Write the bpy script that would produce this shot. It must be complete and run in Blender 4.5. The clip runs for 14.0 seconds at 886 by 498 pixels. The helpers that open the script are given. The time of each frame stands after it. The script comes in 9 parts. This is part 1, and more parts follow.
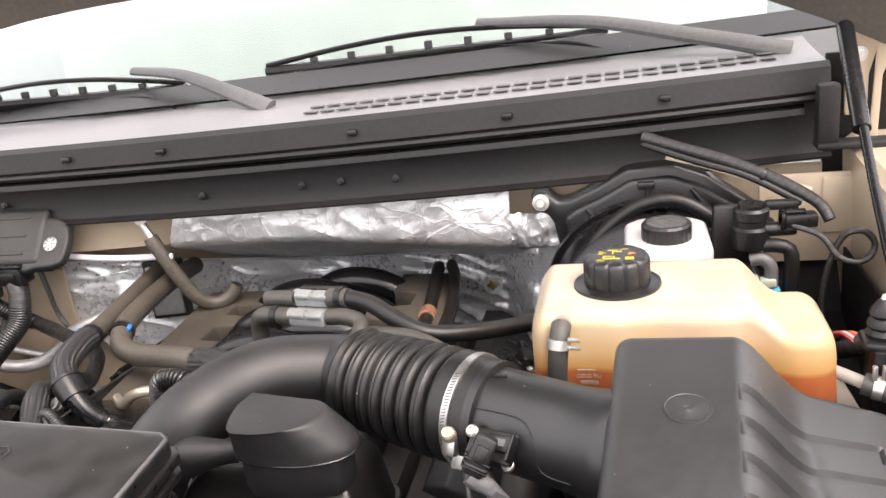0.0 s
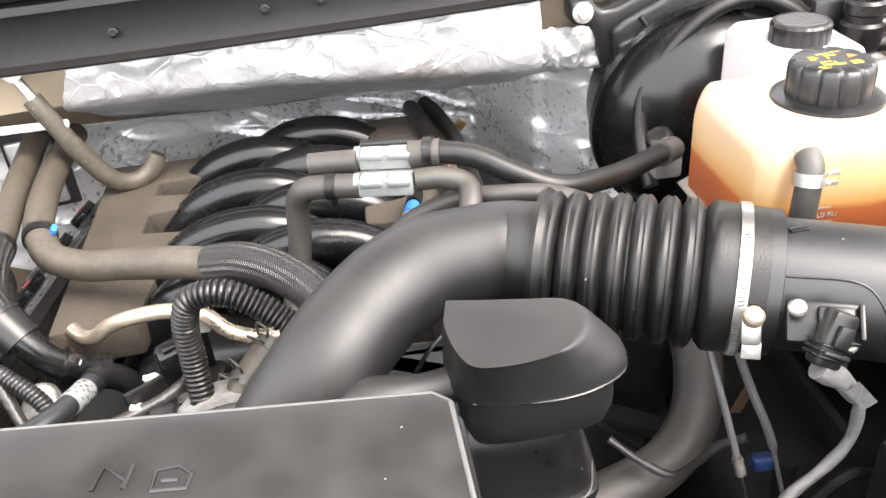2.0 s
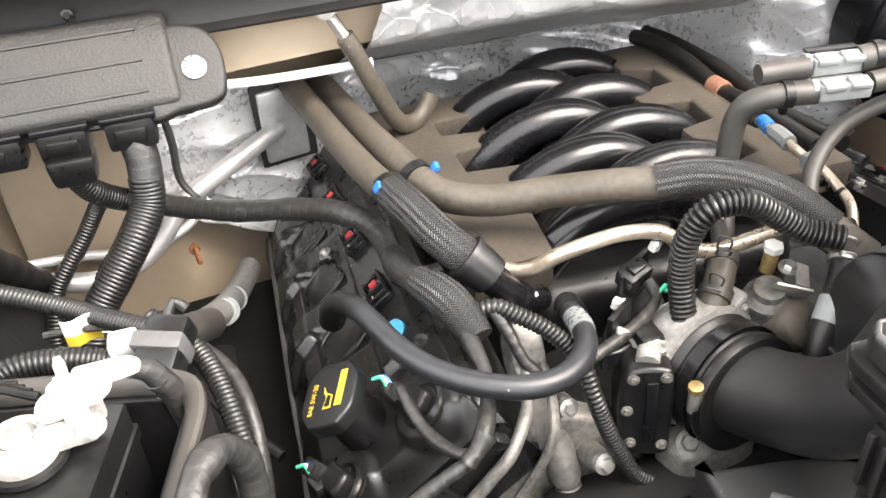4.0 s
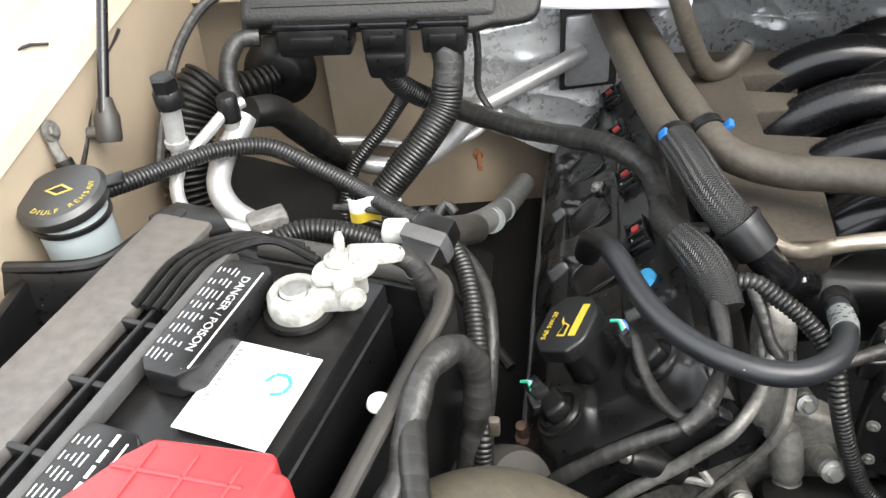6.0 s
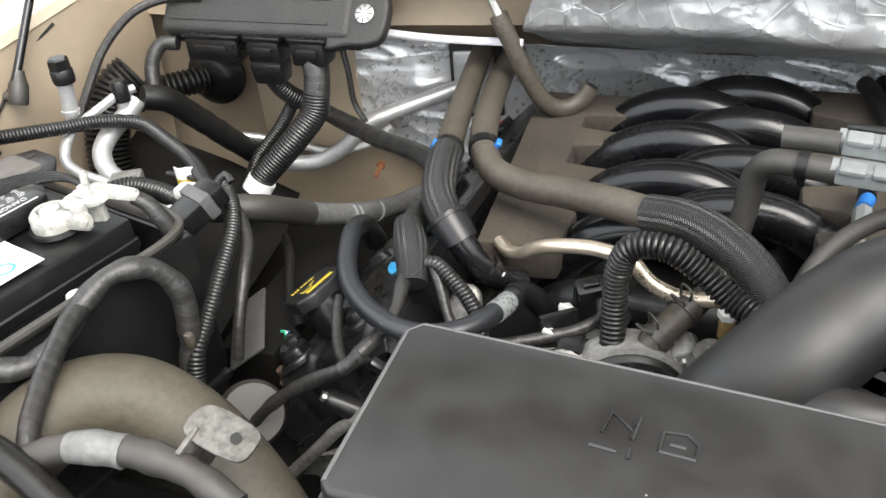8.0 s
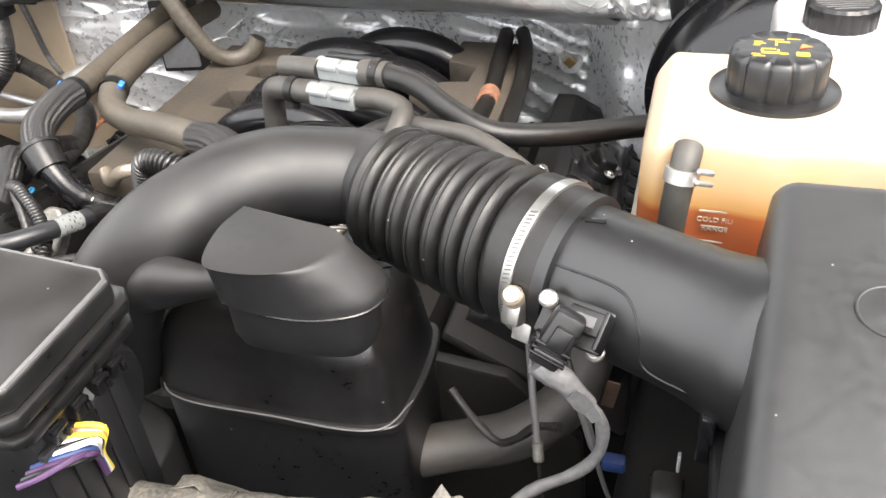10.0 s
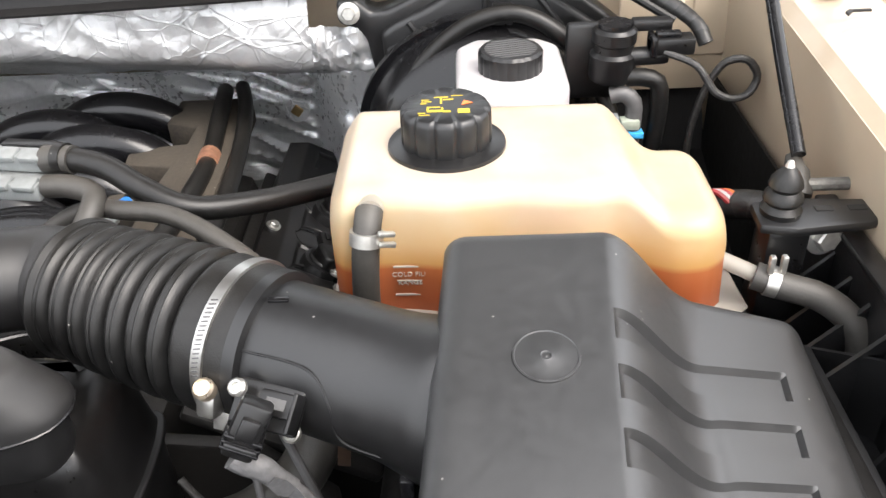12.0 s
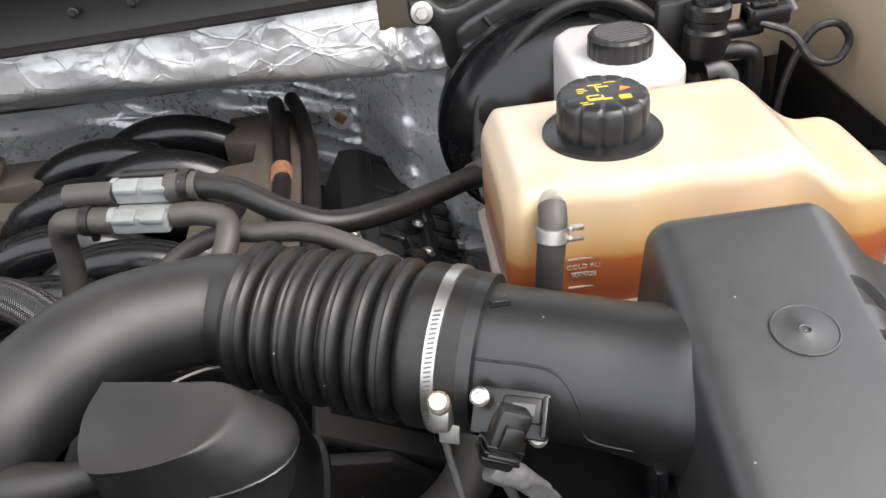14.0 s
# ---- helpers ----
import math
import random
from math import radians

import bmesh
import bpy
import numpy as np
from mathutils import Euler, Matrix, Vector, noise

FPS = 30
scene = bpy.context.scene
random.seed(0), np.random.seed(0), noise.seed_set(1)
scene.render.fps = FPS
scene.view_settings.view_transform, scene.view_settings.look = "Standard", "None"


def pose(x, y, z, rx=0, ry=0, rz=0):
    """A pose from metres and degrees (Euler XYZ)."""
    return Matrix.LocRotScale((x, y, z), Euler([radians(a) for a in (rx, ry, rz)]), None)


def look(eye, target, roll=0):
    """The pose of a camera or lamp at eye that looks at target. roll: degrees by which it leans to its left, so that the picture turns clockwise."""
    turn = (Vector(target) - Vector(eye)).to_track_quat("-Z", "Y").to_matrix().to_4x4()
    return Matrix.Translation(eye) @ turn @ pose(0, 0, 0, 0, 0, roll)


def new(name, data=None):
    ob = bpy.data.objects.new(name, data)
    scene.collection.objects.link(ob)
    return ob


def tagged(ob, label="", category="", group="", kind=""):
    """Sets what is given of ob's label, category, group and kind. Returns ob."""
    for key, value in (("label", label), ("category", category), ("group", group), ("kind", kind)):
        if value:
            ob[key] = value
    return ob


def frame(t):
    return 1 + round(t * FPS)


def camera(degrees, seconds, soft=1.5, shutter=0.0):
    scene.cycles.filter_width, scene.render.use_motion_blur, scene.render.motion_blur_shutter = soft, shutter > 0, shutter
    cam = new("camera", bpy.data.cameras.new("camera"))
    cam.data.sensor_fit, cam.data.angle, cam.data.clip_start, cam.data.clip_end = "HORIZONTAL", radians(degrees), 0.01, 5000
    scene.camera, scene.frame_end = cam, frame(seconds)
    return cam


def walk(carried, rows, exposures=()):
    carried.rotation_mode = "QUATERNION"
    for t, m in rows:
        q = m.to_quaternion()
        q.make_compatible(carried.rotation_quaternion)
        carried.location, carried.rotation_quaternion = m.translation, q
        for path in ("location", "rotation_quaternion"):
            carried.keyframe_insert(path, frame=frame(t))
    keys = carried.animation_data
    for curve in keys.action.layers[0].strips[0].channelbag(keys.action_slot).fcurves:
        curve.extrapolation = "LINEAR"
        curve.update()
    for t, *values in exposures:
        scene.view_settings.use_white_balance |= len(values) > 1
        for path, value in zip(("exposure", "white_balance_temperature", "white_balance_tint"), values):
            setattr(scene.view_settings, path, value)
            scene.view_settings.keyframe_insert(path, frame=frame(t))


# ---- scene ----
cam = camera(56.2, 14.0)
PATH = [
    (0, (0.4794, -0.3417, 1.4392), (0.0398, 1.4935, 0.7768), -6.83),
    (0.5, (0.3800, -0.2502, 1.4484), (0.1398, 1.5449, 0.6000), -6.38),
    (1, (0.2884, -0.2096, 1.4241), (0.2493, 1.5238, 0.4272), -5.13),
    (1.5, (0.2155, -0.2007, 1.4119), (0.2808, 1.5083, 0.3749), -4.21),
    (2, (0.1128, -0.1467, 1.3842), (0.2481, 1.5461, 0.3278), -5.31),
    (2.5, (-0.0055, -0.1098, 1.3870), (0.1858, 1.5656, 0.3116), -5.47),
    (3, (-0.1411, -0.0876, 1.3815), (0.1911, 1.5531, 0.2871), -5.04),
    (3.5, (-0.2795, -0.0752, 1.3829), (0.1519, 1.5277, 0.2673), -5.36),
    (4, (-0.3831, -0.0561, 1.3821), (0.0493, 1.5251, 0.2364), -4.25),
    (4.2, (-0.4139, -0.0526, 1.3746), (-0.0122, 1.5300, 0.2196), -3.84),
    (6.3, (-0.3509, -0.0705, 1.4013), (-0.7006, 1.4460, 0.1451), -5.30),
    (6.5, (-0.3191, -0.0810, 1.4027), (-0.7425, 1.4224, 0.1535), -5.01),
    (7, (-0.2419, -0.1018, 1.4117), (-0.7816, 1.4022, 0.2089), -5.53),
    (7.5, (-0.1280, -0.1301, 1.4083), (-0.7173, 1.3979, 0.2603), -5.72),
    (7.7, (-0.0716, -0.1420, 1.4057), (-0.6719, 1.3958, 0.2767), -5.27),
    (9.8, (0.3855, -0.1390, 1.3753), (-0.1836, 1.3983, 0.2295), -4.54),
    (10, (0.4128, -0.1307, 1.3718), (-0.1174, 1.4099, 0.2119), -4.71),
    (10.5, (0.4624, -0.1226, 1.3671), (0.0582, 1.4347, 0.1792), -4.66),
    (11, (0.4815, -0.1208, 1.3706), (0.2169, 1.4617, 0.1765), -3.89),
    (11.5, (0.4820, -0.1153, 1.3828), (0.3469, 1.4994, 0.2104), -3.42),
    (12, (0.4768, -0.1044, 1.3937), (0.4226, 1.5400, 0.2567), -2.86),
    (12.5, (0.4688, -0.0874, 1.3864), (0.4292, 1.5639, 0.2587), -1.97),
    (13, (0.4787, -0.0777, 1.3921), (0.4476, 1.5801, 0.2737), -2.39),
    (13.5, (0.4340, -0.0755, 1.4016), (0.4404, 1.5807, 0.2805), -4.80),
    (14, (0.3281, -0.0902, 1.3994), (0.3852, 1.5438, 0.2476), -6.49),
]
EXPOSURES = [(0, 1.5, 7050, 18), (1, 1.85, 6950, 17), (2, 2.43, 6850, 13), (3, 2.45, 7000, 13), (4.2, 2.3, 7000, 13), (6.3, 1.5, 6550, 8), (7.7, 1.4, 6550, 8), (9.8, 2.12, 6850, 12), (10.5, 2.17, 6850, 12), (11, 1.96, 6800, 12), (11.5, 1.86, 6750, 12), (12.5, 1.35, 6650, 12), (14, 1.35, 6650, 12)]
walk(cam, [(t, look(eye, target, roll)) for t, eye, target, roll in PATH], EXPOSURES)

# ---- world and light: a bright overcast sky, soft broad sun from the front right ----
world = bpy.data.worlds.new("world")
scene.world = world
world.use_nodes = True
wn = world.node_tree
sky = wn.nodes.new("ShaderNodeTexSky")
sky.sky_type = "NISHITA"
sky.sun_disc = False
sky.sun_elevation, sky.sun_rotation = radians(52), radians(131)
sky.air_density, sky.dust_density, sky.ozone_density = 1.0, 4.0, 1.0
cloud = wn.nodes.new("ShaderNodeMix")
cloud.data_type = "RGBA"
cloud.inputs[0].default_value = 0.75
cloud.inputs[7].default_value = (9.0, 9.3, 9.6, 1)      # the white cloud deck
wn.links.new(sky.outputs[0], cloud.inputs[6])
wn.links.new(cloud.outputs[2], wn.nodes["Background"].inputs[0])
wn.nodes["Background"].inputs[1].default_value = 0.135
sun = new("sun", bpy.data.lights.new("sun", "SUN"))
sun.data.energy, sun.data.angle, sun.data.color = 1.5, radians(38), (1.0, 0.97, 0.93)
sun.matrix_world = look((3.0, -2.6, 6.2), (0, 0, 1.05))


# ---- mesh helpers ----
def thing(name, at, label, category, group="", kind=""):
    ob = new(name)
    ob.empty_display_size = 0.02
    ob.location = at
    return tagged(ob, label, category, group, kind)


def part(name, bm, material, parent=None, label="", smooth=True):
    me = bpy.data.meshes.new(name)
    bmesh.ops.recalc_face_normals(bm, faces=bm.faces)
    bm.to_mesh(me)
    bm.free()
    if smooth:
        me.shade_smooth()
        me.set_sharp_from_angle(angle=radians(35))
    me.materials.append(material)
    ob = new(name, me)
    if parent is not None:
        ob.parent = parent
        if parent.type == "EMPTY":
            ob.matrix_parent_inverse = Matrix.Translation(-parent.location)
    return tagged(ob, label)


def lone(name, bm, material, label, category, group="", kind="", smooth=True):
    return tagged(part(name, bm, material, None, "", smooth), label, category, group, kind)


def merge(a, b):
    """Adds the geometry of b to a."""
    me = bpy.data.meshes.new("tmp")
    b.to_mesh(me)
    b.free()
    a.from_mesh(me)
    bpy.data.meshes.remove(me)
    return a


def box(size, at=(0, 0, 0), bevel=0.002, seg=2, m=None, taper=1.0):
    """A bevelled block, size in metres, centred at `at`; taper scales its top."""
    bm = bmesh.new()
    bmesh.ops.create_cube(bm, size=1.0)
    for v in bm.verts:
        k = taper if v.co.z > 0 else 1.0
        v.co = Vector((v.co.x * size[0] * k, v.co.y * size[1] * k, v.co.z * size[2]))
    if bevel > 0:
        bmesh.ops.bevel(bm, geom=bm.edges[:], offset=min(bevel, 0.49 * min(size)), segments=seg, affect="EDGES", profile=0.5, clamp_overlap=True)
    if m is not None:
        bmesh.ops.transform(bm, matrix=m, verts=bm.verts)
    bmesh.ops.translate(bm, vec=Vector(at), verts=bm.verts)
    return bm


def prism(outline, z0, z1, bevel=0.002, seg=2, m=None):
    """An outline of (x, y) points raised from z0 to z1, with softened edges."""
    bm = bmesh.new()
    low = [bm.verts.new((x, y, z0)) for x, y in outline]
    face = bm.faces.new(low)
    up = bmesh.ops.extrude_face_region(bm, geom=[face])
    bmesh.ops.translate(bm, vec=(0, 0, z1 - z0), verts=[v for v in up["geom"] if isinstance(v, bmesh.types.BMVert)])
    if bevel > 0:
        bmesh.ops.bevel(bm, geom=bm.edges[:], offset=bevel, segments=seg, affect="EDGES", profile=0.5, clamp_overlap=True)
    if m is not None:
        bmesh.ops.transform(bm, matrix=m, verts=bm.verts)
    return bm


def axis_frame(at, way):
    """A pose whose z runs along `way`."""
    return Matrix.Translation(at) @ Vector(way).to_track_quat("Z", "Y").to_matrix().to_4x4()


def lathe(profile, m=None, n=32, lobes=0, depth=0.0):
    """Turns (radius, z) points round z. lobes and depth give a fluted edge."""
    bm = bmesh.new()
    rings = []
    for r, z in profile:
        ring = []
        for i in range(n):
            a = 2 * math.pi * i / n
            k = r
            if lobes and r > 0.001:
                k = r - depth * (0.5 - 0.5 * math.cos(lobes * a)) ** 7
            ring.append(bm.verts.new((k * math.cos(a), k * math.sin(a), z)))
        rings.append(ring)
    for a, b in zip(rings, rings[1:]):
        for i in range(n):
            bm.faces.new((a[i], a[(i + 1) % n], b[(i + 1) % n], b[i]))
    for ring in (rings[0], rings[-1]):
        try:
            bm.faces.new(ring)
        except ValueError:
            pass
    if m is not None:
        bmesh.ops.transform(bm, matrix=m, verts=bm.verts)
    return bm


def spline(points, step=0.006):
    """A smooth line through the points, sampled evenly."""
    p = [Vector(q) for q in points]
    p = [p[0] * 2 - p[1]] + p + [p[-1] * 2 - p[-2]]
    out = []
    for a, b, c, d in zip(p, p[1:], p[2:], p[3:]):
        t0, t1 = 0.0, max((b - a).length, 1e-5) ** 0.5
        t2 = t1 + max((c - b).length, 1e-5) ** 0.5
        t3 = t2 + max((d - c).length, 1e-5) ** 0.5
        n = max(2, int((c - b).length / step))
        for i in range(n):
            t = t1 + (t2 - t1) * i / n
            a1 = a * ((t1 - t) / (t1 - t0)) + b * ((t - t0) / (t1 - t0))
            a2 = b * ((t2 - t) / (t2 - t1)) + c * ((t - t1) / (t2 - t1))
            a3 = c * ((t3 - t) / (t3 - t2)) + d * ((t - t2) / (t3 - t2))
            b1 = a1 * ((t2 - t) / (t2 - t0)) + a2 * ((t - t0) / (t2 - t0))
            b2 = a2 * ((t3 - t) / (t3 - t1)) + a3 * ((t - t1) / (t3 - t1))
            out.append(b1 * ((t2 - t) / (t2 - t1)) + b2 * ((t - t1) / (t2 - t1)))
    out.append(p[-2])
    return out


def tube(points, r, n=14, step=0.006, ribs=0.0, rib_depth=0.0, wobble=0.0, flat=1.0, smooth_line=True):
    """A hose along a smooth line. r: radius, or (start, end), or a function of 0..1. ribs: spacing of convolutions."""
    if ribs:
        step = ribs / 4
    line = spline(points, step) if smooth_line else [Vector(q) for q in points]
    if ribs:
        # even arc-length steps keep the convolutions regular
        total = [0.0]
        for a, b in zip(line, line[1:]):
            total.append(total[-1] + (b - a).length)
        count = max(4, int(total[-1] / step))
        even, j = [], 0
        for i in range(count + 1):
            s = total[-1] * i / count
            while j < len(line) - 2 and total[j + 1] < s:
                j += 1
            k = (s - total[j]) / max(total[j + 1] - total[j], 1e-9)
            even.append(line[j].lerp(line[j + 1], min(max(k, 0), 1)))
        line = even
    bm = bmesh.new()
    tangent = (line[1] - line[0]).normalized()
    side = tangent.orthogonal().normalized()
    rings = []
    for i, q in enumerate(line):
        new_t = (line[min(i + 1, len(line) - 1)] - line[max(i - 1, 0)]).normalized()
        side = (tangent.rotation_difference(new_t) @ side).normalized()
        tangent = new_t
        up = tangent.cross(side).normalized()
        s = i / (len(line) - 1)
        k = r(s) if callable(r) else (r[0] + (r[1] - r[0]) * s if isinstance(r, tuple) else r)
        if ribs:
            k += rib_depth * (0, 0.8, 1, 0.8)[i % 4] - rib_depth * 0.5
        if wobble:
            k *= 1 + wobble * noise.noise(q * 60)
        rings.append([bm.verts.new(q + side * (k * math.cos(a)) + up * (k * flat * math.sin(a))) for a in (2 * math.pi * j / n for j in range(n))])
    # u runs once round the hose, v along it in metres
    uv, run = bm.loops.layers.uv.new("UVMap"), 0.0
    for i, (a, b) in enumerate(zip(rings, rings[1:])):
        step = (line[i + 1] - line[i]).length
        for j in range(n):
            f = bm.faces.new((a[j], a[(j + 1) % n], b[(j + 1) % n], b[j]))
            for loop, at in zip(f.loops, ((j, 0), (j + 1, 0), (j + 1, step), (j, step))):
                loop[uv].uv = (at[0] / n, run + at[1])
        run += step
    bm.faces.new(rings[0])
    bm.faces.new(rings[-1])
    return bm


def field(x0, x1, y0, y1, nx, ny, f, skirt=None):
    """A sheet whose height is f(x, y), with sides that go down to the height skirt."""
    bm = bmesh.new()
    g = [[bm.verts.new((x0 + (x1 - x0) * i / nx, y0 + (y1 - y0) * j / ny, f(x0 + (x1 - x0) * i / nx, y0 + (y1 - y0) * j / ny))) for i in range(nx + 1)] for j in range(ny + 1)]
    for j in range(ny):
        for i in range(nx):
            bm.faces.new((g[j][i], g[j][i + 1], g[j + 1][i + 1], g[j + 1][i]))
    if skirt is not None:
        rim = g[0][:] + [row[-1] for row in g[1:]] + g[-1][-2::-1] + [row[0] for row in g[-2:0:-1]]
        low = [bm.verts.new((v.co.x, v.co.y, skirt)) for v in rim]
        for i in range(len(rim)):
            k = (i + 1) % len(rim)
            bm.faces.new((rim[i], rim[k], low[k], low[i]))
        bm.faces.new(low)
    return bm


def sheet(rows, f=None):
    """A quilt of faces through rows of points; f moves each point."""
    bm = bmesh.new()
    g = [[bm.verts.new(f(Vector(q)) if f else q) for q in row] for row in rows]
    for a, b in zip(g, g[1:]):
        for i in range(len(a) - 1):
            bm.faces.new((a[i], a[i + 1], b[i + 1], b[i]))
    return bm


def thick(bm, t):
    """Gives a sheet a thickness."""
    bm.normal_update()
    top = list(bm.faces)
    rim = [e for e in bm.edges if len(e.link_faces) == 1]
    twin = {v: bm.verts.new(v.co + v.normal * t) for v in list(bm.verts)}
    for f in top:
        bm.faces.new([twin[v] for v in reversed(f.verts)])
    for e in rim:
        a, b = e.verts
        bm.faces.new((a, b, twin[b], twin[a]))
    return bm


def words(text, size, m, material, parent=None, depth=0.0004, name="lettering"):
    """Raised lettering in the built-in font, turned into a mesh."""
    cu = bpy.data.curves.new("text", "FONT")
    cu.body, cu.size, cu.extrude, cu.align_x, cu.align_y = text, size, depth, "CENTER", "CENTER"
    tmp = bpy.data.objects.new("text", cu)
    me = bpy.data.meshes.new_from_object(tmp)
    bpy.data.objects.remove(tmp)
    bpy.data.curves.remove(cu)
    bm = bmesh.new()
    bm.from_mesh(me)
    bpy.data.meshes.remove(me)
    bmesh.ops.transform(bm, matrix=m, verts=bm.verts)
    return part(name, bm, material, parent, smooth=False)


def pillow(points, z0, z1, r, m=None, n=72, steps=5, foot=0.0):
    """A solid with a smooth closed outline of (x, y) points and a rounded upper edge of radius r; foot flares its base."""
    loop = [Vector((x, y, 0)) for x, y in points]
    k = len(loop)
    ring = []
    for i in range(n):
        s = i / n * k
        j, u = int(s), s - int(s)
        a, b, c, d = (loop[(j + o - 1) % k] for o in range(4))
        ring.append(0.5 * (2 * b + (c - a) * u + (2 * a - 5 * b + 4 * c - d) * u * u + (3 * b - a - 3 * c + d) * u ** 3))
    area = sum(p.x * q.y - q.x * p.y for p, q in zip(ring, ring[1:] + ring[:1]))
    inner = []
    for i in range(n):
        e = ring[(i + 2) % n] - ring[i - 2]
        inner.append(Vector((-e.y, e.x, 0)).normalized() * (1 if area > 0 else -1))
    bm = bmesh.new()
    levels = [(-foot, z0), (0.0, z0 + (z1 - r - z0) * 0.3)] + [(r * (1 - math.cos(a)), z1 - r + r * math.sin(a)) for a in (0.5 * math.pi * i / steps for i in range(steps + 1))]
    rings = [[bm.verts.new(p + v * o + Vector((0, 0, z))) for p, v in zip(ring, inner)] for o, z in levels]
    for a, b in zip(rings, rings[1:]):
        for i in range(n):
            bm.faces.new((a[i], a[(i + 1) % n], b[(i + 1) % n], b[i]))
    bm.faces.new(rings[0])
    bm.faces.new(rings[-1])
    if m is not None:
        bmesh.ops.transform(bm, matrix=m, verts=bm.verts)
    return bm


def bolt(at, way, r, material, parent=None, name="bolt", washer=True, h=None):
    """A hexagonal head on a washer."""
    h = h or r * 0.9
    bm = lathe([(r * 0.86, 0), (r, h * 0.1), (r, h * 0.8), (r * 0.85, h)], axis_frame(at, way), 6)
    if washer:
        merge(bm, lathe([(r * 1.55, -0.001), (r * 1.55, 0.0008), (r * 1.3, 0.0012)], axis_frame(at, way), 20))
    return part(name, bm, material, parent)


# ---- materials ----
def material(name, color, rough=0.5, metal=0.0, spread=0.25, grain=40.0, bump=0.1, bump_scale=400.0, dust=None, dust_amount=0.0, coat=0.0, rough_spread=0.05, spec=0.6, specks=0.0):
    """Two scales of colour change, fine relief and, where given, dust that lies on upward faces."""
    mat = bpy.data.materials.new(name)
    mat.use_nodes = True
    t = mat.node_tree
    N, L = t.nodes.new, t.links.new
    b = t.nodes["Principled BSDF"]
    co = N("ShaderNodeTexCoord")
    big = N("ShaderNodeTexNoise")
    big.inputs["Scale"].default_value, big.inputs["Detail"].default_value = grain * 0.25, 5
    fine = N("ShaderNodeTexNoise")
    fine.inputs["Scale"].default_value, fine.inputs["Detail"].default_value = grain * 4, 4
    for node in (big, fine):
        L(co.outputs["Object"], node.inputs["Vector"])
    add = N("ShaderNodeMath")
    add.operation = "ADD"
    L(big.outputs[0], add.inputs[0])
    L(fine.outputs[0], add.inputs[1])
    ramp = N("ShaderNodeMapRange")
    ramp.inputs[1].default_value, ramp.inputs[2].default_value = 0.7, 1.3
    L(add.outputs[0], ramp.inputs[0])
    mix = N("ShaderNodeMix")
    mix.data_type = "RGBA"
    mix.inputs[6].default_value = (*[c * (1 - spread) for c in color], 1)
    mix.inputs[7].default_value = (*[min(1, c * (1 + spread)) for c in color], 1)
    L(ramp.outputs[0], mix.inputs[0])
    out = mix.outputs[2]
    rg = N("ShaderNodeMapRange")
    rg.inputs[3].default_value, rg.inputs[4].default_value = max(0.02, rough - rough_spread), min(1, rough + rough_spread)
    L(ramp.outputs[0], rg.inputs[0])
    rough_out = rg.outputs[0]
    if dust:
        geo = N("ShaderNodeNewGeometry")
        sep = N("ShaderNodeSeparateXYZ")
        L(geo.outputs["Normal"], sep.inputs[0])
        up = N("ShaderNodeMapRange")
        up.inputs[1].default_value, up.inputs[2].default_value = 0.05, 0.95
        L(sep.outputs[2], up.inputs[0])
        patch = N("ShaderNodeTexNoise")
        patch.inputs["Scale"].default_value, patch.inputs["Detail"].default_value = 14, 4
        L(co.outputs["Object"], patch.inputs["Vector"])
        pr = N("ShaderNodeMapRange")
        pr.inputs[1].default_value, pr.inputs[2].default_value = 0.3, 0.7
        pr.inputs[3].default_value = 0.35
        L(patch.outputs[0], pr.inputs[0])
        m1 = N("ShaderNodeMath")
        m1.operation = "MULTIPLY"
        L(up.outputs[0], m1.inputs[0])
        L(pr.outputs[0], m1.inputs[1])
        m2 = N("ShaderNodeMath")
        m2.operation = "MULTIPLY"
        m2.inputs[1].default_value = dust_amount
        L(m1.outputs[0], m2.inputs[0])
        dm = N("ShaderNodeMix")
        dm.data_type = "RGBA"
        dm.inputs[7].default_value = (*dust, 1)
        L(m2.outputs[0], dm.inputs[0])
        L(out, dm.inputs[6])
        out = dm.outputs[2]
        rm = N("ShaderNodeMix")
        rm.data_type = "FLOAT"
        rm.inputs[3].default_value = 0.85
        L(m2.outputs[0], rm.inputs[0])
        L(rough_out, rm.inputs[2])
        rough_out = rm.outputs[0]
    if specks:
        cell = N("ShaderNodeTexVoronoi")
        cell.inputs["Scale"].default_value = 110
        L(co.outputs["Object"], cell.inputs["Vector"])
        split = N("ShaderNodeSeparateColor")
        L(cell.outputs["Color"], split.inputs[0])
        near, rare, both = N("ShaderNodeMath"), N("ShaderNodeMath"), N("ShaderNodeMath")
        near.operation, rare.operation, both.operation = "LESS_THAN", "GREATER_THAN", "MULTIPLY"
        near.inputs[1].default_value, rare.inputs[1].default_value = 0.07, 1 - specks
        L(cell.outputs["Distance"], near.inputs[0])
        L(split.outputs[0], rare.inputs[0])
        L(near.outputs[0], both.inputs[0])
        L(rare.outputs[0], both.inputs[1])
        sm = N("ShaderNodeMix")
        sm.data_type = "RGBA"
        sm.inputs[7].default_value = (0.26, 0.25, 0.23, 1)
        L(both.outputs[0], sm.inputs[0])
        L(out, sm.inputs[6])
        out = sm.outputs[2]
    L(out, b.inputs["Base Color"])
    L(rough_out, b.inputs["Roughness"])
    b.inputs["Metallic"].default_value = metal
    b.inputs["Coat Weight"].default_value = coat
    b.inputs["Coat Roughness"].default_value = 0.08
    b.inputs["Specular IOR Level"].default_value = spec
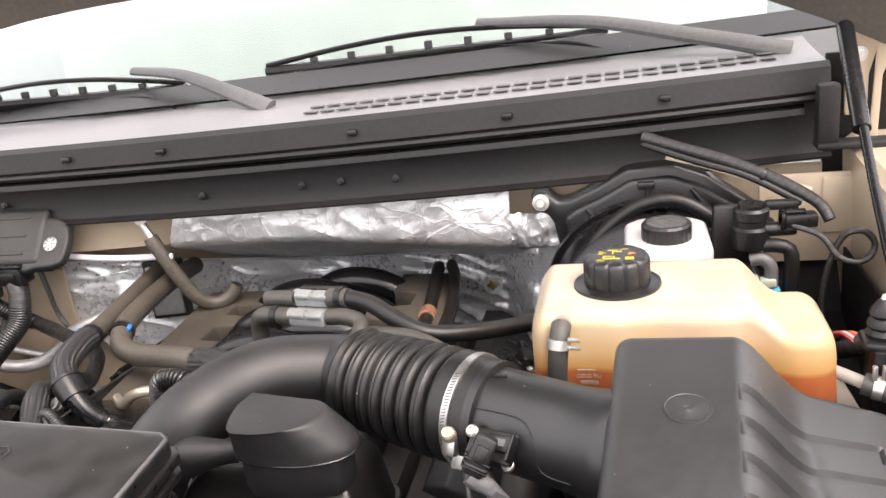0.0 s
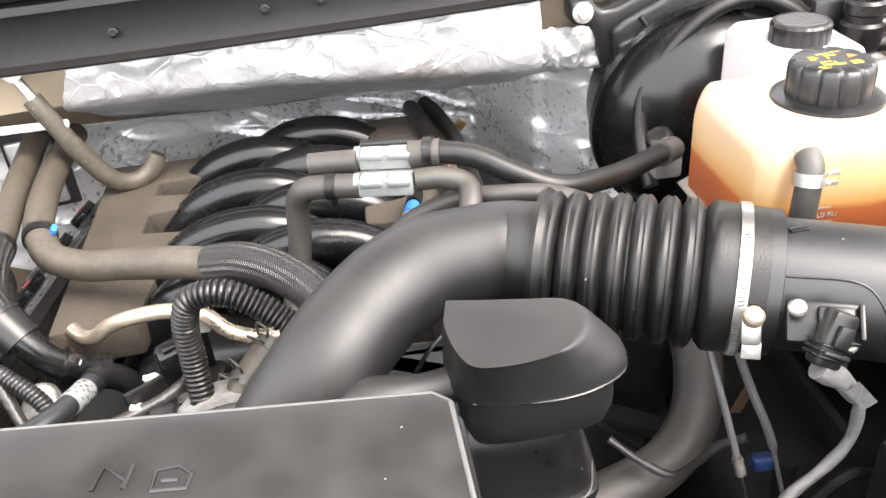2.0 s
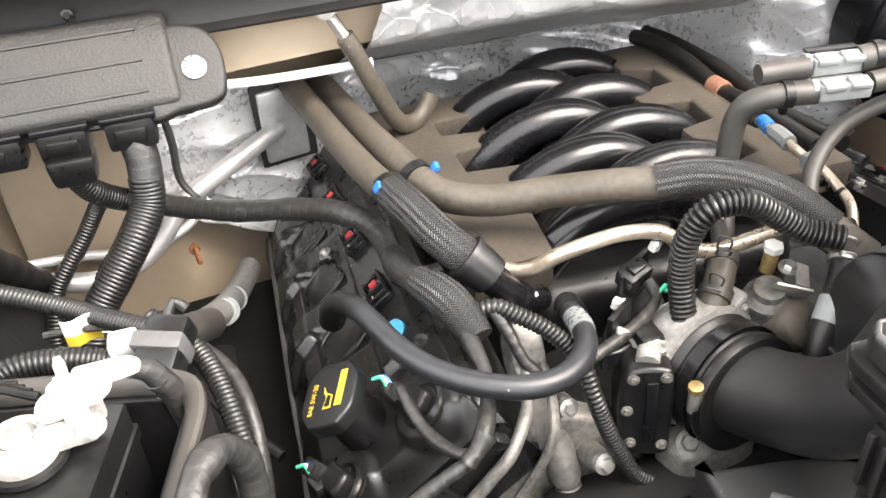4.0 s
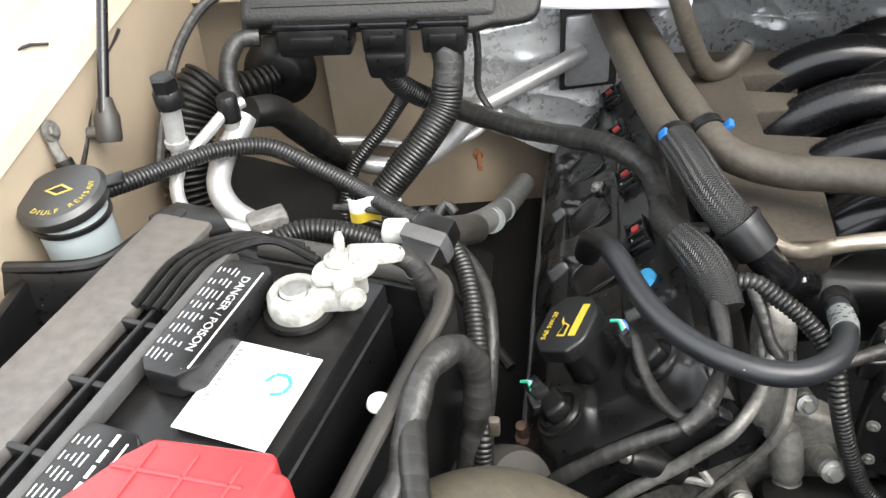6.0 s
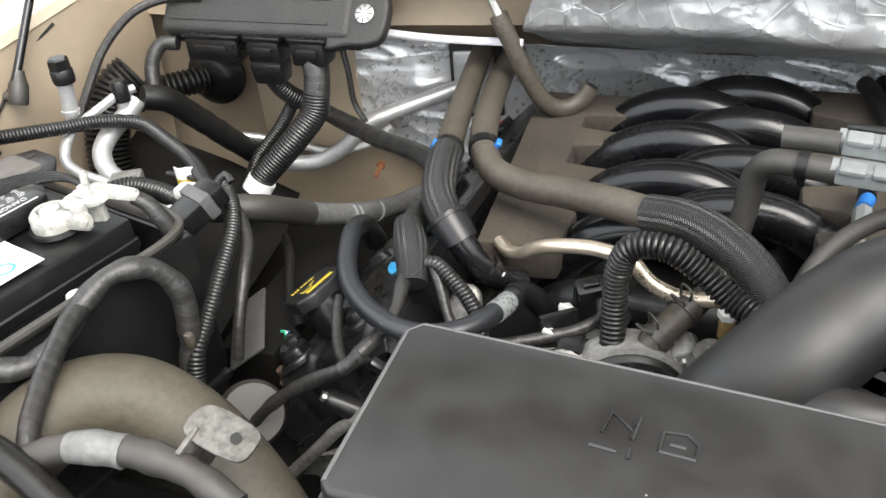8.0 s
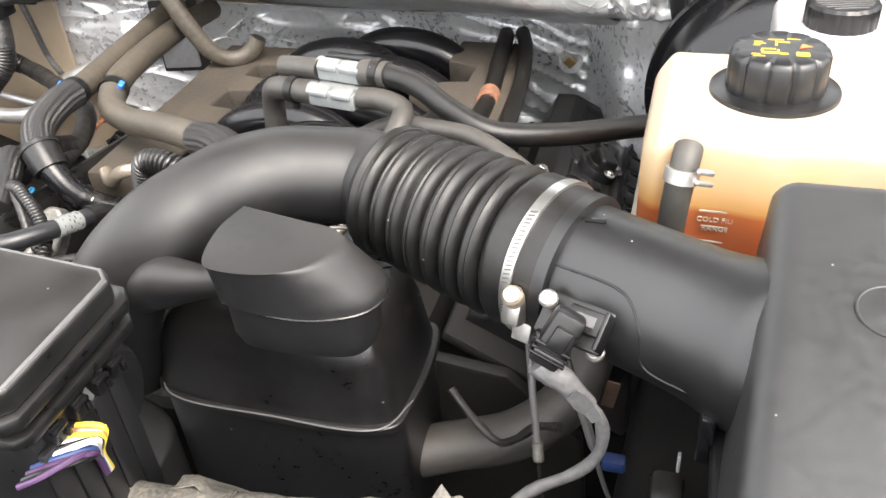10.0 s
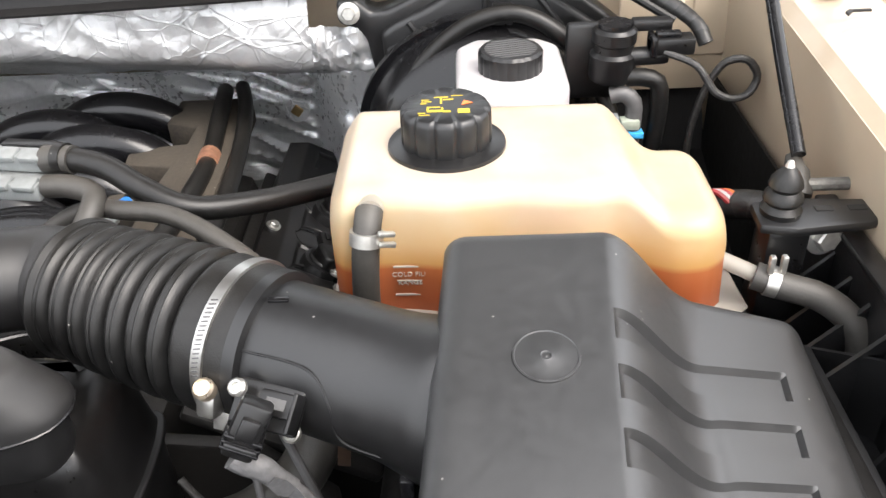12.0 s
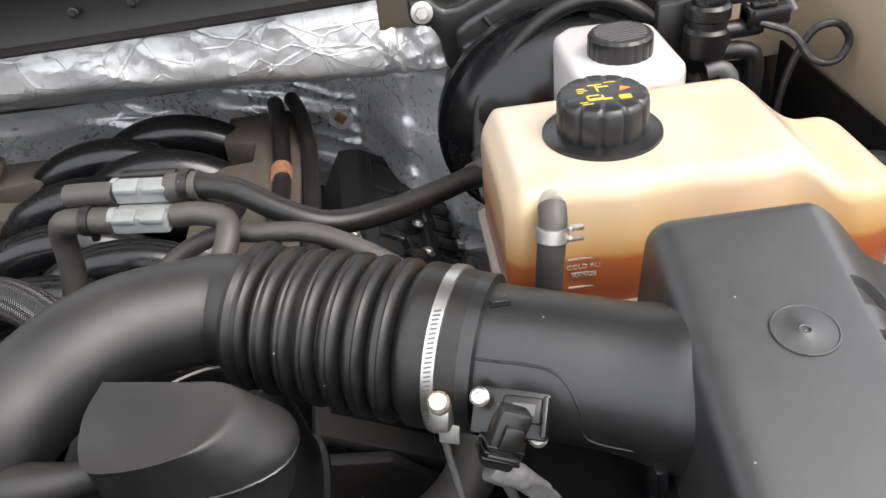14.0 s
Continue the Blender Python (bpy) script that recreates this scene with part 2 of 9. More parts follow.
    if bump:
        bn = N("ShaderNodeTexNoise")
        bn.inputs["Scale"].default_value, bn.inputs["Detail"].default_value = bump_scale, 3
        L(co.outputs["Object"], bn.inputs["Vector"])
        bp = N("ShaderNodeBump")
        bp.inputs["Strength"].default_value, bp.inputs["Distance"].default_value = bump, 0.001
        L(bn.outputs[0], bp.inputs["Height"])
        L(bp.outputs[0], b.inputs["Normal"])
    return mat


DUST = (0.13, 0.11, 0.085)
plastic = material("black_plastic", (0.0075, 0.0075, 0.008), 0.31, spread=0.5, bump=0.06, bump_scale=900, dust=DUST, dust_amount=0.04, spec=0.5, specks=0.03)
plastic_grain = material("grained_black_plastic", (0.016, 0.016, 0.0165), 0.39, bump=0.16, bump_scale=2600, dust=(0.13, 0.13, 0.132), dust_amount=0.06, spec=1.0, specks=0.06)
# Beige hood underside with its shade put into the colour.
shaded_hood = material("hood_underside_in_shade", (0.045, 0.038, 0.03), 0.8, spread=0.3, bump=0.3, bump_scale=120)
plastic_matt = material("moulded_black_plastic", (0.006, 0.006, 0.0065), 0.40, spread=0.3, bump=0.05, bump_scale=700, dust=(0.13, 0.13, 0.132), dust_amount=0.03, spec=0.7, specks=0.03)
cowl_black = material("weathered_black_cowl", (0.012, 0.0115, 0.012), 0.55, spread=0.35, bump=0.15, bump_scale=700, dust=DUST, dust_amount=0.05, spec=0.35)
# Black cowl plastic with its bright sky reflection put into the colour.
cowl_sheen = material("sky_sheen_plastic", (0.17, 0.165, 0.17), 0.42, spread=0.12, bump=0.2, bump_scale=900)
pale_trim = material("pale_cabin_trim", (0.42, 0.42, 0.41), 0.7, spread=0.1)
# Near-black that puts the bay's deep shade into the colour.
shade_black = material("deep_shade_black", (0.005, 0.0045, 0.004), 0.7, spread=0.6, bump=0.6, bump_scale=90, spec=0.3)
plastic_gloss = material("glossy_black_plastic", (0.0055, 0.0055, 0.0065), 0.24, bump=0.02, dust=DUST, dust_amount=0.02, spec=0.5)
rubber = material("black_rubber", (0.007, 0.007, 0.007), 0.38, spread=0.5, bump=0.18, bump_scale=700, dust=DUST, dust_amount=0.07, spec=0.42, specks=0.03)
rubber_dusty = material("dusty_rubber", (0.036, 0.034, 0.031), 0.48, bump=0.2, bump_scale=600, dust=DUST, dust_amount=0.25)
hose_foil = material("grey_wrapped_hose", (0.17, 0.17, 0.167), 0.42, 0.3, spread=0.35, bump=0.5, bump_scale=180, dust=DUST, dust_amount=0.2)
hose_olive = material("olive_dusty_hose", (0.058, 0.050, 0.034), 0.6, spread=0.35, bump=0.3, bump_scale=400, dust=(0.12, 0.1, 0.07), dust_amount=0.3)
hose_tan = material("tan_dusty_hose", (0.066, 0.056, 0.043), 0.52, spread=0.4, bump=0.25, bump_scale=500, dust=DUST, dust_amount=0.24, specks=0.08)
tape = material("harness_tape", (0.018, 0.0175, 0.017), 0.42, bump=0.5, bump_scale=260, dust=DUST, dust_amount=0.08)
loom = material("loom_plastic", (0.011, 0.011, 0.011), 0.33, bump=0.1, dust=DUST, dust_amount=0.05)
tape_grey = material("grey_cloth_tape", (0.085, 0.085, 0.088), 0.55, spread=0.35, grain=60, bump=0.5, bump_scale=300, dust=DUST, dust_amount=0.25)
pad = material("dusty_foam_pad", (0.037, 0.0295, 0.0215), 0.9, spread=0.55, grain=60, bump=0.7, bump_scale=220, dust=(0.085, 0.069, 0.05), dust_amount=0.5, specks=0.08)
valve_black = material("satin_valve_cover_plastic", (0.009, 0.009, 0.0095), 0.31, spread=0.4, grain=14, bump=0.05, bump_scale=800, dust=(0.11, 0.095, 0.075), dust_amount=0.06, rough_spread=0.10, spec=0.6, specks=0.03)
cover = material("dusty_black_cover", (0.010, 0.010, 0.010), 0.40, spread=0.5, grain=8, bump=0.08, bump_scale=900, dust=(0.17, 0.155, 0.14), dust_amount=0.10, rough_spread=0.16, spec=0.6, specks=0.05)
paint = material("beige_paint", (0.46, 0.375, 0.275), 0.35, spread=0.05, grain=12, bump=0.02, coat=0.35, dust=DUST, dust_amount=0.15)
white_edge = material("white_foam_edge", (0.6, 0.58, 0.62), 0.8, spread=0.1)
aluminium = material("cast_aluminium", (0.33, 0.322, 0.305), 0.5, 0.7, spread=0.45, bump=0.5, bump_scale=500, dust=DUST, dust_amount=0.3)
bright_alu = material("bright_cast_aluminium", (0.36, 0.352, 0.335), 0.58, 0.35, spread=0.35, bump=0.5, bump_scale=450, dust=DUST, dust_amount=0.2)
# Dust on upward faces, raised to stand in for their sky sheen too.
plastic_tube = material("smooth_moulded_plastic", (0.008, 0.008, 0.0085), 0.47, spread=0.3, bump=0.04, bump_scale=700, dust=(0.17, 0.155, 0.14), dust_amount=0.12, spec=0.55, specks=0.05)
alu_pipe = material("aluminium_pipe", (0.52, 0.52, 0.52), 0.42, 0.6, spread=0.12, bump=0.08)
vent_rubber = material("smooth_vent_rubber", (0.012, 0.013, 0.0155), 0.38, spread=0.3, bump=0.05, bump_scale=500, dust=(0.12, 0.12, 0.12), dust_amount=0.08, spec=0.6, specks=0.02)
steel = material("zinc_steel", (0.56, 0.55, 0.52), 0.4, 0.9, spread=0.2, bump=0.1)
clamp_steel = material("bright_band_steel", (0.50, 0.49, 0.47), 0.34, 0.95, spread=0.15, bump=0.05)
fuel_pipe = material("champagne_steel", (0.62, 0.53, 0.42), 0.3, 0.8, spread=0.15)
copper = material("copper_foil", (0.85, 0.42, 0.27), 0.35, 0.7, bump=0.4, bump_scale=200)
brass = material("brass", (0.5, 0.36, 0.16), 0.4, 0.8)
red = material("red_plastic", (0.47, 0.046, 0.052), 0.40, spread=0.08, bump=0.08)
white_lead = material("white_oxidised_lead", (0.36, 0.355, 0.325), 0.65, spread=0.4, bump=0.7, bump_scale=250)
white_plastic = material("white_plastic", (0.6, 0.6, 0.57), 0.4, spread=0.08)
grey_plastic = material("grey_plastic", (0.26, 0.28, 0.29), 0.45, spread=0.15)
connector_grey = material("mid_grey_nylon", (0.22, 0.235, 0.235), 0.42, spread=0.15, dust=DUST, dust_amount=0.2)
grey_dark = material("dark_grey_plastic", (0.09, 0.09, 0.092), 0.45, spread=0.2, dust=DUST, dust_amount=0.2)
peel_tape = material("peeling_tape", (0.105, 0.097, 0.082), 0.6, spread=0.75, grain=120, bump=0.6, bump_scale=140)
peel_pale = material("pale_green_nylon", (0.36, 0.40, 0.33), 0.45, spread=0.15)
purple = material("purple_wire", (0.05, 0.02, 0.065), 0.45)
navy = material("dark_blue_plastic", (0.015, 0.035, 0.12), 0.45)
pale_cyan = material("faded_blue_print", (0.35, 0.6, 0.68), 0.5)
dark_alu = material("dirty_cast_aluminium", (0.17, 0.165, 0.152), 0.55, 0.5, spread=0.55, bump=0.6, bump_scale=300, dust=DUST, dust_amount=0.3)
module_case = material("textured_module_case", (0.020, 0.0195, 0.019), 0.55, spread=0.4, grain=90, bump=0.9, bump_scale=330, dust=DUST, dust_amount=0.10, spec=0.55)
dusty_bar = material("dusty_grey_bar", (0.12, 0.113, 0.107), 0.55, spread=0.35, grain=24, dust=DUST, dust_amount=0.4)
blue = material("blue_plastic", (0.02, 0.16, 0.5), 0.4)
cyan = material("light_blue_plastic", (0.05, 0.4, 0.75), 0.4)
green = material("green_plastic", (0.05, 0.5, 0.3), 0.4)
yellow = material("yellow_print", (0.6, 0.45, 0.04), 0.6, spread=0.1)
faded_yellow = material("faded_yellow_print", (0.42, 0.34, 0.08), 0.65, spread=0.2)
orange = material("orange_print", (0.8, 0.2, 0.05), 0.6)
white_print = material("white_print", (0.75, 0.75, 0.75), 0.6)
faded_print = material("faded_white_print", (0.5, 0.5, 0.5), 0.6)
grey_print = material("grey_print", (0.3, 0.3, 0.3), 0.6)
label_white = material("label_paper", (0.82, 0.83, 0.83), 0.35, spread=0.04, bump=0.02)
grime = material("oily_black_metal", (0.010, 0.009, 0.008), 0.6, spread=0.5, bump=0.6, bump_scale=120)
copper_rust = material("orange_rust", (0.22, 0.09, 0.04), 0.8, spread=0.4)
rust = material("rusty_metal", (0.065, 0.036, 0.022), 0.75, spread=0.4)
asphalt = material("asphalt", (0.06, 0.06, 0.06), 0.9, bump=0.6, bump_scale=80)
chassis = material("black_chassis", (0.012, 0.011, 0.01), 0.7, spread=0.4, bump=0.3, bump_scale=150)


def along_hose(t):
    """u round the hose and v along it, as two sockets."""
    N, L = t.nodes.new, t.links.new
    uv, sep = N("ShaderNodeUVMap"), N("ShaderNodeSeparateXYZ")
    L(uv.outputs[0], sep.inputs[0])
    return sep.outputs[0], sep.outputs[1]


def sums(t, op, a, b=None, c=None):
    """One arithmetic node; sockets or numbers go in."""
    node = t.nodes.new("ShaderNodeMath")
    node.operation = op
    for k, v in enumerate((a, b, c)):
        if v is None:
            continue
        if isinstance(v, (int, float)):
            node.inputs[k].default_value = v
        else:
            t.links.new(v, node.inputs[k])
    return node.outputs[0]


def relief(t, height, strength, distance):
    """Adds a bump on top of what the material already has."""
    b = t.nodes["Principled BSDF"]
    bp = t.nodes.new("ShaderNodeBump")
    bp.inputs["Strength"].default_value, bp.inputs["Distance"].default_value = strength, distance
    t.links.new(height, bp.inputs["Height"])
    if b.inputs["Normal"].links:
        t.links.new(b.inputs["Normal"].links[0].from_socket, bp.inputs["Normal"])
    t.links.new(bp.outputs[0], b.inputs["Normal"])


def braid_material():
    """Woven nylon sleeve: zigzag strands round the hose."""
    mat = material("braided_sleeve", (0.035, 0.034, 0.033), 0.40, bump=0)
    t = mat.node_tree
    u, v = along_hose(t)
    zig = sums(t, "PINGPONG", sums(t, "MULTIPLY", u, 34.0), 1.0)
    wave = sums(t, "SINE", sums(t, "MULTIPLY", sums(t, "MULTIPLY_ADD", v, 430.0, zig), 2 * math.pi))
    lift = sums(t, "MULTIPLY_ADD", wave, 0.5, 0.5)
    # Strand highlights and dark weave gaps are put into the colour.
    pick = t.nodes.new("ShaderNodeMix")
    pick.data_type = "RGBA"
    pick.inputs[6].default_value, pick.inputs[7].default_value = (0.003, 0.003, 0.003, 1), (0.042, 0.041, 0.040, 1)
    t.links.new(lift, pick.inputs[0])
    t.links.new(pick.outputs[2], t.nodes["Principled BSDF"].inputs["Base Color"])
    relief(t, lift, 0.8, 0.0012)
    return mat


def tape_wraps(mat, pitch, depth):
    """Overlapping turns of tape wound along a cable, with uneven edges."""
    t = mat.node_tree
    u, v = along_hose(t)
    co = t.nodes.new("ShaderNodeTexCoord")
    ns = t.nodes.new("ShaderNodeTexNoise")
    ns.inputs["Scale"].default_value, ns.inputs["Detail"].default_value = 55, 3
    t.links.new(co.outputs["Object"], ns.inputs["Vector"])
    turn = sums(t, "ADD", sums(t, "MULTIPLY_ADD", v, 1.0 / pitch, u), sums(t, "MULTIPLY", ns.outputs[0], 0.9))
    saw = sums(t, "FRACT", turn)
    relief(t, saw, 1.0, depth)
    b = t.nodes["Principled BSDF"]
    scuff = t.nodes.new("ShaderNodeMix")
    scuff.data_type, scuff.blend_type = "RGBA", "MIX"
    scuff.inputs[7].default_value = (0.052, 0.050, 0.047, 1)
    t.links.new(sums(t, "MULTIPLY", sums(t, "POWER", saw, 5.0), 0.75), scuff.inputs[0])
    t.links.new(b.inputs["Base Color"].links[0].from_socket, scuff.inputs[6])
    t.links.new(scuff.outputs[2], b.inputs["Base Color"])
    return mat


tape_wraps(tape, 0.0105, 0.0022)
tape_wraps(peel_tape, 0.016, 0.002)


def foil_material(name, color, rough, metal, scales, creases, stretch):
    """Crumpled aluminium foil: flat facets, each tilted its own way, that meet in sharp creases."""
    mat = material(name, color, rough, metal, spread=0.10, grain=30, bump=0, rough_spread=0.06)
    t = mat.node_tree
    N, L = t.nodes.new, t.links.new
    co = N("ShaderNodeTexCoord")
    warp = N("ShaderNodeTexNoise")
    warp.inputs["Scale"].default_value, warp.inputs["Detail"].default_value = 5, 1
    L(co.outputs["Object"], warp.inputs["Vector"])
    bent = N("ShaderNodeVectorMath")
    bent.operation = "MULTIPLY_ADD"
    bent.inputs[1].default_value = (0.05, 0.05, 0.05)
    L(warp.outputs["Color"], bent.inputs[0])
    L(co.outputs["Object"], bent.inputs[2])
    for scale, slope, turn in scales:
        mp = N("ShaderNodeMapping")
        mp.inputs["Scale"].default_value, mp.inputs["Rotation"].default_value = stretch, (0.2 * turn, turn, 0.4 * turn)
        L(bent.outputs[0], mp.inputs["Vector"])
        cell = N("ShaderNodeTexVoronoi")
        cell.inputs["Scale"].default_value = scale
        L(mp.outputs[0], cell.inputs["Vector"])
        off, tilt, dot = N("ShaderNodeVectorMath"), N("ShaderNodeVectorMath"), N("ShaderNodeVectorMath")
        off.operation, tilt.operation, dot.operation = "SUBTRACT", "SUBTRACT", "DOT_PRODUCT"
        tilt.inputs[1].default_value = (0.5, 0.5, 0.5)
        L(mp.outputs[0], off.inputs[0])
        L(cell.outputs["Position"], off.inputs[1])
        L(cell.outputs["Color"], tilt.inputs[0])
        L(off.outputs[0], dot.inputs[0])
        L(tilt.outputs[0], dot.inputs[1])
        relief(t, dot.outputs["Value"], 1.0, slope)
    for scale, width, turn in creases:
        mp = N("ShaderNodeMapping")
        mp.inputs["Scale"].default_value, mp.inputs["Rotation"].default_value = stretch, (0.3, turn, 0.6 * turn)
        L(bent.outputs[0], mp.inputs["Vector"])
        edge = N("ShaderNodeTexVoronoi")
        edge.feature = "DISTANCE_TO_EDGE"
        edge.inputs["Scale"].default_value = scale
        L(mp.outputs[0], edge.inputs["Vector"])
        line = sums(t, "MAXIMUM", sums(t, "MULTIPLY_ADD", edge.outputs["Distance"], -1.0 / width, 1.0), 0.0)
        relief(t, line, 0.5, 0.0010)
    grain = N("ShaderNodeTexNoise")
    grain.inputs["Scale"].default_value, grain.inputs["Detail"].default_value = 600, 2
    L(co.outputs["Object"], grain.inputs["Vector"])
    relief(t, grain.outputs[0], 0.3, 0.0006)
    return mat


foil = foil_material("insulation_foil", (0.56, 0.565, 0.57), 0.40, 0.5, ((9, 0.09, 0.5), (40, 0.10, -0.7), (110, 0.14, 0.2)), ((5, 0.012, 0.8), (11, 0.016, -0.4), (25, 0.03, 1.3)), (1, 1, 1))
foil_film = foil_material("shiny_foil_film", (0.80, 0.81, 0.82), 0.30, 0.5, ((7, 0.28, 0.25), (20, 0.10, -0.3)), ((5, 0.03, 0.2), (13, 0.04, -0.2)), (0.3, 1, 1.6))


braid = braid_material()


def milky(name, color, clear, stain=None, z=1.05):
    """Thin-walled translucent moulded plastic: part of the light goes straight through, part is scattered."""
    mat = bpy.data.materials.new(name)
    mat.use_nodes = True
    t = mat.node_tree
    N, L = t.nodes.new, t.links.new
    t.nodes.remove(t.nodes["Principled BSDF"])
    co = N("ShaderNodeTexCoord")
    ns = N("ShaderNodeTexNoise")
    ns.inputs["Scale"].default_value, ns.inputs["Detail"].default_value = 14, 6
    L(co.outputs["Object"], ns.inputs["Vector"])
    mix = N("ShaderNodeMix")
    mix.data_type = "RGBA"
    mix.inputs[6].default_value = (*color, 1)
    mix.inputs[7].default_value = (*(stain or color), 1)
    if stain:
        rg = N("ShaderNodeMapRange")
        rg.inputs[1].default_value, rg.inputs[2].default_value = 0.4, 0.75
        L(ns.outputs[0], rg.inputs[0])
        L(rg.outputs[0], mix.inputs[0])
    dif, tra, cle, glo = N("ShaderNodeBsdfDiffuse"), N("ShaderNodeBsdfTranslucent"), N("ShaderNodeBsdfTransparent"), N("ShaderNodeBsdfGlossy")
    for node in (dif, tra, cle):
        L(mix.outputs[2], node.inputs[0])
    glo.inputs["Roughness"].default_value = 0.28
    a, b, c = N("ShaderNodeMixShader"), N("ShaderNodeMixShader"), N("ShaderNodeMixShader")
    a.inputs[0].default_value = 0.5
    L(dif.outputs[0], a.inputs[1])
    L(tra.outputs[0], a.inputs[2])
    b.inputs[0].default_value = clear
    L(a.outputs[0], b.inputs[1])
    L(cle.outputs[0], b.inputs[2])
    fr = N("ShaderNodeFresnel")
    fr.inputs[0].default_value = 1.4
    L(fr.outputs[0], c.inputs[0])
    L(b.outputs[0], c.inputs[1])
    L(glo.outputs[0], c.inputs[2])
    L(c.outputs[0], t.nodes["Material Output"].inputs[0])
    return mat


tank_plastic = milky("amber_tank_plastic", (0.85, 0.80, 0.66), 0.05, (0.83, 0.71, 0.45))
flange_plastic = milky("cloudy_flange_plastic", (0.66, 0.62, 0.55), 0.2)


def coolant_band(mat, level):
    """Coolant seen through the wall: orange below the level, an amber stain line over it."""
    t = mat.node_tree
    N, L = t.nodes.new, t.links.new
    old = next(n for n in t.nodes if n.type == "MIX")
    co, sep = N("ShaderNodeTexCoord"), N("ShaderNodeSeparateXYZ")
    wav = N("ShaderNodeTexNoise")
    wav.inputs["Scale"].default_value = 25
    L(co.outputs["Object"], wav.inputs["Vector"])
    L(co.outputs["Object"], sep.inputs[0])
    add = N("ShaderNodeMath")
    add.operation = "MULTIPLY_ADD"
    add.inputs[1].default_value = 0.004
    L(wav.outputs[0], add.inputs[0])
    L(sep.outputs[2], add.inputs[2])
    ramp = N("ShaderNodeValToRGB")
    rng = N("ShaderNodeMapRange")
    rng.inputs[1].default_value, rng.inputs[2].default_value = level - 0.03, level + 0.07
    L(add.outputs[0], rng.inputs[0])
    L(rng.outputs[0], ramp.inputs[0])
    e = ramp.color_ramp.elements
    e[0].position, e[0].color = 0.0, (0.60, 0.19, 0.095, 1)
    e[1].position, e[1].color = 1.0, (1, 1, 1, 1)
    for pos, col in ((0.29, (0.66, 0.25, 0.125, 1)), (0.345, (0.86, 0.60, 0.30, 1)), (0.50, (0.95, 0.82, 0.58, 1)), (0.75, (1, 0.95, 0.84, 1))):
        k = e.new(pos)
        k.color = col
    mul = N("ShaderNodeMix")
    mul.data_type, mul.blend_type = "RGBA", "MULTIPLY"
    mul.inputs[0].default_value = 1.0
    L(old.outputs[2], mul.inputs[6])
    L(ramp.outputs[0], mul.inputs[7])
    for node in list(t.nodes):
        if node.type in ("BSDF_DIFFUSE", "BSDF_TRANSLUCENT", "BSDF_TRANSPARENT"):
            L(mul.outputs[2], node.inputs[0])


coolant_band(tank_plastic, 1.063)
white_tank = milky("white_tank_plastic", (0.93, 0.9, 0.9), 0.1)
washer_plastic = milky("washer_tank_plastic", (0.75, 0.85, 0.87), 0.15)
coolant_fluid = material("orange_coolant", (0.8, 0.13, 0.03), 0.3, spread=0.05, bump=0)


def glass_material():
    mat = bpy.data.materials.new("windscreen_glass")
    mat.use_nodes = True
    b = mat.node_tree.nodes["Principled BSDF"]
    b.inputs["Base Color"].default_value = (0.75, 0.9, 0.85, 1)
    b.inputs["Roughness"].default_value = 0.02
    b.inputs["Transmission Weight"].default_value = 1.0
    b.inputs["IOR"].default_value = 1.5
    return mat


glass = glass_material()

# ---- the setting ----
ground = lone("ground", box((60, 60, 0.1), (0, 0, -0.05), 0), asphalt, "grey asphalt ground under the truck", "ground", kind="structure")


# painted firewall behind everything
lone("wall_firewall", thick(sheet([[(-0.95, 0.80, 1.13), (-0.42, 0.785, 1.13), (-0.1, 0.79, 1.13), (0.3, 0.79, 1.13), (0.95, 0.80, 1.13)],
    [(-0.95, 0.80, 1.052), (-0.42, 0.785, 1.052), (-0.1, 0.80, 1.06), (0.3, 0.80, 1.065), (0.95, 0.80, 1.06)],
    [(-0.95, 0.82, 1.045), (-0.46, 0.87, 1.045), (-0.1, 1.10, 1.03), (0.3, 1.10, 1.05), (0.95, 0.83, 1.05)],
    [(-0.95, 0.835, 0.9), (-0.46, 0.875, 0.9), (-0.1, 1.12, 0.9), (0.3, 1.12, 0.9), (0.95, 0.85, 0.9)],
    [(-0.95, 0.84, 0.55), (-0.46, 0.90, 0.55), (-0.1, 1.12, 0.55), (0.3, 1.12, 0.55), (0.95, 0.85, 0.55)]]), 0.004),
    paint, "beige painted sheet metal firewall", "wall", kind="structure")
ins = thing("firewall_insulation", (0, 0.8, 0.7), "crinkled silver foil insulation on the firewall", "insulation")


def eased(x, knots):
    """A smooth step-wise line through (x, y) knots."""
    if x <= knots[0][0]:
        return knots[0][1]
    for (a, ya), (b, yb) in zip(knots, knots[1:]):
        if x <= b:
            k = (x - a) / (b - a)
            return ya + (yb - ya) * k * k * (3 - 2 * k)
    return knots[-1][1]


DEPTH = ((-0.49, 0.842), (-0.40, 0.860), (-0.32, 0.888), (-0.22, 0.965), (-0.08, 1.045), (0.0, 1.05), (0.15, 1.01), (0.265, 0.992), (0.335, 0.862), (0.39, 0.80), (0.46, 0.79))


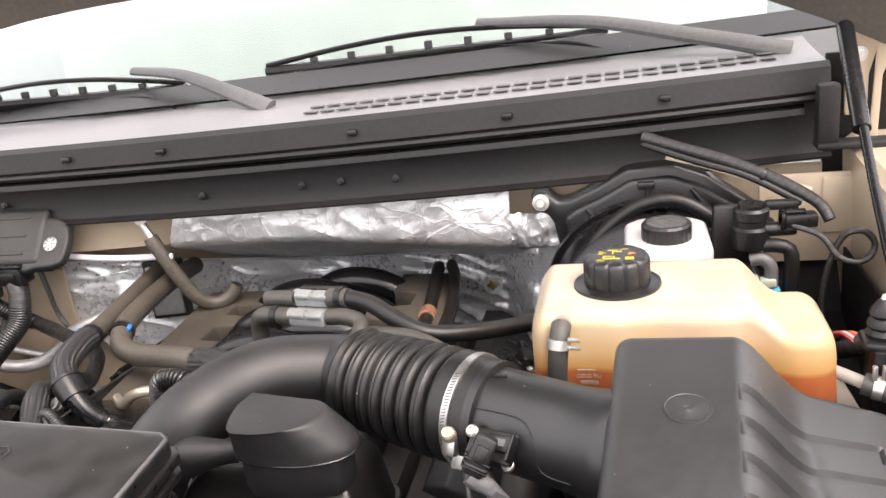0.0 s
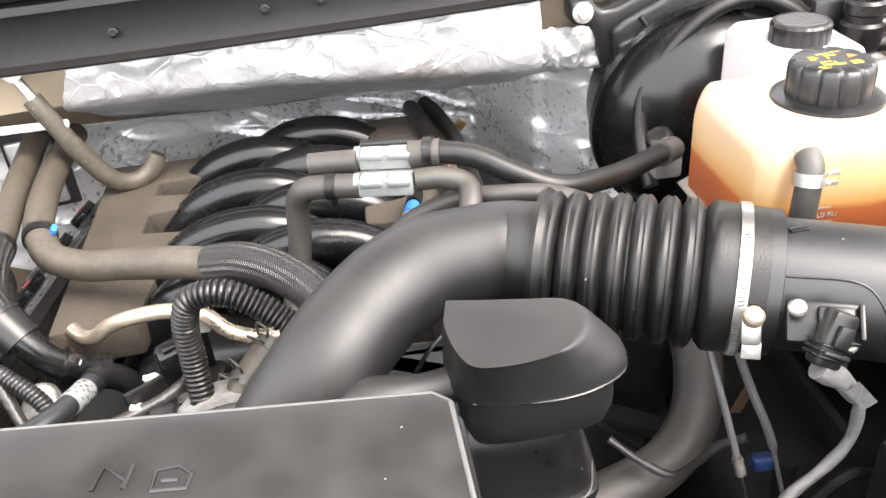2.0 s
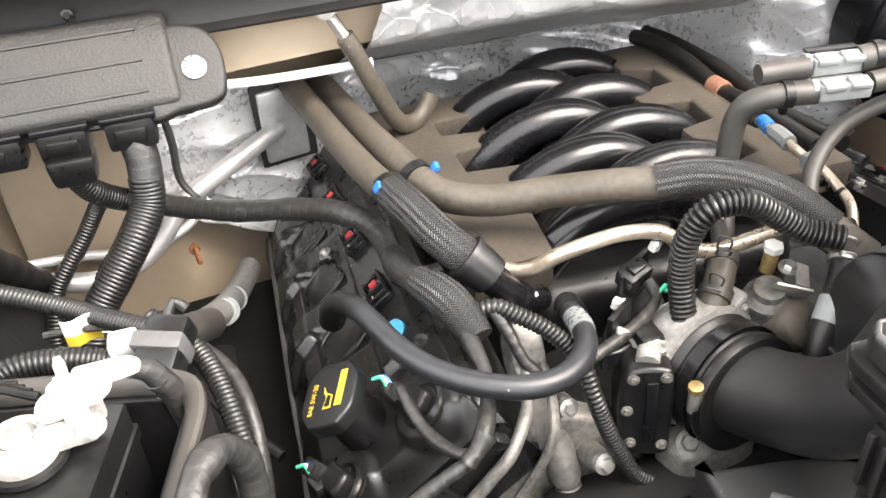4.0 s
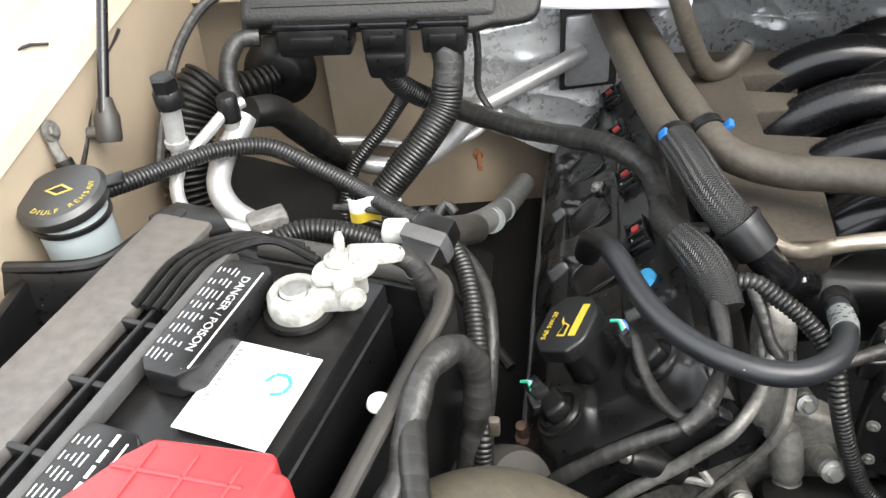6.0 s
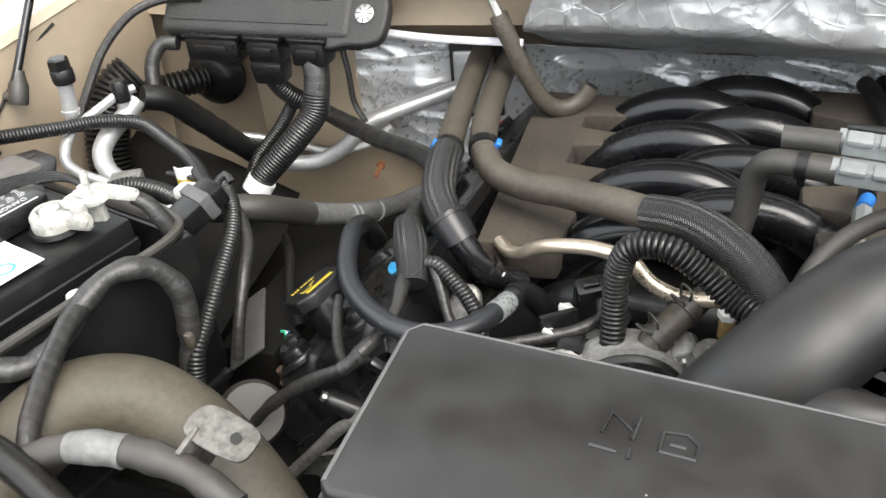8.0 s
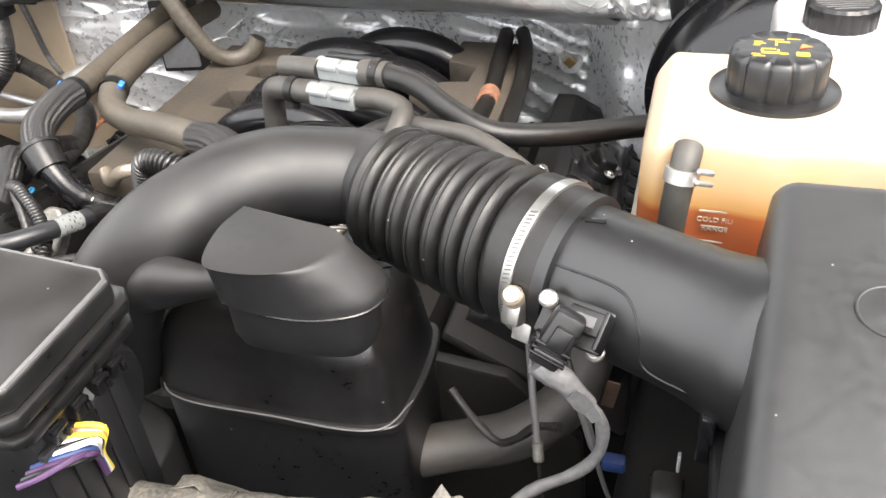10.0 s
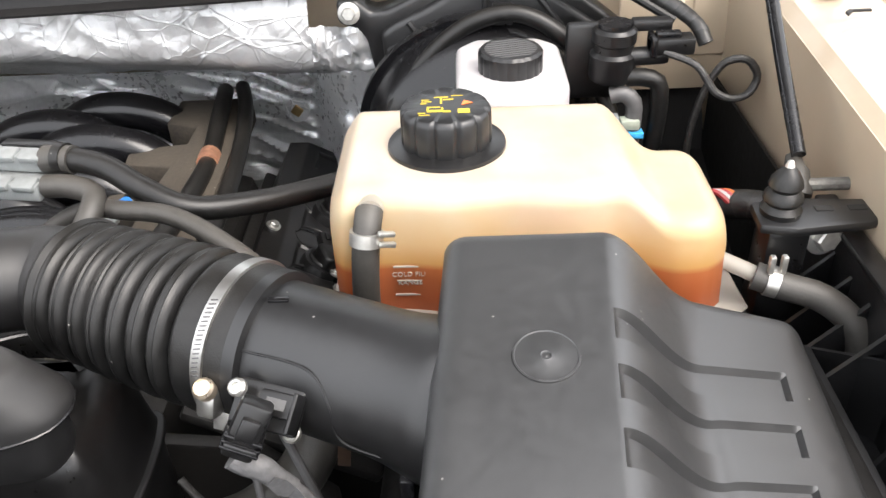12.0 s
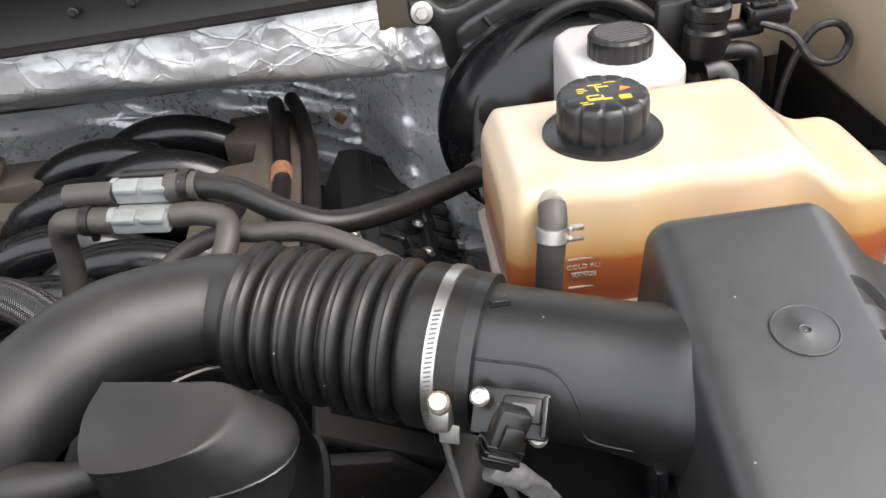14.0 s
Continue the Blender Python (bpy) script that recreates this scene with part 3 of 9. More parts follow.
def upper_foil():
    """Front face under the cowl, rolled under and running back; its end is torn."""
    line = spline([(0, 0.778, 1.142), (0, 0.770, 1.115), (0, 0.766, 1.085), (0, 0.768, 1.066), (0, 0.779, 1.054), (0, 0.815, 1.040), (0, 0.90, 1.0), (0, 0.985, 0.962), (0, 1.03, 0.94)], 0.0035)
    rows = []
    for q in line:
        left = -0.222 + 0.45 * max(0, q.z - 1.06) + 0.006 * noise.noise(Vector((q.z * 70, 3, 0))) - (0.006 if q.y > 0.79 else 0)
        row = []
        for i in range(221):
            x = left + (0.318 - left) * i / 220
            p = Vector((x, q.y - 0.03 * max(0, x) * (1.0 if q.y < 0.85 else 0.3), q.z + 0.003 - 0.07 * max(0, x - 0.02) * (1 if q.z < 1.1 else 0.3)))
            swell = 0.006 * noise.noise(Vector((x * 9, q.z * 14, 1))) + 0.0035 * (1 - abs(noise.noise(Vector((x * 16 + q.z * 9, q.z * 20, 5))))) ** 4
            fold = 0.0016 * (1 - abs(noise.noise(Vector((x * 38 - q.z * 30, q.z * 60 + q.y * 30, 9))))) ** 6
            row.append(p + Vector((0, -1, -0.35 if q.y > 0.80 else 0.1)) * (swell + fold))
        rows.append(row)
    return sheet(rows)


def lower_foil(x0, x1, nx, low, seed):
    """The film that hangs behind the engine: long slack folds pulled sideways."""
    rows = []
    for k in range(71):
        row = []
        for i in range(nx + 1):
            x = x0 + (x1 - x0) * i / nx
            y = eased(x, DEPTH)
            top = 1.052 - 0.41 * (y - 0.775)
            end = low + (0.75 * max(0, -0.33 - x) + 0.012 * noise.noise(Vector((x * 22, 1, 5))) if seed else 0)
            z = top + (end - top) * (k / 70) ** 1.4
            lip = 0.02 * math.exp(-((top - z) / 0.008) ** 2)
            slack = 0.010 * noise.noise(Vector((x * 5 + seed, z * 26 + 6 * x, 2))) + 0.008 * (1 - abs(noise.noise(Vector((x * 7 - z * 5, z * 30 + 10 * x, 7 + seed))))) ** 5 + 0.0015 * noise.noise(Vector((x * 30, z * 60, 4)))
            row.append(Vector((x, y - lip - slack * min(1, 0.35 + (top - z) / 0.02) * (0.55 if seed else 1), z)))
        rows.append(row)
    return sheet(rows)


def flap_foil():
    """A crumpled corner piece beside the brake booster."""
    line = spline([(0, 0.756, 1.092), (0, 0.754, 1.07), (0, 0.758, 1.048), (0, 0.772, 1.036), (0, 0.80, 1.03)], 0.0035)
    return sheet([[Vector((0.315 + 0.115 * i / 50, q.y - 0.01 * noise.noise(Vector((i * 0.11, q.z * 40, 3))) - 0.004 * (1 - abs(noise.noise(Vector((i * 0.25, q.z * 70, 8))))) ** 4, q.z + 0.006 * noise.noise(Vector((i * 0.15, 0, 1))))) for i in range(51)] for q in line])


part("upper_panel", upper_foil(), foil, ins)
part("corner_flap", flap_foil(), foil, ins)
part("lower_panel", lower_foil(-0.235, 0.46, 210, 0.62, 0.0), foil_film, ins, "shiny silver film hanging in slack folds")
part("side_panel", lower_foil(-0.49, -0.232, 90, 0.775, 3.0), foil_film, ins, "shiny silver film with an aluminium pipe passing through")
part("white_backing_edge", tube([(-0.57, 0.775, 1.052), (-0.42, 0.772, 1.05), (-0.33, 0.77, 1.045), (-0.22, 0.765, 1.046)], 0.005, 8, flat=0.7), white_edge, ins, "white foam edge under the firewall lip")

# cowl, windscreen and hood
def cowl_bow(x):
    return 0.05 * (x / 0.75) ** 2


def cowl_strip(profile, x0, x1, n, rise=0.025):
    rows = []
    for y, z in profile:
        rows.append([Vector((x0 + (x1 - x0) * i / n, y + cowl_bow(x0 + (x1 - x0) * i / n), z + rise * (x0 + (x1 - x0) * i / n))) for i in range(n + 1)])
    return thick(sheet(rows), 0.003)


cowl = thing("windscreen_cowl", (0, 0.8, 1.12), "black plastic windscreen cowl with grille slots", "cowl")
part("cowl_top", cowl_strip([(0.93, 1.262), (0.86, 1.252), (0.735, 1.243)], -0.85, 0.73, 40), cowl_sheen, cowl, "cowl top coloured grey for the sky it reflects")
part("cowl_lip", cowl_strip([(0.733, 1.246), (0.722, 1.24), (0.715, 1.212), (0.722, 1.205)], -0.85, 0.73, 40), cowl_black, cowl)
part("cowl_ledge", cowl_strip([(0.728, 1.196), (0.718, 1.192), (0.717, 1.184), (0.74, 1.182)], -0.85, 0.70, 40), plastic, cowl, "thin black ledge under the lip")
part("cowl_face", cowl_strip([(0.724, 1.206), (0.745, 1.203), (0.752, 1.19), (0.757, 1.14), (0.75, 1.125), (0.738, 1.121)], -0.85, 0.74, 40), cowl_black, cowl)
part("seal_strip", tube([(x, 0.719 + cowl_bow(x), 1.203 + 0.025 * x) for x in (-0.85, -0.5, -0.2, 0.1, 0.4, 0.73)], 0.0055, 8), rubber, cowl, "black rubber hood seal")
for x in (-0.62, -0.33, -0.17, 0.12, 0.33, 0.53):
    part("clip", box((0.014, 0.01, 0.008), (x, 0.716 + cowl_bow(x), 1.226 + 0.025 * x), 0.002), plastic, cowl)
for k in range(2):
    for i in range(26):
        x = 0.04 + 0.025 * i
        part("grille_slot", box((0.020, 0.012, 0.0016), (x, 0.785 + 0.03 * k + cowl_bow(x), 1.2475 + 0.025 * x + 0.0024 * k + 0.0016), 0.0005, 1), grey_dark, cowl)
for x, z in ((0.161, 1.152), (0.08, 1.153), (-0.14, 1.143), (0.02, 1.15), (-0.5, 1.14)):
    bolt((x, 0.752 + cowl_bow(x) - 0.002, z), (0, -1, 0.1), 0.0036, plastic, cowl)
part("end_bracket", box((0.026, 0.022, 0.075), (0.722, 0.742, 1.205), 0.005), cowl_black, cowl)
part("bracket_foot", box((0.085, 0.03, 0.008), (0.752, 0.742, 1.166), 0.002), cowl_black, cowl)
# Black backing added so that no sky shows through the gap.
part("end_wall", box((0.11, 0.008, 0.17), (0.785, 0.80, 1.185), 0.002), shade_black, cowl)
hinge = thing("mounting_bracket", (0.768, 0.77, 1.17), "beige painted steel hinge bracket beside the cowl", "bracket")
part("leaf", prism([(-0.014, 0.02), (0.012, 0.02), (0.012, 0.07), (0.020, 0.10), (0.020, 0.17), (-0.010, 0.17), (-0.016, 0.11)], 0, 0.006, 0.0015, m=pose(0.762, 0.775, 1.175, 90)), paint, hinge)
part("arm", prism([(0.012, -0.02), (0.022, -0.02), (0.024, 0.06), (0.032, 0.08), (0.032, 0.17), (0.022, 0.17), (0.016, 0.09)], 0, 0.005, 0.0015, m=pose(0.762, 0.76, 1.185, 90)), paint, hinge)
bolt((0.762, 0.767, 1.27), (0, -1, 0), 0.006, steel, hinge)

screen = thing("windscreen", (0, 0.95, 1.25), "sloping windscreen glass reflecting the bright sky", "windscreen", kind="structure")
part("pane", thick(sheet([[(x, 0.90 + cowl_bow(x) + 0.55 * k, 1.262 + 0.025 * x + 0.30 * k) for x in np.linspace(-0.86, 0.80, 24)] for k in (0, 0.5, 1.0, 1.7)]), 0.005), glass, screen).visible_shadow = False
part("lower_frit", thick(sheet([[(x, 0.895 + cowl_bow(x) + 0.55 * k, 1.2655 + 0.025 * x + 0.30 * k) for x in np.linspace(-0.85, 0.79, 24)] for k in (0, 0.08)]), 0.001), plastic, screen, "black ceramic band along the glass")
cabin = lone("wall_cabin", box((1.5, 1.6, 0.9), (0, 2.1, 1.0), 0.08, 3), pale_trim, "pale dashboard and cabin behind the windscreen", "cabin", kind="structure")


def wiper(name, pivot, elbow, a, b, label):
    w = thing(name, pivot, label, "wiper", "windscreen wipers")
    part("arm", tube([pivot, [p * 0.75 + e * 0.25 + d for p, e, d in zip(pivot, elbow, (0, 0, 0.008))], [p * 0.4 + e * 0.6 + d for p, e, d in zip(pivot, elbow, (0, 0, 0.016))], elbow], lambda s: 0.015 - 0.007 * s, 10, flat=0.6), grey_dark, w)
    a, b = Vector(a), Vector(b)
    part("frame", tube([a.lerp(b, k) + Vector((0, 0, 0.012 + 0.022 * math.sin(math.pi * k))) for k in np.linspace(0, 1, 9)], 0.0045, 8), plastic, w)
    part("rubber_blade", tube([a, a.lerp(b, 0.5), b], 0.009, 8, flat=1.4), rubber, w)
    for i in range(7):
        k = 0.15 + 0.115 * i
        q = a.lerp(b, k)
        part("claw", box((0.012, 0.008, 0.012 + 0.016 * math.sin(math.pi * k)), q + Vector((0, 0, 0.008)), 0.001), plastic, w)
    part("spray_pipe", tube([a.lerp(b, 0.7) + Vector((0, -0.01, 0.0)), a.lerp(b, 0.9) + Vector((0, -0.03, -0.004)), a.lerp(b, 1.0) + Vector((0, -0.05, -0.02))], 0.003, 6), rubber, w)
    return w


wiper("wiper", (0.70, 0.86, 1.268), (0.26, 0.98, 1.335), (-0.09, 0.955, 1.29), (0.46, 0.975, 1.30), "black windscreen wiper resting low on the glass")
wiper("wiper", (-0.05, 0.85, 1.25), (-0.33, 0.95, 1.315), (-0.75, 0.965, 1.275), (-0.24, 0.955, 1.275), "black windscreen wiper resting on the glass")

hood = thing("hood", (0, 0.80, 1.33), "open engine hood, its shaded underside coloured dark brown", "hood")
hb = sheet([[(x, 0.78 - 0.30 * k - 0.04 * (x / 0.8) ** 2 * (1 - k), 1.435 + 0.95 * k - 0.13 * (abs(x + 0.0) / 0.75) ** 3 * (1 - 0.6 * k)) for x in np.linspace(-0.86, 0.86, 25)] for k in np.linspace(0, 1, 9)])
# Dark colour here is the hood's own shade, not a liner.
part("inner_panel", thick(hb, 0.012), shaded_hood, hood, "underside panel coloured dark for shade")

# inner fenders and their rails
def fender(s, z_rail, name):
    f = thing(name, (s * 0.8, 0.4, 0.6), "beige painted inner fender with a bolted rail", "fender", kind="structure")
    rise = lambda y: z_rail + 0.08 * (y - 0.5)
    ys = (-0.6, -0.2, 0.1, 0.35, 0.6, 0.8)
    part("rail", thick(sheet([[(s * (0.755 + 0.004 * 0), y, rise(y)) for y in ys], [(s * 0.765, y, rise(y) + 0.008) for y in ys], [(s * 0.835, y, rise(y) + 0.010) for y in ys], [(s * 0.845, y, rise(y) + 0.022) for y in ys], [(s * 0.93, y, rise(y) + 0.026) for y in ys], [(s * 0.96, y, rise(y) + 0.0) for y in ys], [(s * 0.97, y, 0.5) for y in ys]]), 0.002), paint, f)
    part("inner_skin", thick(sheet([[(s * 0.756, y, rise(y)) for y in ys], [(s * 0.757, y, rise(y) - 0.03) for y in ys], [(s * 0.765, y, 0.95) for y in ys], [(s * 0.78, y, 0.8) for y in ys], [(s * 0.74, y, 0.55) for y in ys]]), 0.002), paint, f)
    return f


fender_l = fender(-1, 1.098, "inner_fender")
fender_r = fender(1, 1.135, "inner_fender")
for f, pts in ((fender_l, ((-0.792, 0.442, 1.105), (-0.792, 0.12, 1.08))), (fender_r, ((0.796, 0.609, 1.157), (0.796, 0.25, 1.13)))):
    for p in pts:
        bolt(p, (0, 0, 1), 0.008, paint, f)
# Black plates laid on the rails in place of shaded slots.
for s, z in ((-1, 1.116), (1, 1.157)):
    part("rail_slot", prism([(s * 0.80 - 0.011, 0.556), (s * 0.80 - 0.006, 0.561), (s * 0.80 + 0.011, 0.561), (s * 0.80 + 0.011, 0.558), (s * 0.80 - 0.004, 0.558), (s * 0.80 - 0.008, 0.553), (s * 0.80 - 0.011, 0.549)], z - 0.0012, z + 0.0006, 0), chassis, fender_l if s < 0 else fender_r)

# the dark under-structure that closes the bay below and in front
lone("wall_front", box((1.7, 0.04, 0.62), (0, -0.20, 0.68), 0.005), chassis, "black radiator support across the front", "radiator support", kind="structure")
# Floor coloured black to stand in for the shade down there.
lone("floor", box((1.7, 1.3, 0.02), (0, 0.4, 0.45), 0.0), shade_black, "added floor closing the engine bay, coloured black for deep shade", "floor", kind="structure")

# ---- air cleaner, intake tube and resonators ----
AX = Vector((0.918, -0.390, -0.035)).normalized()          # run of the intake tube
CL = Vector((0.346, 0.283, 1.061))                      # its centre at the hose clamp

airbox = thing("air_cleaner_box", (0.57, 0.1, 0.9), "black plastic air cleaner box with slotted sloping side", "air cleaner")


def air_lid():
    """The moulded lid: flat top, sloping side with recessed channels, rounded edges. The mesh lines follow the channels."""
    y0, y1, r, x1 = -0.12, 0.312, 0.014, 0.69
    mids = [0.232 - 0.0375 * k for k in range(9)]
    ys = {y0 + (y1 - y0) * j / 60 for j in range(61)} | {y1 - r * (1 - math.cos(a * 0.26)) for a in range(7)}
    for c in mids:
        ys = {y for y in ys if abs(y - c) > 0.0125}
        ys |= {c + d for d in (-0.0122, -0.0105, -0.0085, -0.004, 0.004, 0.0085, 0.0105, 0.0122)}
    ys = sorted(ys)
    us = sorted([r * (1 - math.cos(a * 0.26)) for a in range(7)] + [0.02 + 0.08 * i / 12 for i in range(13)])      # across the flat top
    cs = [0.548, 0.5495, 0.551, 0.5535, 0.556] + [0.558 + 0.0035 * i for i in range(28)] + [0.6545, 0.657, 0.6585, 0.660, 0.664, 0.668]
    bm = bmesh.new()
    g = []
    for yr in ys:
        left = 0.447 + 0.075 * max(0, yr - 0.08)
        lean = 0.09 * (yr - 0.2)
        row = []
        end = min(1, max(0, (y1 - 0.02 - yr) / 0.04)) * min(1, max(0, (yr - y0) / 0.05))
        cols = [(left + (0.548 + lean - left) * u / 0.1002, 0.548 - 1 + u) for u in us if u < 0.1] + [(c + lean, c) for c in cs]
        cols += [(c, 1) for c in (0.681, 0.6845, 0.687, 0.6885, 0.6895, 0.69)]
        for x, c in cols:
            y = yr + 0.14 * max(0, x - 0.548) * end
            lid = 1.121 + 0.14 * (y - 0.306)
            s = min(max((x - lean - 0.548) / 0.062, 0), 1)
            z = lid - 0.053 * (s * s * (3 - 2 * s)) - 0.30 * max(0, x - 0.612)
            steep = 4 * s * (1 - s)
            d = min(abs(yr - m) for m in mids)
            e = min(1, max(0, (0.0105 - d) / 0.002)) * min(1, max(0, (c - 0.551) / 0.003)) * min(1, max(0, (0.660 - c) / 0.003)) if c < 1 else 0
            z -= 0.0042 * e
            x -= 0.0030 * e * steep
            for q in (x - left, y1 - yr, x1 - x):
                if q < r:
                    z -= r - math.sqrt(max(0, r * r - (r - max(q, 0)) ** 2))
            row.append(bm.verts.new((x, y, z)))
        g.append(row)
    for a, b in zip(g, g[1:]):
        for i in range(len(a) - 1):
            bm.faces.new((a[i], a[i + 1], b[i + 1], b[i]))
    rim = g[0][:] + [row[-1] for row in g[1:]] + g[-1][-2::-1] + [row[0] for row in g[-2:0:-1]]
    low = [bm.verts.new((v.co.x - (0.005 if v.co.x < 0.5 else 0), v.co.y, 1.018)) for v in rim]
    for i in range(len(rim)):
        k = (i + 1) % len(rim)
        bm.faces.new((rim[i], rim[k], low[k], low[i]))
    bm.faces.new(low)
    return bm


lid = part("lid", air_lid(), plastic_grain, airbox)
MD = Matrix.Translation((0.516, 0.211, 1.1077)) @ Matrix.Rotation(radians(8), 4, "X")
part("moulded_disc", lathe([(0, -0.002), (0, 0.0004), (0.0018, -0.0006), (0.0024, 0.0007), (0.0030, 0.0009), (0.0036, 0.0006), (0.0160, 0.0005), (0.0165, 0.0011), (0.0174, 0.0010), (0.0180, -0.002)], MD, 48), plastic_grain, lid)
part("lid_flange", box((0.256, 0.45, 0.010), (0.572, 0.095, 1.014), 0.004), plastic, airbox)
part("lower_tray", box((0.17, 0.40, 0.22), (0.605, 0.08, 0.90), 0.015), plastic, airbox)
for k in range(3):
    part("lid_clip", box((0.008, 0.018, 0.034), (0.441, -0.02 + 0.11 * k, 1.020), 0.002), plastic_gloss, airbox)
part("outlet_collar", tube([CL + AX * 0.085, CL + AX * 0.10, CL + AX * 0.13, CL + AX * 0.15], lambda s: 0.0432 + 0.006 * min(1, s * 1.6) ** 2, 40, 0.004), plastic_matt, airbox)

intake = thing("intake_tube", (0.2, 0.3, 0.95), "black moulded engine air intake tube with bellows", "intake tube")
maf = part("sensor_housing", tube([CL + AX * 0.008, CL + AX * 0.05, CL + AX * 0.10], 0.0432, 40, 0.008), plastic_matt, intake, "black plastic tube with a moulded seam")
part("end_ring", lathe([(0.0, -0.004), (0.0485, -0.004), (0.0485, 0.004), (0.044, 0.005), (0, 0.005)], axis_frame(CL + AX * 0.013, AX), 40), plastic_matt, maf)
part("seam", tube([CL + AX * 0.015 + Vector((-0.010, -0.0325, 0.0275)), CL + AX * 0.06 + Vector((-0.010, -0.033, 0.027)), CL + AX * 0.075 + Vector((-0.0145, -0.0385, 0.013)), CL + AX * 0.08 + Vector((-0.0155, -0.0402, -0.008)), CL + AX * 0.115 + Vector((-0.0155, -0.040, -0.012))], 0.0007, 6, 0.003), plastic, maf)
part("arrow_mark", box((0.012, 0.004, 0.002), CL + AX * 0.025 + Vector((0.0, -0.004, 0.0435)), 0.0005), plastic_gloss, maf)


def bellows_r(s):
    """Seven broad ribs with narrow valleys, then a smooth cuff under the clamp."""
    crest = 0.0470 + 0.0045 * math.sin(min(1.0, s / 0.85) * 1.9)
    if s < 0.73:
        k = abs(math.sin(math.pi * (7 * s / 0.73)))
        return crest - 0.0095 * (1 - k ** 0.55) - 0.0012 * math.exp(-((k - 0.99) / 0.03) ** 2)
    k = (s - 0.73) / 0.27
    return crest - 0.0065 * math.exp(-(k / 0.10) ** 2) - 0.0030 * k


part("bellows", tube([CL - AX * 0.138, CL - AX * 0.10, CL - AX * 0.05, CL + AX * 0.010], bellows_r, 44, 0.0011), rubber, intake, "ribbed black rubber bellows")
part("bellows_collar", lathe([(0.0, -0.004), (0.047, -0.004), (0.049, 0.0), (0.047, 0.004), (0, 0.004)], axis_frame(CL - AX * 0.136, AX), 44), rubber, intake)
E0 = CL - AX * 0.136
elbow_pts = [E0, E0 - AX * 0.03, (0.163, 0.338, 1.073), (0.137, 0.325, 1.077), (0.114, 0.307, 1.076), (0.093, 0.290, 1.069), (0.075, 0.271, 1.061), (0.058, 0.258, 1.047), (0.041, 0.250, 1.028), (0.022, 0.246, 0.995), (0.006, 0.252, 0.955), (-0.008, 0.280, 0.918), (-0.022, 0.32, 0.897), (-0.034, 0.35, 0.888)]
part("elbow", tube(elbow_pts, lambda s: 0.0350 + 0.0035 * max(0, 1 - s / 0.12) + 0.006 * max(0, s - 0.45), 40, 0.005), plastic_tube, intake, "smooth black plastic elbow tube")
part("branch", tube([(0.050, 0.248, 1.018), (0.072, 0.238, 1.035), (0.092, 0.232, 1.045), (0.112, 0.231, 1.049), (0.132, 0.232, 1.051), (0.155, 0.234, 1.054)], lambda s: 0.0185 - 0.0075 * min(1, max(0, (s - 0.42) / 0.3)), 24), plastic_tube, intake)
part("edge_seam", tube([E0 - AX * 0.01 + Vector((0, -0.022, -0.03)), E0 - AX * 0.04 + Vector((0, -0.034, -0.024)), (0.140, 0.288, 1.045), (0.118, 0.262, 1.035)], 0.0016, 6), plastic_gloss, intake)

clamp = thing("hose_clamp", CL - Vector((0, 0, 0.05)), "steel worm-drive hose clamp round the intake bellows", "hose clamp")
part("band", lathe([(0.0500, -0.0036), (0.0512, -0.0036), (0.0512, 0.0036), (0.0500, 0.0036)], axis_frame(CL - AX * 0.006, AX), 48), clamp_steel, clamp)
SC = Vector((0.328, 0.2355, 1.066))
part("screw_housing", box((0.013, 0.012, 0.02), SC + Vector((0, 0.001, -0.008)), 0.003, m=pose(0, 0, 0, -20, 0, -20)), clamp_steel, clamp)
part("screw", lathe([(0.0, 0), (0.0065, 0), (0.0065, 0.006), (0.005, 0.008), (0.005, 0.0065), (0, 0.0065)], axis_frame(SC, (-0.1, -0.5, 0.85)), 12), fuel_pipe, clamp)
part("tail", box((0.012, 0.002, 0.022), SC + Vector((0.004, 0.004, -0.022)), 0.0005, m=pose(0, 0, 0, -20, 0, -20)), steel, clamp)
m = axis_frame(CL - AX * 0.006, AX)
q = m.inverted() @ SC
for i in range(36):
    a = math.atan2(q.y, q.x) + radians(9 + 3.0 * (i // 2)) * (1 if i % 2 else -1)
    part("band_slot", box((0.0006, 0.0009, 0.0042), (0, 0, 0), 0, m=m @ pose(0.0512 * math.cos(a), 0.0514 * math.sin(a), 0, 0, 0, math.degrees(a)) @ pose(0, 0, 0, 18, 0, 0)), grey_dark, clamp, smooth=False)

sensor = thing("air_flow_sensor", (0.362, 0.22, 1.04), "black air flow sensor screwed to the intake tube", "sensor")
ms = pose(0.3655, 0.222, 1.066, 38, 0, -20)
part("flange", box((0.042, 0.026, 0.006), (0, 0, 0), 0.002, m=ms), plastic, sensor)
part("body", box((0.022, 0.014, 0.007), (0, 0, 0), 0.002, m=ms @ pose(0.007, 0.002, 0.005)), plastic, sensor)
part("rib", box((0.003, 0.022, 0.012), (0, 0, 0), 0.001, m=ms @ pose(0.0195, -0.001, 0.006)), plastic, sensor)
part("maker_plate", box((0.012, 0.006, 0.0006), (0, 0, 0), 0, m=ms @ pose(0.008, 0.002, 0.0088)), grey_dark, sensor)
pd = Vector((-0.014, -0.010, -0.026)).normalized()
px = Vector((0.93, 0.0, -0.37))
px = (px - pd * px.dot(pd)).normalized()
pn = pd.cross(px)
mpl = Matrix((px, pn, pd)).transposed().to_4x4()
mpl.translation = (0.359, 0.2010, 1.0715)
plug = part("plug", box((0.018, 0.013, 0.034), (0, 0, 0), 0.003, m=mpl), plastic, sensor)
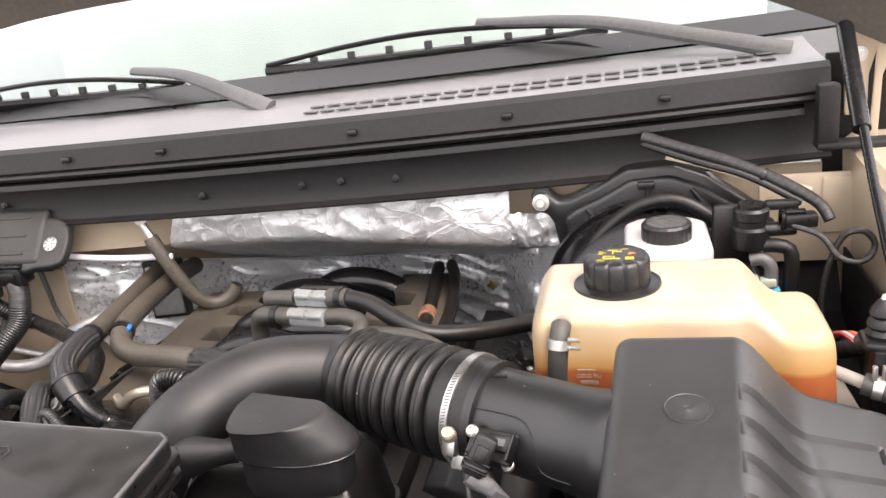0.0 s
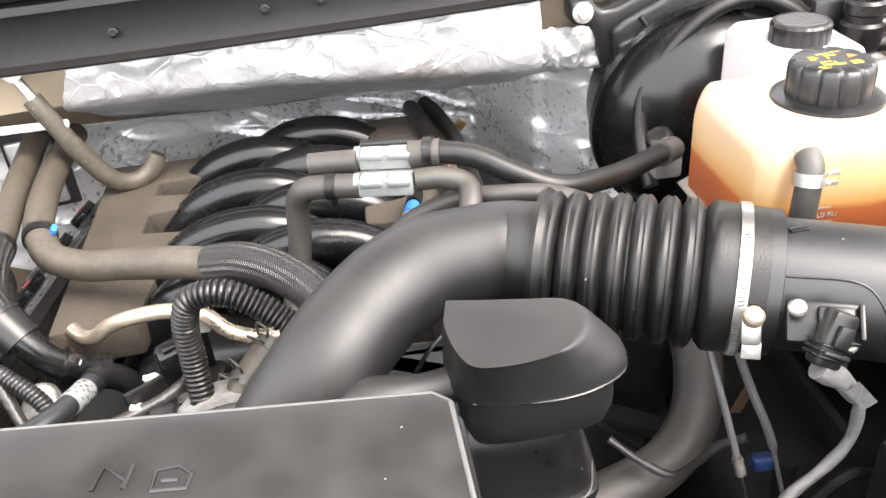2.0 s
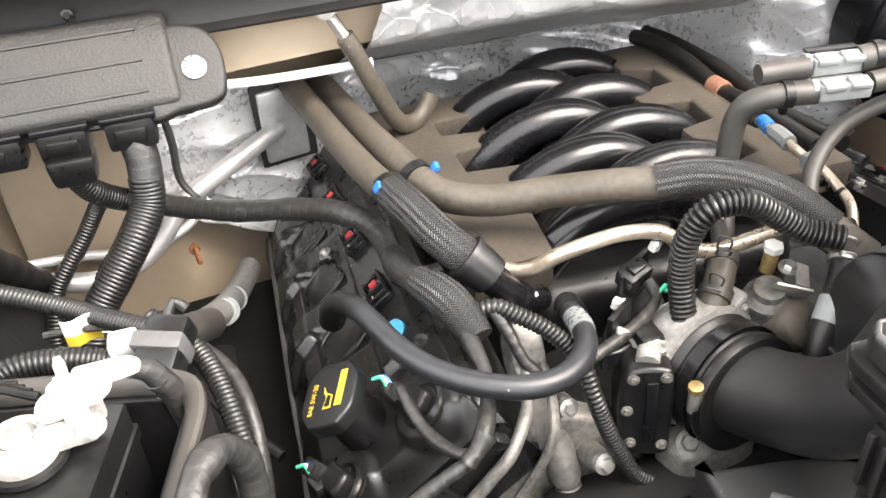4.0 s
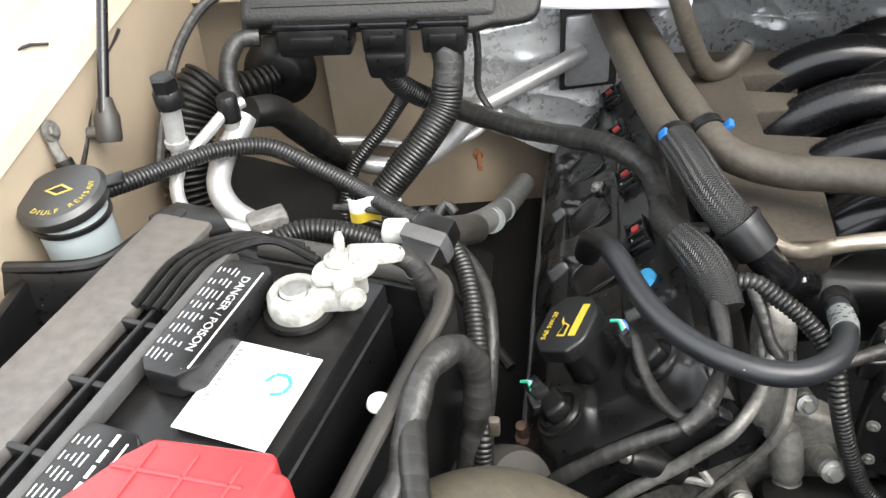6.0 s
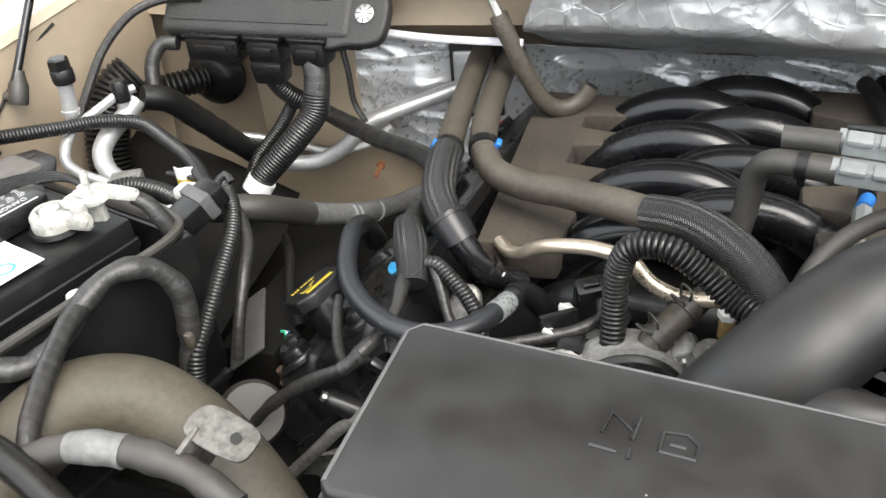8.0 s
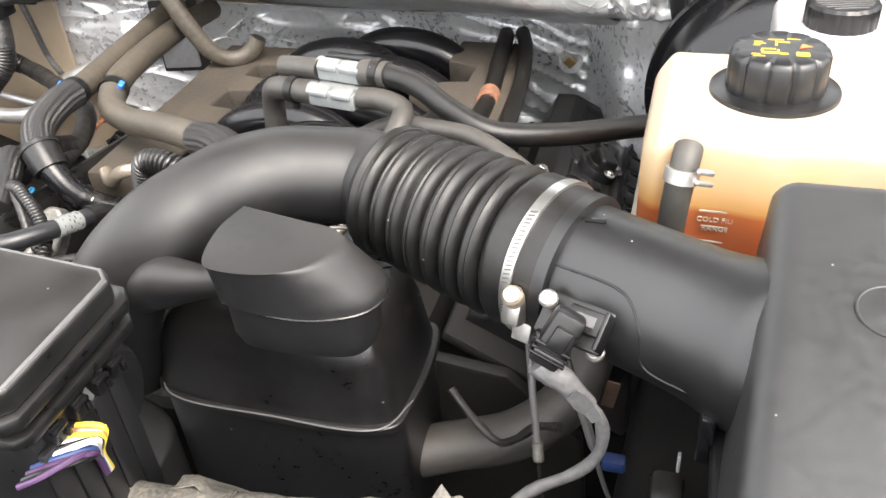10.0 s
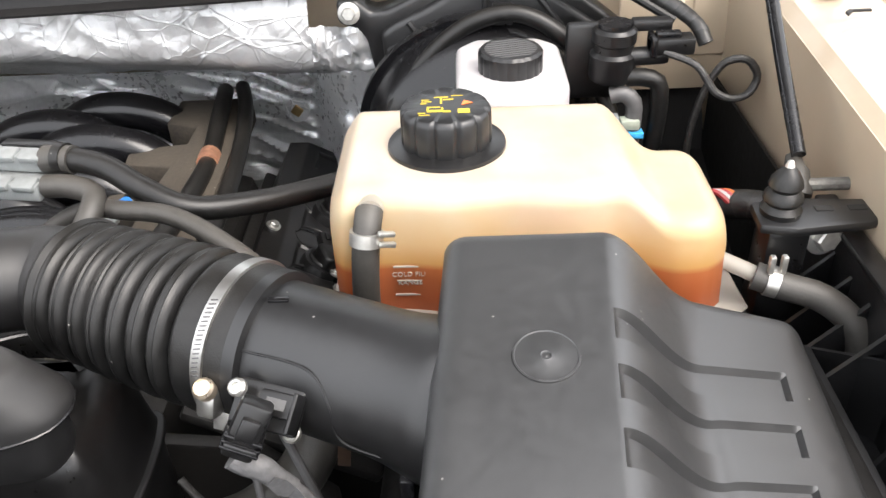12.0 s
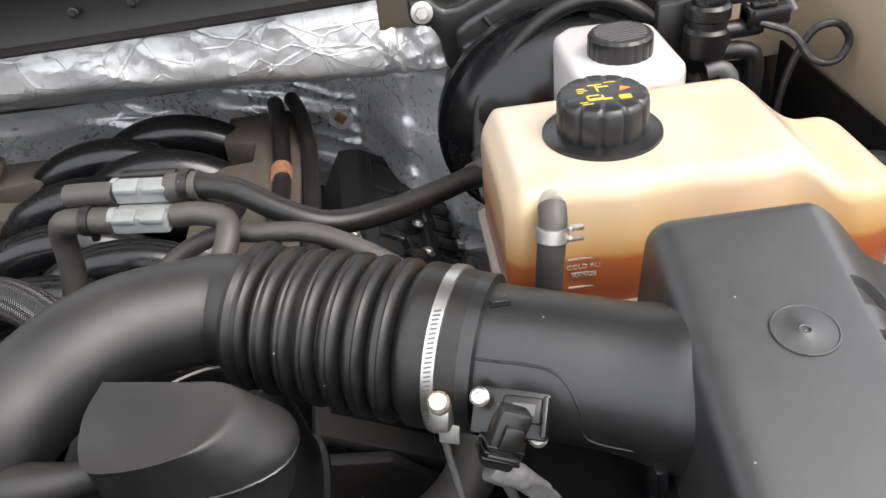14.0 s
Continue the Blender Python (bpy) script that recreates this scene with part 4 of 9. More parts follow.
for k in range(3):
    part("plug_ridge", box((0.0215, 0.0155, 0.002), (0, 0, 0), 0.0007, m=mpl @ pose(0, 0, 0.004 + 0.0035 * k)), plastic_gloss, plug)
part("lock_tab", box((0.010, 0.004, 0.013), (0, 0, 0), 0.001, m=mpl @ pose(0, 0.008, -0.003)), plastic, plug)
part("lock_bar", box((0.018, 0.003, 0.0025), (0, 0, 0), 0.0008, m=mpl @ pose(0, 0.0085, 0.008)), plastic_matt, plug)
part("plug_boot", tube([(0.3505, 0.196, 1.057), (0.357, 0.195, 1.051), (0.364, 0.195, 1.047), (0.371, 0.195, 1.038), (0.378, 0.196, 1.029)], lambda s: 0.0090 - 0.003 * s, 14, wobble=0.35, flat=0.75), tape_grey, plug, "grey cloth tape bound round the plug")
part("loose_tape", thick(sheet([[(0.366 + 0.005 * i + 0.003 * j, 0.190 - 0.002 * math.sin(i * 1.9 + j), 1.040 - 0.006 * i + 0.004 * j) for i in range(4)] for j in range(3)]), 0.0008), tape_grey, plug, "loose tape end")
for p in ((0.350, 0.2265, 1.0765), (0.3785, 0.213, 1.0535)):
    part("screw", lathe([(0, 0), (0.0054, 0), (0.0054, 0.003), (0.004, 0.0045), (0.0026, 0.0045), (0.0022, 0.0025), (0, 0.0025)], axis_frame(p, (ms.to_3x3() @ Vector((0, 0, 1)))), 14), steel, sensor)
lone("sensor_cable", tube([(0.376, 0.196, 1.032), (0.383, 0.198, 1.022), (0.386, 0.20, 1.008), (0.385, 0.20, 0.989), (0.378, 0.20, 0.974), (0.365, 0.198, 0.962), (0.350, 0.195, 0.953), (0.338, 0.190, 0.944), (0.32, 0.18, 0.93)], 0.0037, 12, wobble=0.3), tape_grey, "taped wiring tail of the air flow sensor", "cable")

# small resonator on top of the tube
reso = thing("upper_resonator", (0.18, 0.22, 1.02), "rounded black plastic resonator on the intake tube", "resonator")


def wedge_shell():
    """Upper half of the moulded shell: a flat skewed top falling off in a long rounded slope."""
    foot = [(0.140, 0.268), (0.165, 0.270), (0.195, 0.268), (0.226, 0.262), (0.244, 0.250), (0.248, 0.235), (0.242, 0.217), (0.222, 0.205), (0.194, 0.2005), (0.161, 0.203), (0.145, 0.211), (0.138, 0.236)]
    head = [(0.144, 0.263), (0.165, 0.259), (0.190, 0.254), (0.213, 0.249), (0.221, 0.241), (0.223, 0.232), (0.217, 0.216), (0.207, 0.204), (0.193, 0.198), (0.165, 0.196), (0.149, 0.201), (0.140, 0.236)]
    bm = bmesh.new()
    rings = []
    for w, z in ((0, 1.057), (0.02, 1.060), (0.08, 1.064), (0.25, 1.0695), (0.5, 1.0775), (0.74, 1.0850), (0.88, 1.0890), (0.97, 1.0912), (1.08, 1.0920), (1.2, 1.0921)):
        pts = [Vector((f[0] + (h[0] - f[0]) * w, f[1] + (h[1] - f[1]) * w, z)) for f, h in zip(foot, head)]
        line = spline(pts + pts[:1], 0.003)[:-1]
        k = len(line)
        rings.append([bm.verts.new(line[int(i * k / 72)].lerp(line[(int(i * k / 72) + 1) % k], i * k / 72 % 1)) for i in range(72)])
    for p, q in zip(rings, rings[1:]):
        for i in range(72):
            bm.faces.new((p[i], p[(i + 1) % 72], q[(i + 1) % 72], q[i]))
    bm.faces.new(rings[-1])
    bm.faces.new(rings[0][::-1])
    bmesh.ops.recalc_face_normals(bm, faces=bm.faces)
    return bm


part("shell", wedge_shell(), plastic_tube, reso)
part("lower_shell", pillow([(0.147, 0.262), (0.19, 0.261), (0.224, 0.255), (0.239, 0.243), (0.240, 0.230), (0.233, 0.216), (0.218, 0.210), (0.19, 0.207), (0.160, 0.208), (0.147, 0.216), (0.144, 0.238)], 1.018, 1.0568, 0.002, foot=-0.004), plastic_tube, reso)
part("seam_line", tube([(0.150, 0.207, 1.0568), (0.194, 0.2003, 1.0568), (0.222, 0.2048, 1.0568), (0.242, 0.2168, 1.0568), (0.2482, 0.235, 1.0568), (0.244, 0.250, 1.0568)], 0.0009, 6), plastic_gloss, reso)

low = thing("lower_resonator", (0.16, 0.26, 0.85), "large black plastic resonator below the intake tube", "resonator")
part("shell", pillow([(0.07, 0.37), (0.16, 0.372), (0.235, 0.365), (0.252, 0.345), (0.254, 0.28), (0.240, 0.250), (0.16, 0.244), (0.07, 0.25), (0.055, 0.28), (0.055, 0.345)], 0.93, 1.010, 0.034, foot=0.002), plastic, low)
for v in low.children[0].data.vertices:
    k = max(0, (v.co.z - 0.936) / 0.07)
    v.co.x += (0.170 - v.co.x) * 0.13 * k
    v.co.y += (0.320 - v.co.y) * 0.13 * k
part("seam_flange", pillow([(0.07, 0.375), (0.16, 0.377), (0.238, 0.370), (0.258, 0.348), (0.260, 0.277), (0.245, 0.245), (0.16, 0.239), (0.07, 0.245), (0.050, 0.278), (0.050, 0.347)], 0.9275, 0.9335, 0.002), plastic_matt, low)
part("scuffed_seam", tube([(0.050, 0.278, 0.9338), (0.070, 0.2455, 0.9338), (0.16, 0.2395, 0.9338), (0.245, 0.2455, 0.9338), (0.259, 0.277, 0.9338)], 0.0008, 6), grey_dark, low, "pale seam line")
part("base", pillow([(0.07, 0.37), (0.16, 0.372), (0.235, 0.365), (0.254, 0.345), (0.258, 0.28), (0.245, 0.250), (0.16, 0.244), (0.07, 0.25), (0.055, 0.28), (0.055, 0.345)], 0.80, 0.93, 0.003), plastic, low)

for ob in low.children:
    for v in ob.data.vertices:
        v.co += Vector((-0.018, -0.005, -0.008))

# lidded fuse box in the front middle
FM = pose(0.135, 0, 1.122) @ pose(0, 0, 0, 0, 1.7, 0) @ pose(-0.135, 0, -1.122)      # tilts the lid up on the battery side to fit the camera's view
fuse = thing("fuse_box", (0.0, 0.05, 0.98), "black plastic fuse box with a dusty flat lid", "fuse box")
bm = prism([(-0.123, 0.165), (0.127, 0.151), (0.135, 0.143), (0.137, 0.062), (0.131, 0.056), (0.104, 0.056), (0.100, 0.061), (-0.126, 0.050), (-0.132, 0.056), (-0.131, 0.157)], 1.106, 1.122, 0.004, 3, m=FM)
part("lid", bm, cover, fuse, "dusty black lid with moulded symbols")
part("lid_rim", prism([(-0.129, 0.169), (0.131, 0.156), (0.139, 0.146), (0.140, 0.060), (0.134, 0.053), (-0.130, 0.046), (-0.136, 0.056), (-0.135, 0.161)], 1.098, 1.1065, 0.002, 2, m=FM), plastic, fuse)
part("lower_lip", prism([(-0.127, 0.167), (0.130, 0.154), (0.138, 0.145), (0.139, 0.062), (0.133, 0.055), (-0.128, 0.048), (-0.134, 0.058), (-0.133, 0.159)], 1.085, 1.0925, 0.002, 2, m=FM), plastic, fuse)
part("body", prism([(-0.112, 0.152), (0.118, 0.146), (0.130, 0.136), (0.130, 0.066), (-0.120, 0.060), (-0.122, 0.142)], 0.955, 1.0985, 0.004, 2, m=FM), plastic, fuse)
part("cable_bulge", lathe([(0, -0.014), (0.030, -0.014), (0.032, -0.008), (0.030, 0.004), (0.026, 0.008), (0, 0.009)], axis_frame((0.122, 0.124, 1.052), (1, 0.15, 0)), 28), plastic, fuse)
side = part("side_latch", box((0.010, 0.026, 0.040), (-0.128, 0.128, 1.070), 0.002), plastic, fuse)
for k in range(3):
    part("latch_rib", box((0.006, 0.004, 0.034), (-0.134, 0.119 + 0.009 * k, 1.070), 0.001), plastic_matt, side)
part("latch_hook", box((0.012, 0.010, 0.008), (-0.135, 0.128, 1.046), 0.002), plastic, side)
for k in range(5):
    part("side_rib", box((0.005, 0.012, 0.09), (0.131, 0.072 + 0.013 * k, 1.025), 0.001), plastic_matt, fuse)
for x in (-0.12, 0.11):
    part("support_leg", box((0.03, 0.03, 0.52), (x, 0.10, 0.72), 0.004), chassis, fuse)
for y in (0.125, 0.112, 0.095, 0.078):
    lt = part("latch", box((0.008, 0.008, 0.012), (0.132, y, 1.076), 0.0012), plastic, fuse)
    part("latch_lip", box((0.004, 0.010, 0.003), (0.1365, y, 1.080), 0.0008), plastic_gloss, lt)
    part("latch_tooth", box((0.003, 0.003, 0.006), (0.1365, y + 0.004, 1.074), 0.0006), plastic_gloss, lt)
def raised_line(points, name):
    """A thin moulded outline on the fuse box lid."""
    return part(name, tube([FM @ Vector((x, y, 1.1222)) for x, y in points], 0.0011, 6, smooth_line=False), cover, fuse)


part("worn_edge", tube([FM @ Vector(q) for q in ((-0.1295, 0.056, 1.1205), (-0.1285, 0.155, 1.1205), (-0.122, 0.162, 1.1205), (0.125, 0.1485, 1.1205), (0.1325, 0.1415, 1.1205), (0.1345, 0.063, 1.1205), (0.1295, 0.0585, 1.1205), (0.105, 0.0585, 1.1205))], 0.0018, 8, smooth_line=False), grey_dark, fuse, "scuffed paler lid edge")
raised_line([(-0.023, 0.113), (-0.020, 0.126), (-0.010, 0.117), (-0.008, 0.126), (-0.010, 0.112)], "raised_symbol")
raised_line([(-0.027, 0.105), (-0.015, 0.104)], "raised_symbol")
raised_line([(-0.010, 0.101), (-0.010, 0.107)], "raised_symbol")
raised_line([(0.002, 0.109), (0.017, 0.108), (0.018, 0.116), (0.013, 0.121), (0.003, 0.120), (0.002, 0.109)], "raised_symbol")
raised_line([(0.006, 0.114), (0.013, 0.1135)], "raised_symbol")
wires = thing("fuse_box_wires", (0.13, 0.08, 1.0), "bundle of curling coloured wires below the fuse box", "wires")
rng = random.Random(11)
for i, mt in enumerate((yellow, copper, yellow, white_plastic, plastic, white_plastic, navy, purple, plastic, purple)):
    k = i / 9
    r, l = Vector((0.139, 0.093 - 0.004 * k, 1.047)), Vector((0.134, 0.090 - 0.032 * k, 1.068 - 0.003 * k))
    bow = Vector((0.148 - 0.004 * rng.random(), 0.5 * (r.y + l.y) + 0.004 * rng.random(), 1.062 + 0.004 * rng.random()))
    part("wire", tube([r + Vector((-0.006, 0.006, -0.022)), r, bow, l, l + Vector((-0.010, -0.004, -0.004))], 0.0017, 8, 0.003), mt, wires)
shroud = thing("fan_shroud", (-0.05, 0.2, 0.78), "plain dark plastic fan shroud edge below the fuse box", "fan shroud")
part("top_edge", pillow([(-0.094, 0.288), (-0.080, 0.295), (0.03, 0.256), (0.03, 0.12), (-0.10, 0.12)], 0.77, 0.866, 0.006), plastic_grain, shroud)
part("raised_arm", tube([(-0.062, 0.255, 0.864), (-0.050, 0.235, 0.872), (-0.035, 0.21, 0.880)], 0.008, 12, flat=0.6), grey_dark, shroud)

# ---- coolant tank, brake parts and the far right corner ----
tank = thing("coolant_tank", (0.52, 0.4, 0.95), "translucent amber coolant tank holding orange coolant", "coolant tank")


def tank_shape(inset, z0, cut=None):
    """The moulded tank: a tall left part, a lower rounded lobe to the right."""
    def ease(a, b, x):
        k = min(max((x - a) / (b - a), 0), 1)
        return k * k * (3 - 2 * k)
    x0, x1 = 0.386 + inset, 0.651 - inset
    nx, ny, r = 90, 44, 0.018
    bm = bmesh.new()
    g = []
    for j in range(ny + 1):
        row = []
        for i in range(nx + 1):
            u, v = i / nx, j / ny
            x = x0 + (x1 - x0) * (0.5 - 0.5 * math.cos(math.pi * u))
            w = 0.5 - 0.5 * math.cos(math.pi * v)
            end = max(0, (x - 0.63) / 0.025)
            y0 = 0.354 + inset - 0.012 * ease(0.57, 0.62, x) + 0.014 * end ** 2 + 0.012 * max(0, (0.40 - x) / 0.014) ** 2 + 0.0024 * math.cos((x - 0.43) * 82)
            y1 = 0.492 - inset - 0.042 * ease(0.585, 0.62, x) - 0.014 * end ** 2 - 0.012 * max(0, (0.40 - x) / 0.014) ** 2
            y = y0 + (y1 - y0) * w
            top = 1.121 - 0.020 * ease(0.580, 0.612, x) - 0.004 * ease(0.40, 0.39, x) - inset
            if cut is not None:
                top = min(top, cut)
            else:
                for e in (x - x0, x1 - x, y - y0, y1 - y):
                    if e < r:
                        top -= (r - math.sqrt(max(0, r * r - (r - max(e, 0)) ** 2))) * 0.9
            row.append(bm.verts.new((x + 0.012 * ease(0.63, 0.655, x) * 0, y, top)))
        g.append(row)
    for j in range(ny):
        for i in range(nx):
            bm.faces.new((g[j][i], g[j][i + 1], g[j + 1][i + 1], g[j + 1][i]))
    rim = g[0][:] + [row[-1] for row in g[1:]] + g[-1][-2::-1] + [row[0] for row in g[-2:0:-1]]
    rings = [rim]
    for z in ((1.06, z0) if cut is None else (z0,)):
        rings.append([bm.verts.new((v.co.x + (0.006 if z == z0 and v.co.x > 0.64 else 0), v.co.y, z)) for v in rim])
    for a, b in zip(rings, rings[1:]):
        for i in range(len(rim)):
            k = (i + 1) % len(rim)
            bm.faces.new((a[i], a[k], b[k], b[i]))
    bm.faces.new(rings[-1])
    return bm


part("shell", tank_shape(0.0, 0.955), tank_plastic, tank)
part("coolant", tank_shape(0.009, 0.962, 1.056), coolant_fluid, tank, "orange coolant in the lower part of the tank")
part("seam_flange", prism([(0.380, 0.362), (0.395, 0.347), (0.60, 0.338), (0.655, 0.334), (0.672, 0.348), (0.668, 0.43), (0.60, 0.448), (0.59, 0.495), (0.396, 0.50), (0.38, 0.49)], 1.022, 1.0245, 0.001, 1), flange_plastic, tank)
CAP = Vector((0.466, 0.420, 1.120))
cap = part("cap", lathe([(0, 0.003), (0.0312, 0.003), (0.0318, 0.006), (0.0316, 0.0270), (0.0302, 0.0302), (0.0282, 0.0315), (0.014, 0.0315), (0.0, 0.0315)], Matrix.Translation(CAP), 240, 12, 0.0020), plastic_matt, tank, "black screw cap with yellow warning symbols")
part("collar", lathe([(0, -0.004), (0.0405, -0.004), (0.042, 0.0), (0.0415, 0.0035), (0.036, 0.005), (0, 0.005)], Matrix.Translation(CAP), 48), plastic, cap)
zc = CAP.z + 0.0317
for x, y, w, h in ((-0.014, 0.008, 0.006, 0.0012), (-0.013, 0.005, 0.008, 0.0012), (-0.015, 0.002, 0.005, 0.0012), (-0.003, 0.012, 0.011, 0.0015), (-0.003, 0.006, 0.0015, 0.012), (0.002, 0.008, 0.008, 0.002), (-0.008, -0.004, 0.010, 0.0015), (-0.007, -0.010, 0.012, 0.004), (-0.012, -0.007, 0.0015, 0.006), (-0.002, -0.007, 0.0015, 0.006), (0.001, -0.011, 0.006, 0.003), (0.008, 0.014, 0.009, 0.001), (-0.016, -0.013, 0.006, 0.0012), (-0.014, -0.016, 0.008, 0.0012)):
    part("symbol", box((w * 0.9, h * 0.75, 0.0004), CAP + Vector((x, y, 0.0316)), 0), yellow, cap, smooth=False)
part("symbol", box((0.008, 0.006, 0.0005), CAP + Vector((0.0125, -0.011, 0.0316)), 0), yellow, cap, smooth=False)
part("triangle", prism([(CAP.x + 0.011, CAP.y - 0.002), (CAP.x + 0.019, CAP.y + 0.001), (CAP.x + 0.013, CAP.y + 0.005)], zc, zc + 0.0005, 0), orange, cap, smooth=False)
part("nipple", tube([(0.416, 0.365, 1.108), (0.416, 0.348, 1.111)], 0.0085, 14), flange_plastic, tank)
part("outlet", tube([(0.648, 0.365, 1.056), (0.672, 0.352, 1.05), (0.685, 0.345, 1.046)], 0.0058, 16), flange_plastic, tank)
for i, w in enumerate((0.02, 0.016, 0.02)):
    part("level_mark", box((w, 0.0012, 0.0012), (0.437, 0.3555, 1.062 - 0.012 * i), 0), flange_plastic, tank, smooth=False)
words("COLD FILL", 0.0052, pose(0.438, 0.3545, 1.056, 90), flange_plastic, tank)
words("RANGE", 0.0052, pose(0.438, 0.3545, 1.049, 90), flange_plastic, tank)

vent = thing("vent_hose", (0.417, 0.34, 1.0), "grey rubber vent hose clipped to the coolant tank", "hose")
part("hose", tube([(0.4155, 0.350, 1.111), (0.4145, 0.342, 1.106), (0.412, 0.337, 1.088), (0.4095, 0.336, 1.05), (0.410, 0.338, 1.01), (0.413, 0.342, 0.97)], 0.0092, 16), rubber_dusty, vent)
part("spring_clip", lathe([(0.0105, -0.0045), (0.0112, -0.0045), (0.0112, 0.0045), (0.0105, 0.0045)], axis_frame((0.4133, 0.3388, 1.098), (0.1, 0.25, 1)), 20), steel, vent)
for dz in (0.004, -0.004):
    part("clip_ear", box((0.012, 0.004, 0.0035), (0.427, 0.333, 1.100 + dz), 0.001, m=pose(0, 0, 0, 0, 20, 30)), steel, vent)

over = thing("overflow_hose", (0.7, 0.33, 0.98), "black rubber hose clipped to the tank outlet", "hose")
part("hose", tube([(0.672, 0.35, 1.05), (0.69, 0.342, 1.046), (0.715, 0.335, 1.04), (0.738, 0.325, 1.02), (0.742, 0.31, 0.985), (0.735, 0.29, 0.94)], 0.0098, 16), rubber_dusty, over)
part("spring_clip", lathe([(0.0098, -0.004), (0.0108, -0.004), (0.0108, 0.004), (0.0098, 0.004)], axis_frame((0.683, 0.345, 1.048), (0.9, -0.3, -0.15)), 20), steel, over)
for d in (-0.004, 0.004):
    part("clip_ear", box((0.004, 0.005, 0.014), (0.683 + d, 0.342, 1.064), 0.001), steel, over)

brake = thing("brake_fluid_reservoir", (0.52, 0.6, 1.02), "white brake fluid reservoir with a black screw cap", "reservoir")
bm = prism([(0.473, 0.535), (0.486, 0.515), (0.50, 0.508), (0.54, 0.508), (0.556, 0.515), (0.568, 0.535), (0.568, 0.625), (0.55, 0.645), (0.49, 0.645), (0.473, 0.625)], 1.03, 1.114, 0.016, 4)
part("body", bm, white_tank, brake)
bcap = part("cap", lathe([(0, 0), (0.0265, 0), (0.0275, 0.003), (0.0275, 0.019), (0.0255, 0.0215), (0, 0.0215)], pose(0.520, 0.568, 1.111), 80, 20, 0.0008), plastic, brake, "black ribbed cap with rows of small print")
for i in range(9):
    y = -0.018 + 0.0045 * i
    w = 2 * math.sqrt(max(0, 0.022 ** 2 - y * y))
    part("print_line", box((w, 0.0018, 0.0004), (0, 0, 0), 0, m=pose(0.520, 0.568, 1.1328, 0, 0, 12) @ pose(0, y, 0)), grey_dark, bcap, smooth=False)

booster = thing("brake_booster", (0.50, 0.75, 0.95), "large round black brake booster on the firewall", "brake booster")
part("drum", lathe([(0, -0.10), (0.05, -0.098), (0.105, -0.075), (0.125, -0.045), (0.128, -0.03), (0.135, -0.03), (0.135, -0.018), (0.128, -0.016), (0.122, 0.04), (0, 0.05)], axis_frame((0.50, 0.74, 0.985), (0, 1, 0.1)), 48), plastic_gloss, booster)
part("master_cylinder", tube([(0.515, 0.66, 0.995), (0.52, 0.56, 0.995), (0.525, 0.50, 0.995)], 0.024, 20), aluminium, booster)
bh = thing("booster_vacuum_hose", (0.45, 0.68, 1.0), "black rubber vacuum hose looping over the brake reservoir", "hose")
part("hose", tube([(0.405, 0.62, 0.95), (0.404, 0.655, 0.99), (0.412, 0.675, 1.037), (0.446, 0.682, 1.082), (0.489, 0.685, 1.114), (0.533, 0.685, 1.122), (0.571, 0.68, 1.105), (0.602, 0.675, 1.069), (0.624, 0.66, 1.030), (0.63, 0.64, 1.0)], 0.0085, 14), rubber, bh)
part("clip", box((0.02, 0.024, 0.016), (0.52, 0.692, 1.12), 0.002), plastic, bh)
chk = thing("check_valve_connector", (0.41, 0.60, 0.99), "pale grey check valve with a black plug on the booster line", "connector")
part("body", box((0.030, 0.024, 0.030), (0.408, 0.592, 0.992), 0.005), connector_grey, chk)
part("nut", lathe([(0, 0), (0.013, 0), (0.014, 0.004), (0.014, 0.012), (0.011, 0.015), (0, 0.015)], axis_frame((0.405, 0.60, 1.008), (-0.3, -0.2, 1)), 8), plastic, chk)
part("stem", tube([(0.41, 0.60, 0.995), (0.42, 0.64, 0.99), (0.43, 0.67, 0.985)], 0.009, 14), plastic, chk)

brk = thing("cowl_side_cover", (0.48, 0.76, 1.02), "black plastic cover bolted under the cowl", "cover")
out2 = [(0.350, 1.121), (0.372, 1.121), (0.386, 1.107), (0.402, 1.109), (0.443, 1.127), (0.478, 1.147), (0.54, 1.150), (0.58, 1.134), (0.63, 1.098), (0.667, 1.068), (0.664, 1.052), (0.64, 1.036), (0.56, 1.028), (0.392, 1.036), (0.384, 1.044), (0.379, 1.078), (0.368, 1.090), (0.350, 1.096)]
MC = Matrix.Translation((0, 0.775, 0)) @ Matrix.Rotation(radians(90), 4, "X")
shell = part("shell", prism(out2, -0.01, 0.028, 0.006, 3, m=MC), plastic_matt, brk)
part("raised_face", prism([(0.398, 1.048), (0.395, 1.088), (0.408, 1.098), (0.447, 1.115), (0.482, 1.135), (0.535, 1.138), (0.572, 1.124), (0.618, 1.092), (0.645, 1.068), (0.63, 1.05), (0.56, 1.04)], 0.026, 0.040, 0.007, 3, m=MC), plastic_matt, shell)
part("lower_step", prism([(0.402, 1.046), (0.400, 1.074), (0.44, 1.088), (0.47, 1.070), (0.50, 1.046)], 0.038, 0.048, 0.006, 3, m=MC), plastic_matt, shell)
for a, b in (((0.425, 1.100), (0.452, 1.060)), ((0.505, 1.131), (0.505, 1.075)), ((0.56, 1.120), (0.60, 1.07))):
    part("rib", tube([(a[0], 0.735, a[1]), ((a[0] + b[0]) / 2, 0.733, (a[1] + b[1]) / 2), (b[0], 0.735, b[1])], 0.0035, 8), plastic_matt, shell)
part("moulded_clip", box((0.022, 0.010, 0.010), (0.503, 0.735, 1.128), 0.002), plastic_matt, shell)
bolt((0.363, 0.745, 1.108), (0, -1, 0.15), 0.0075, steel, brk)
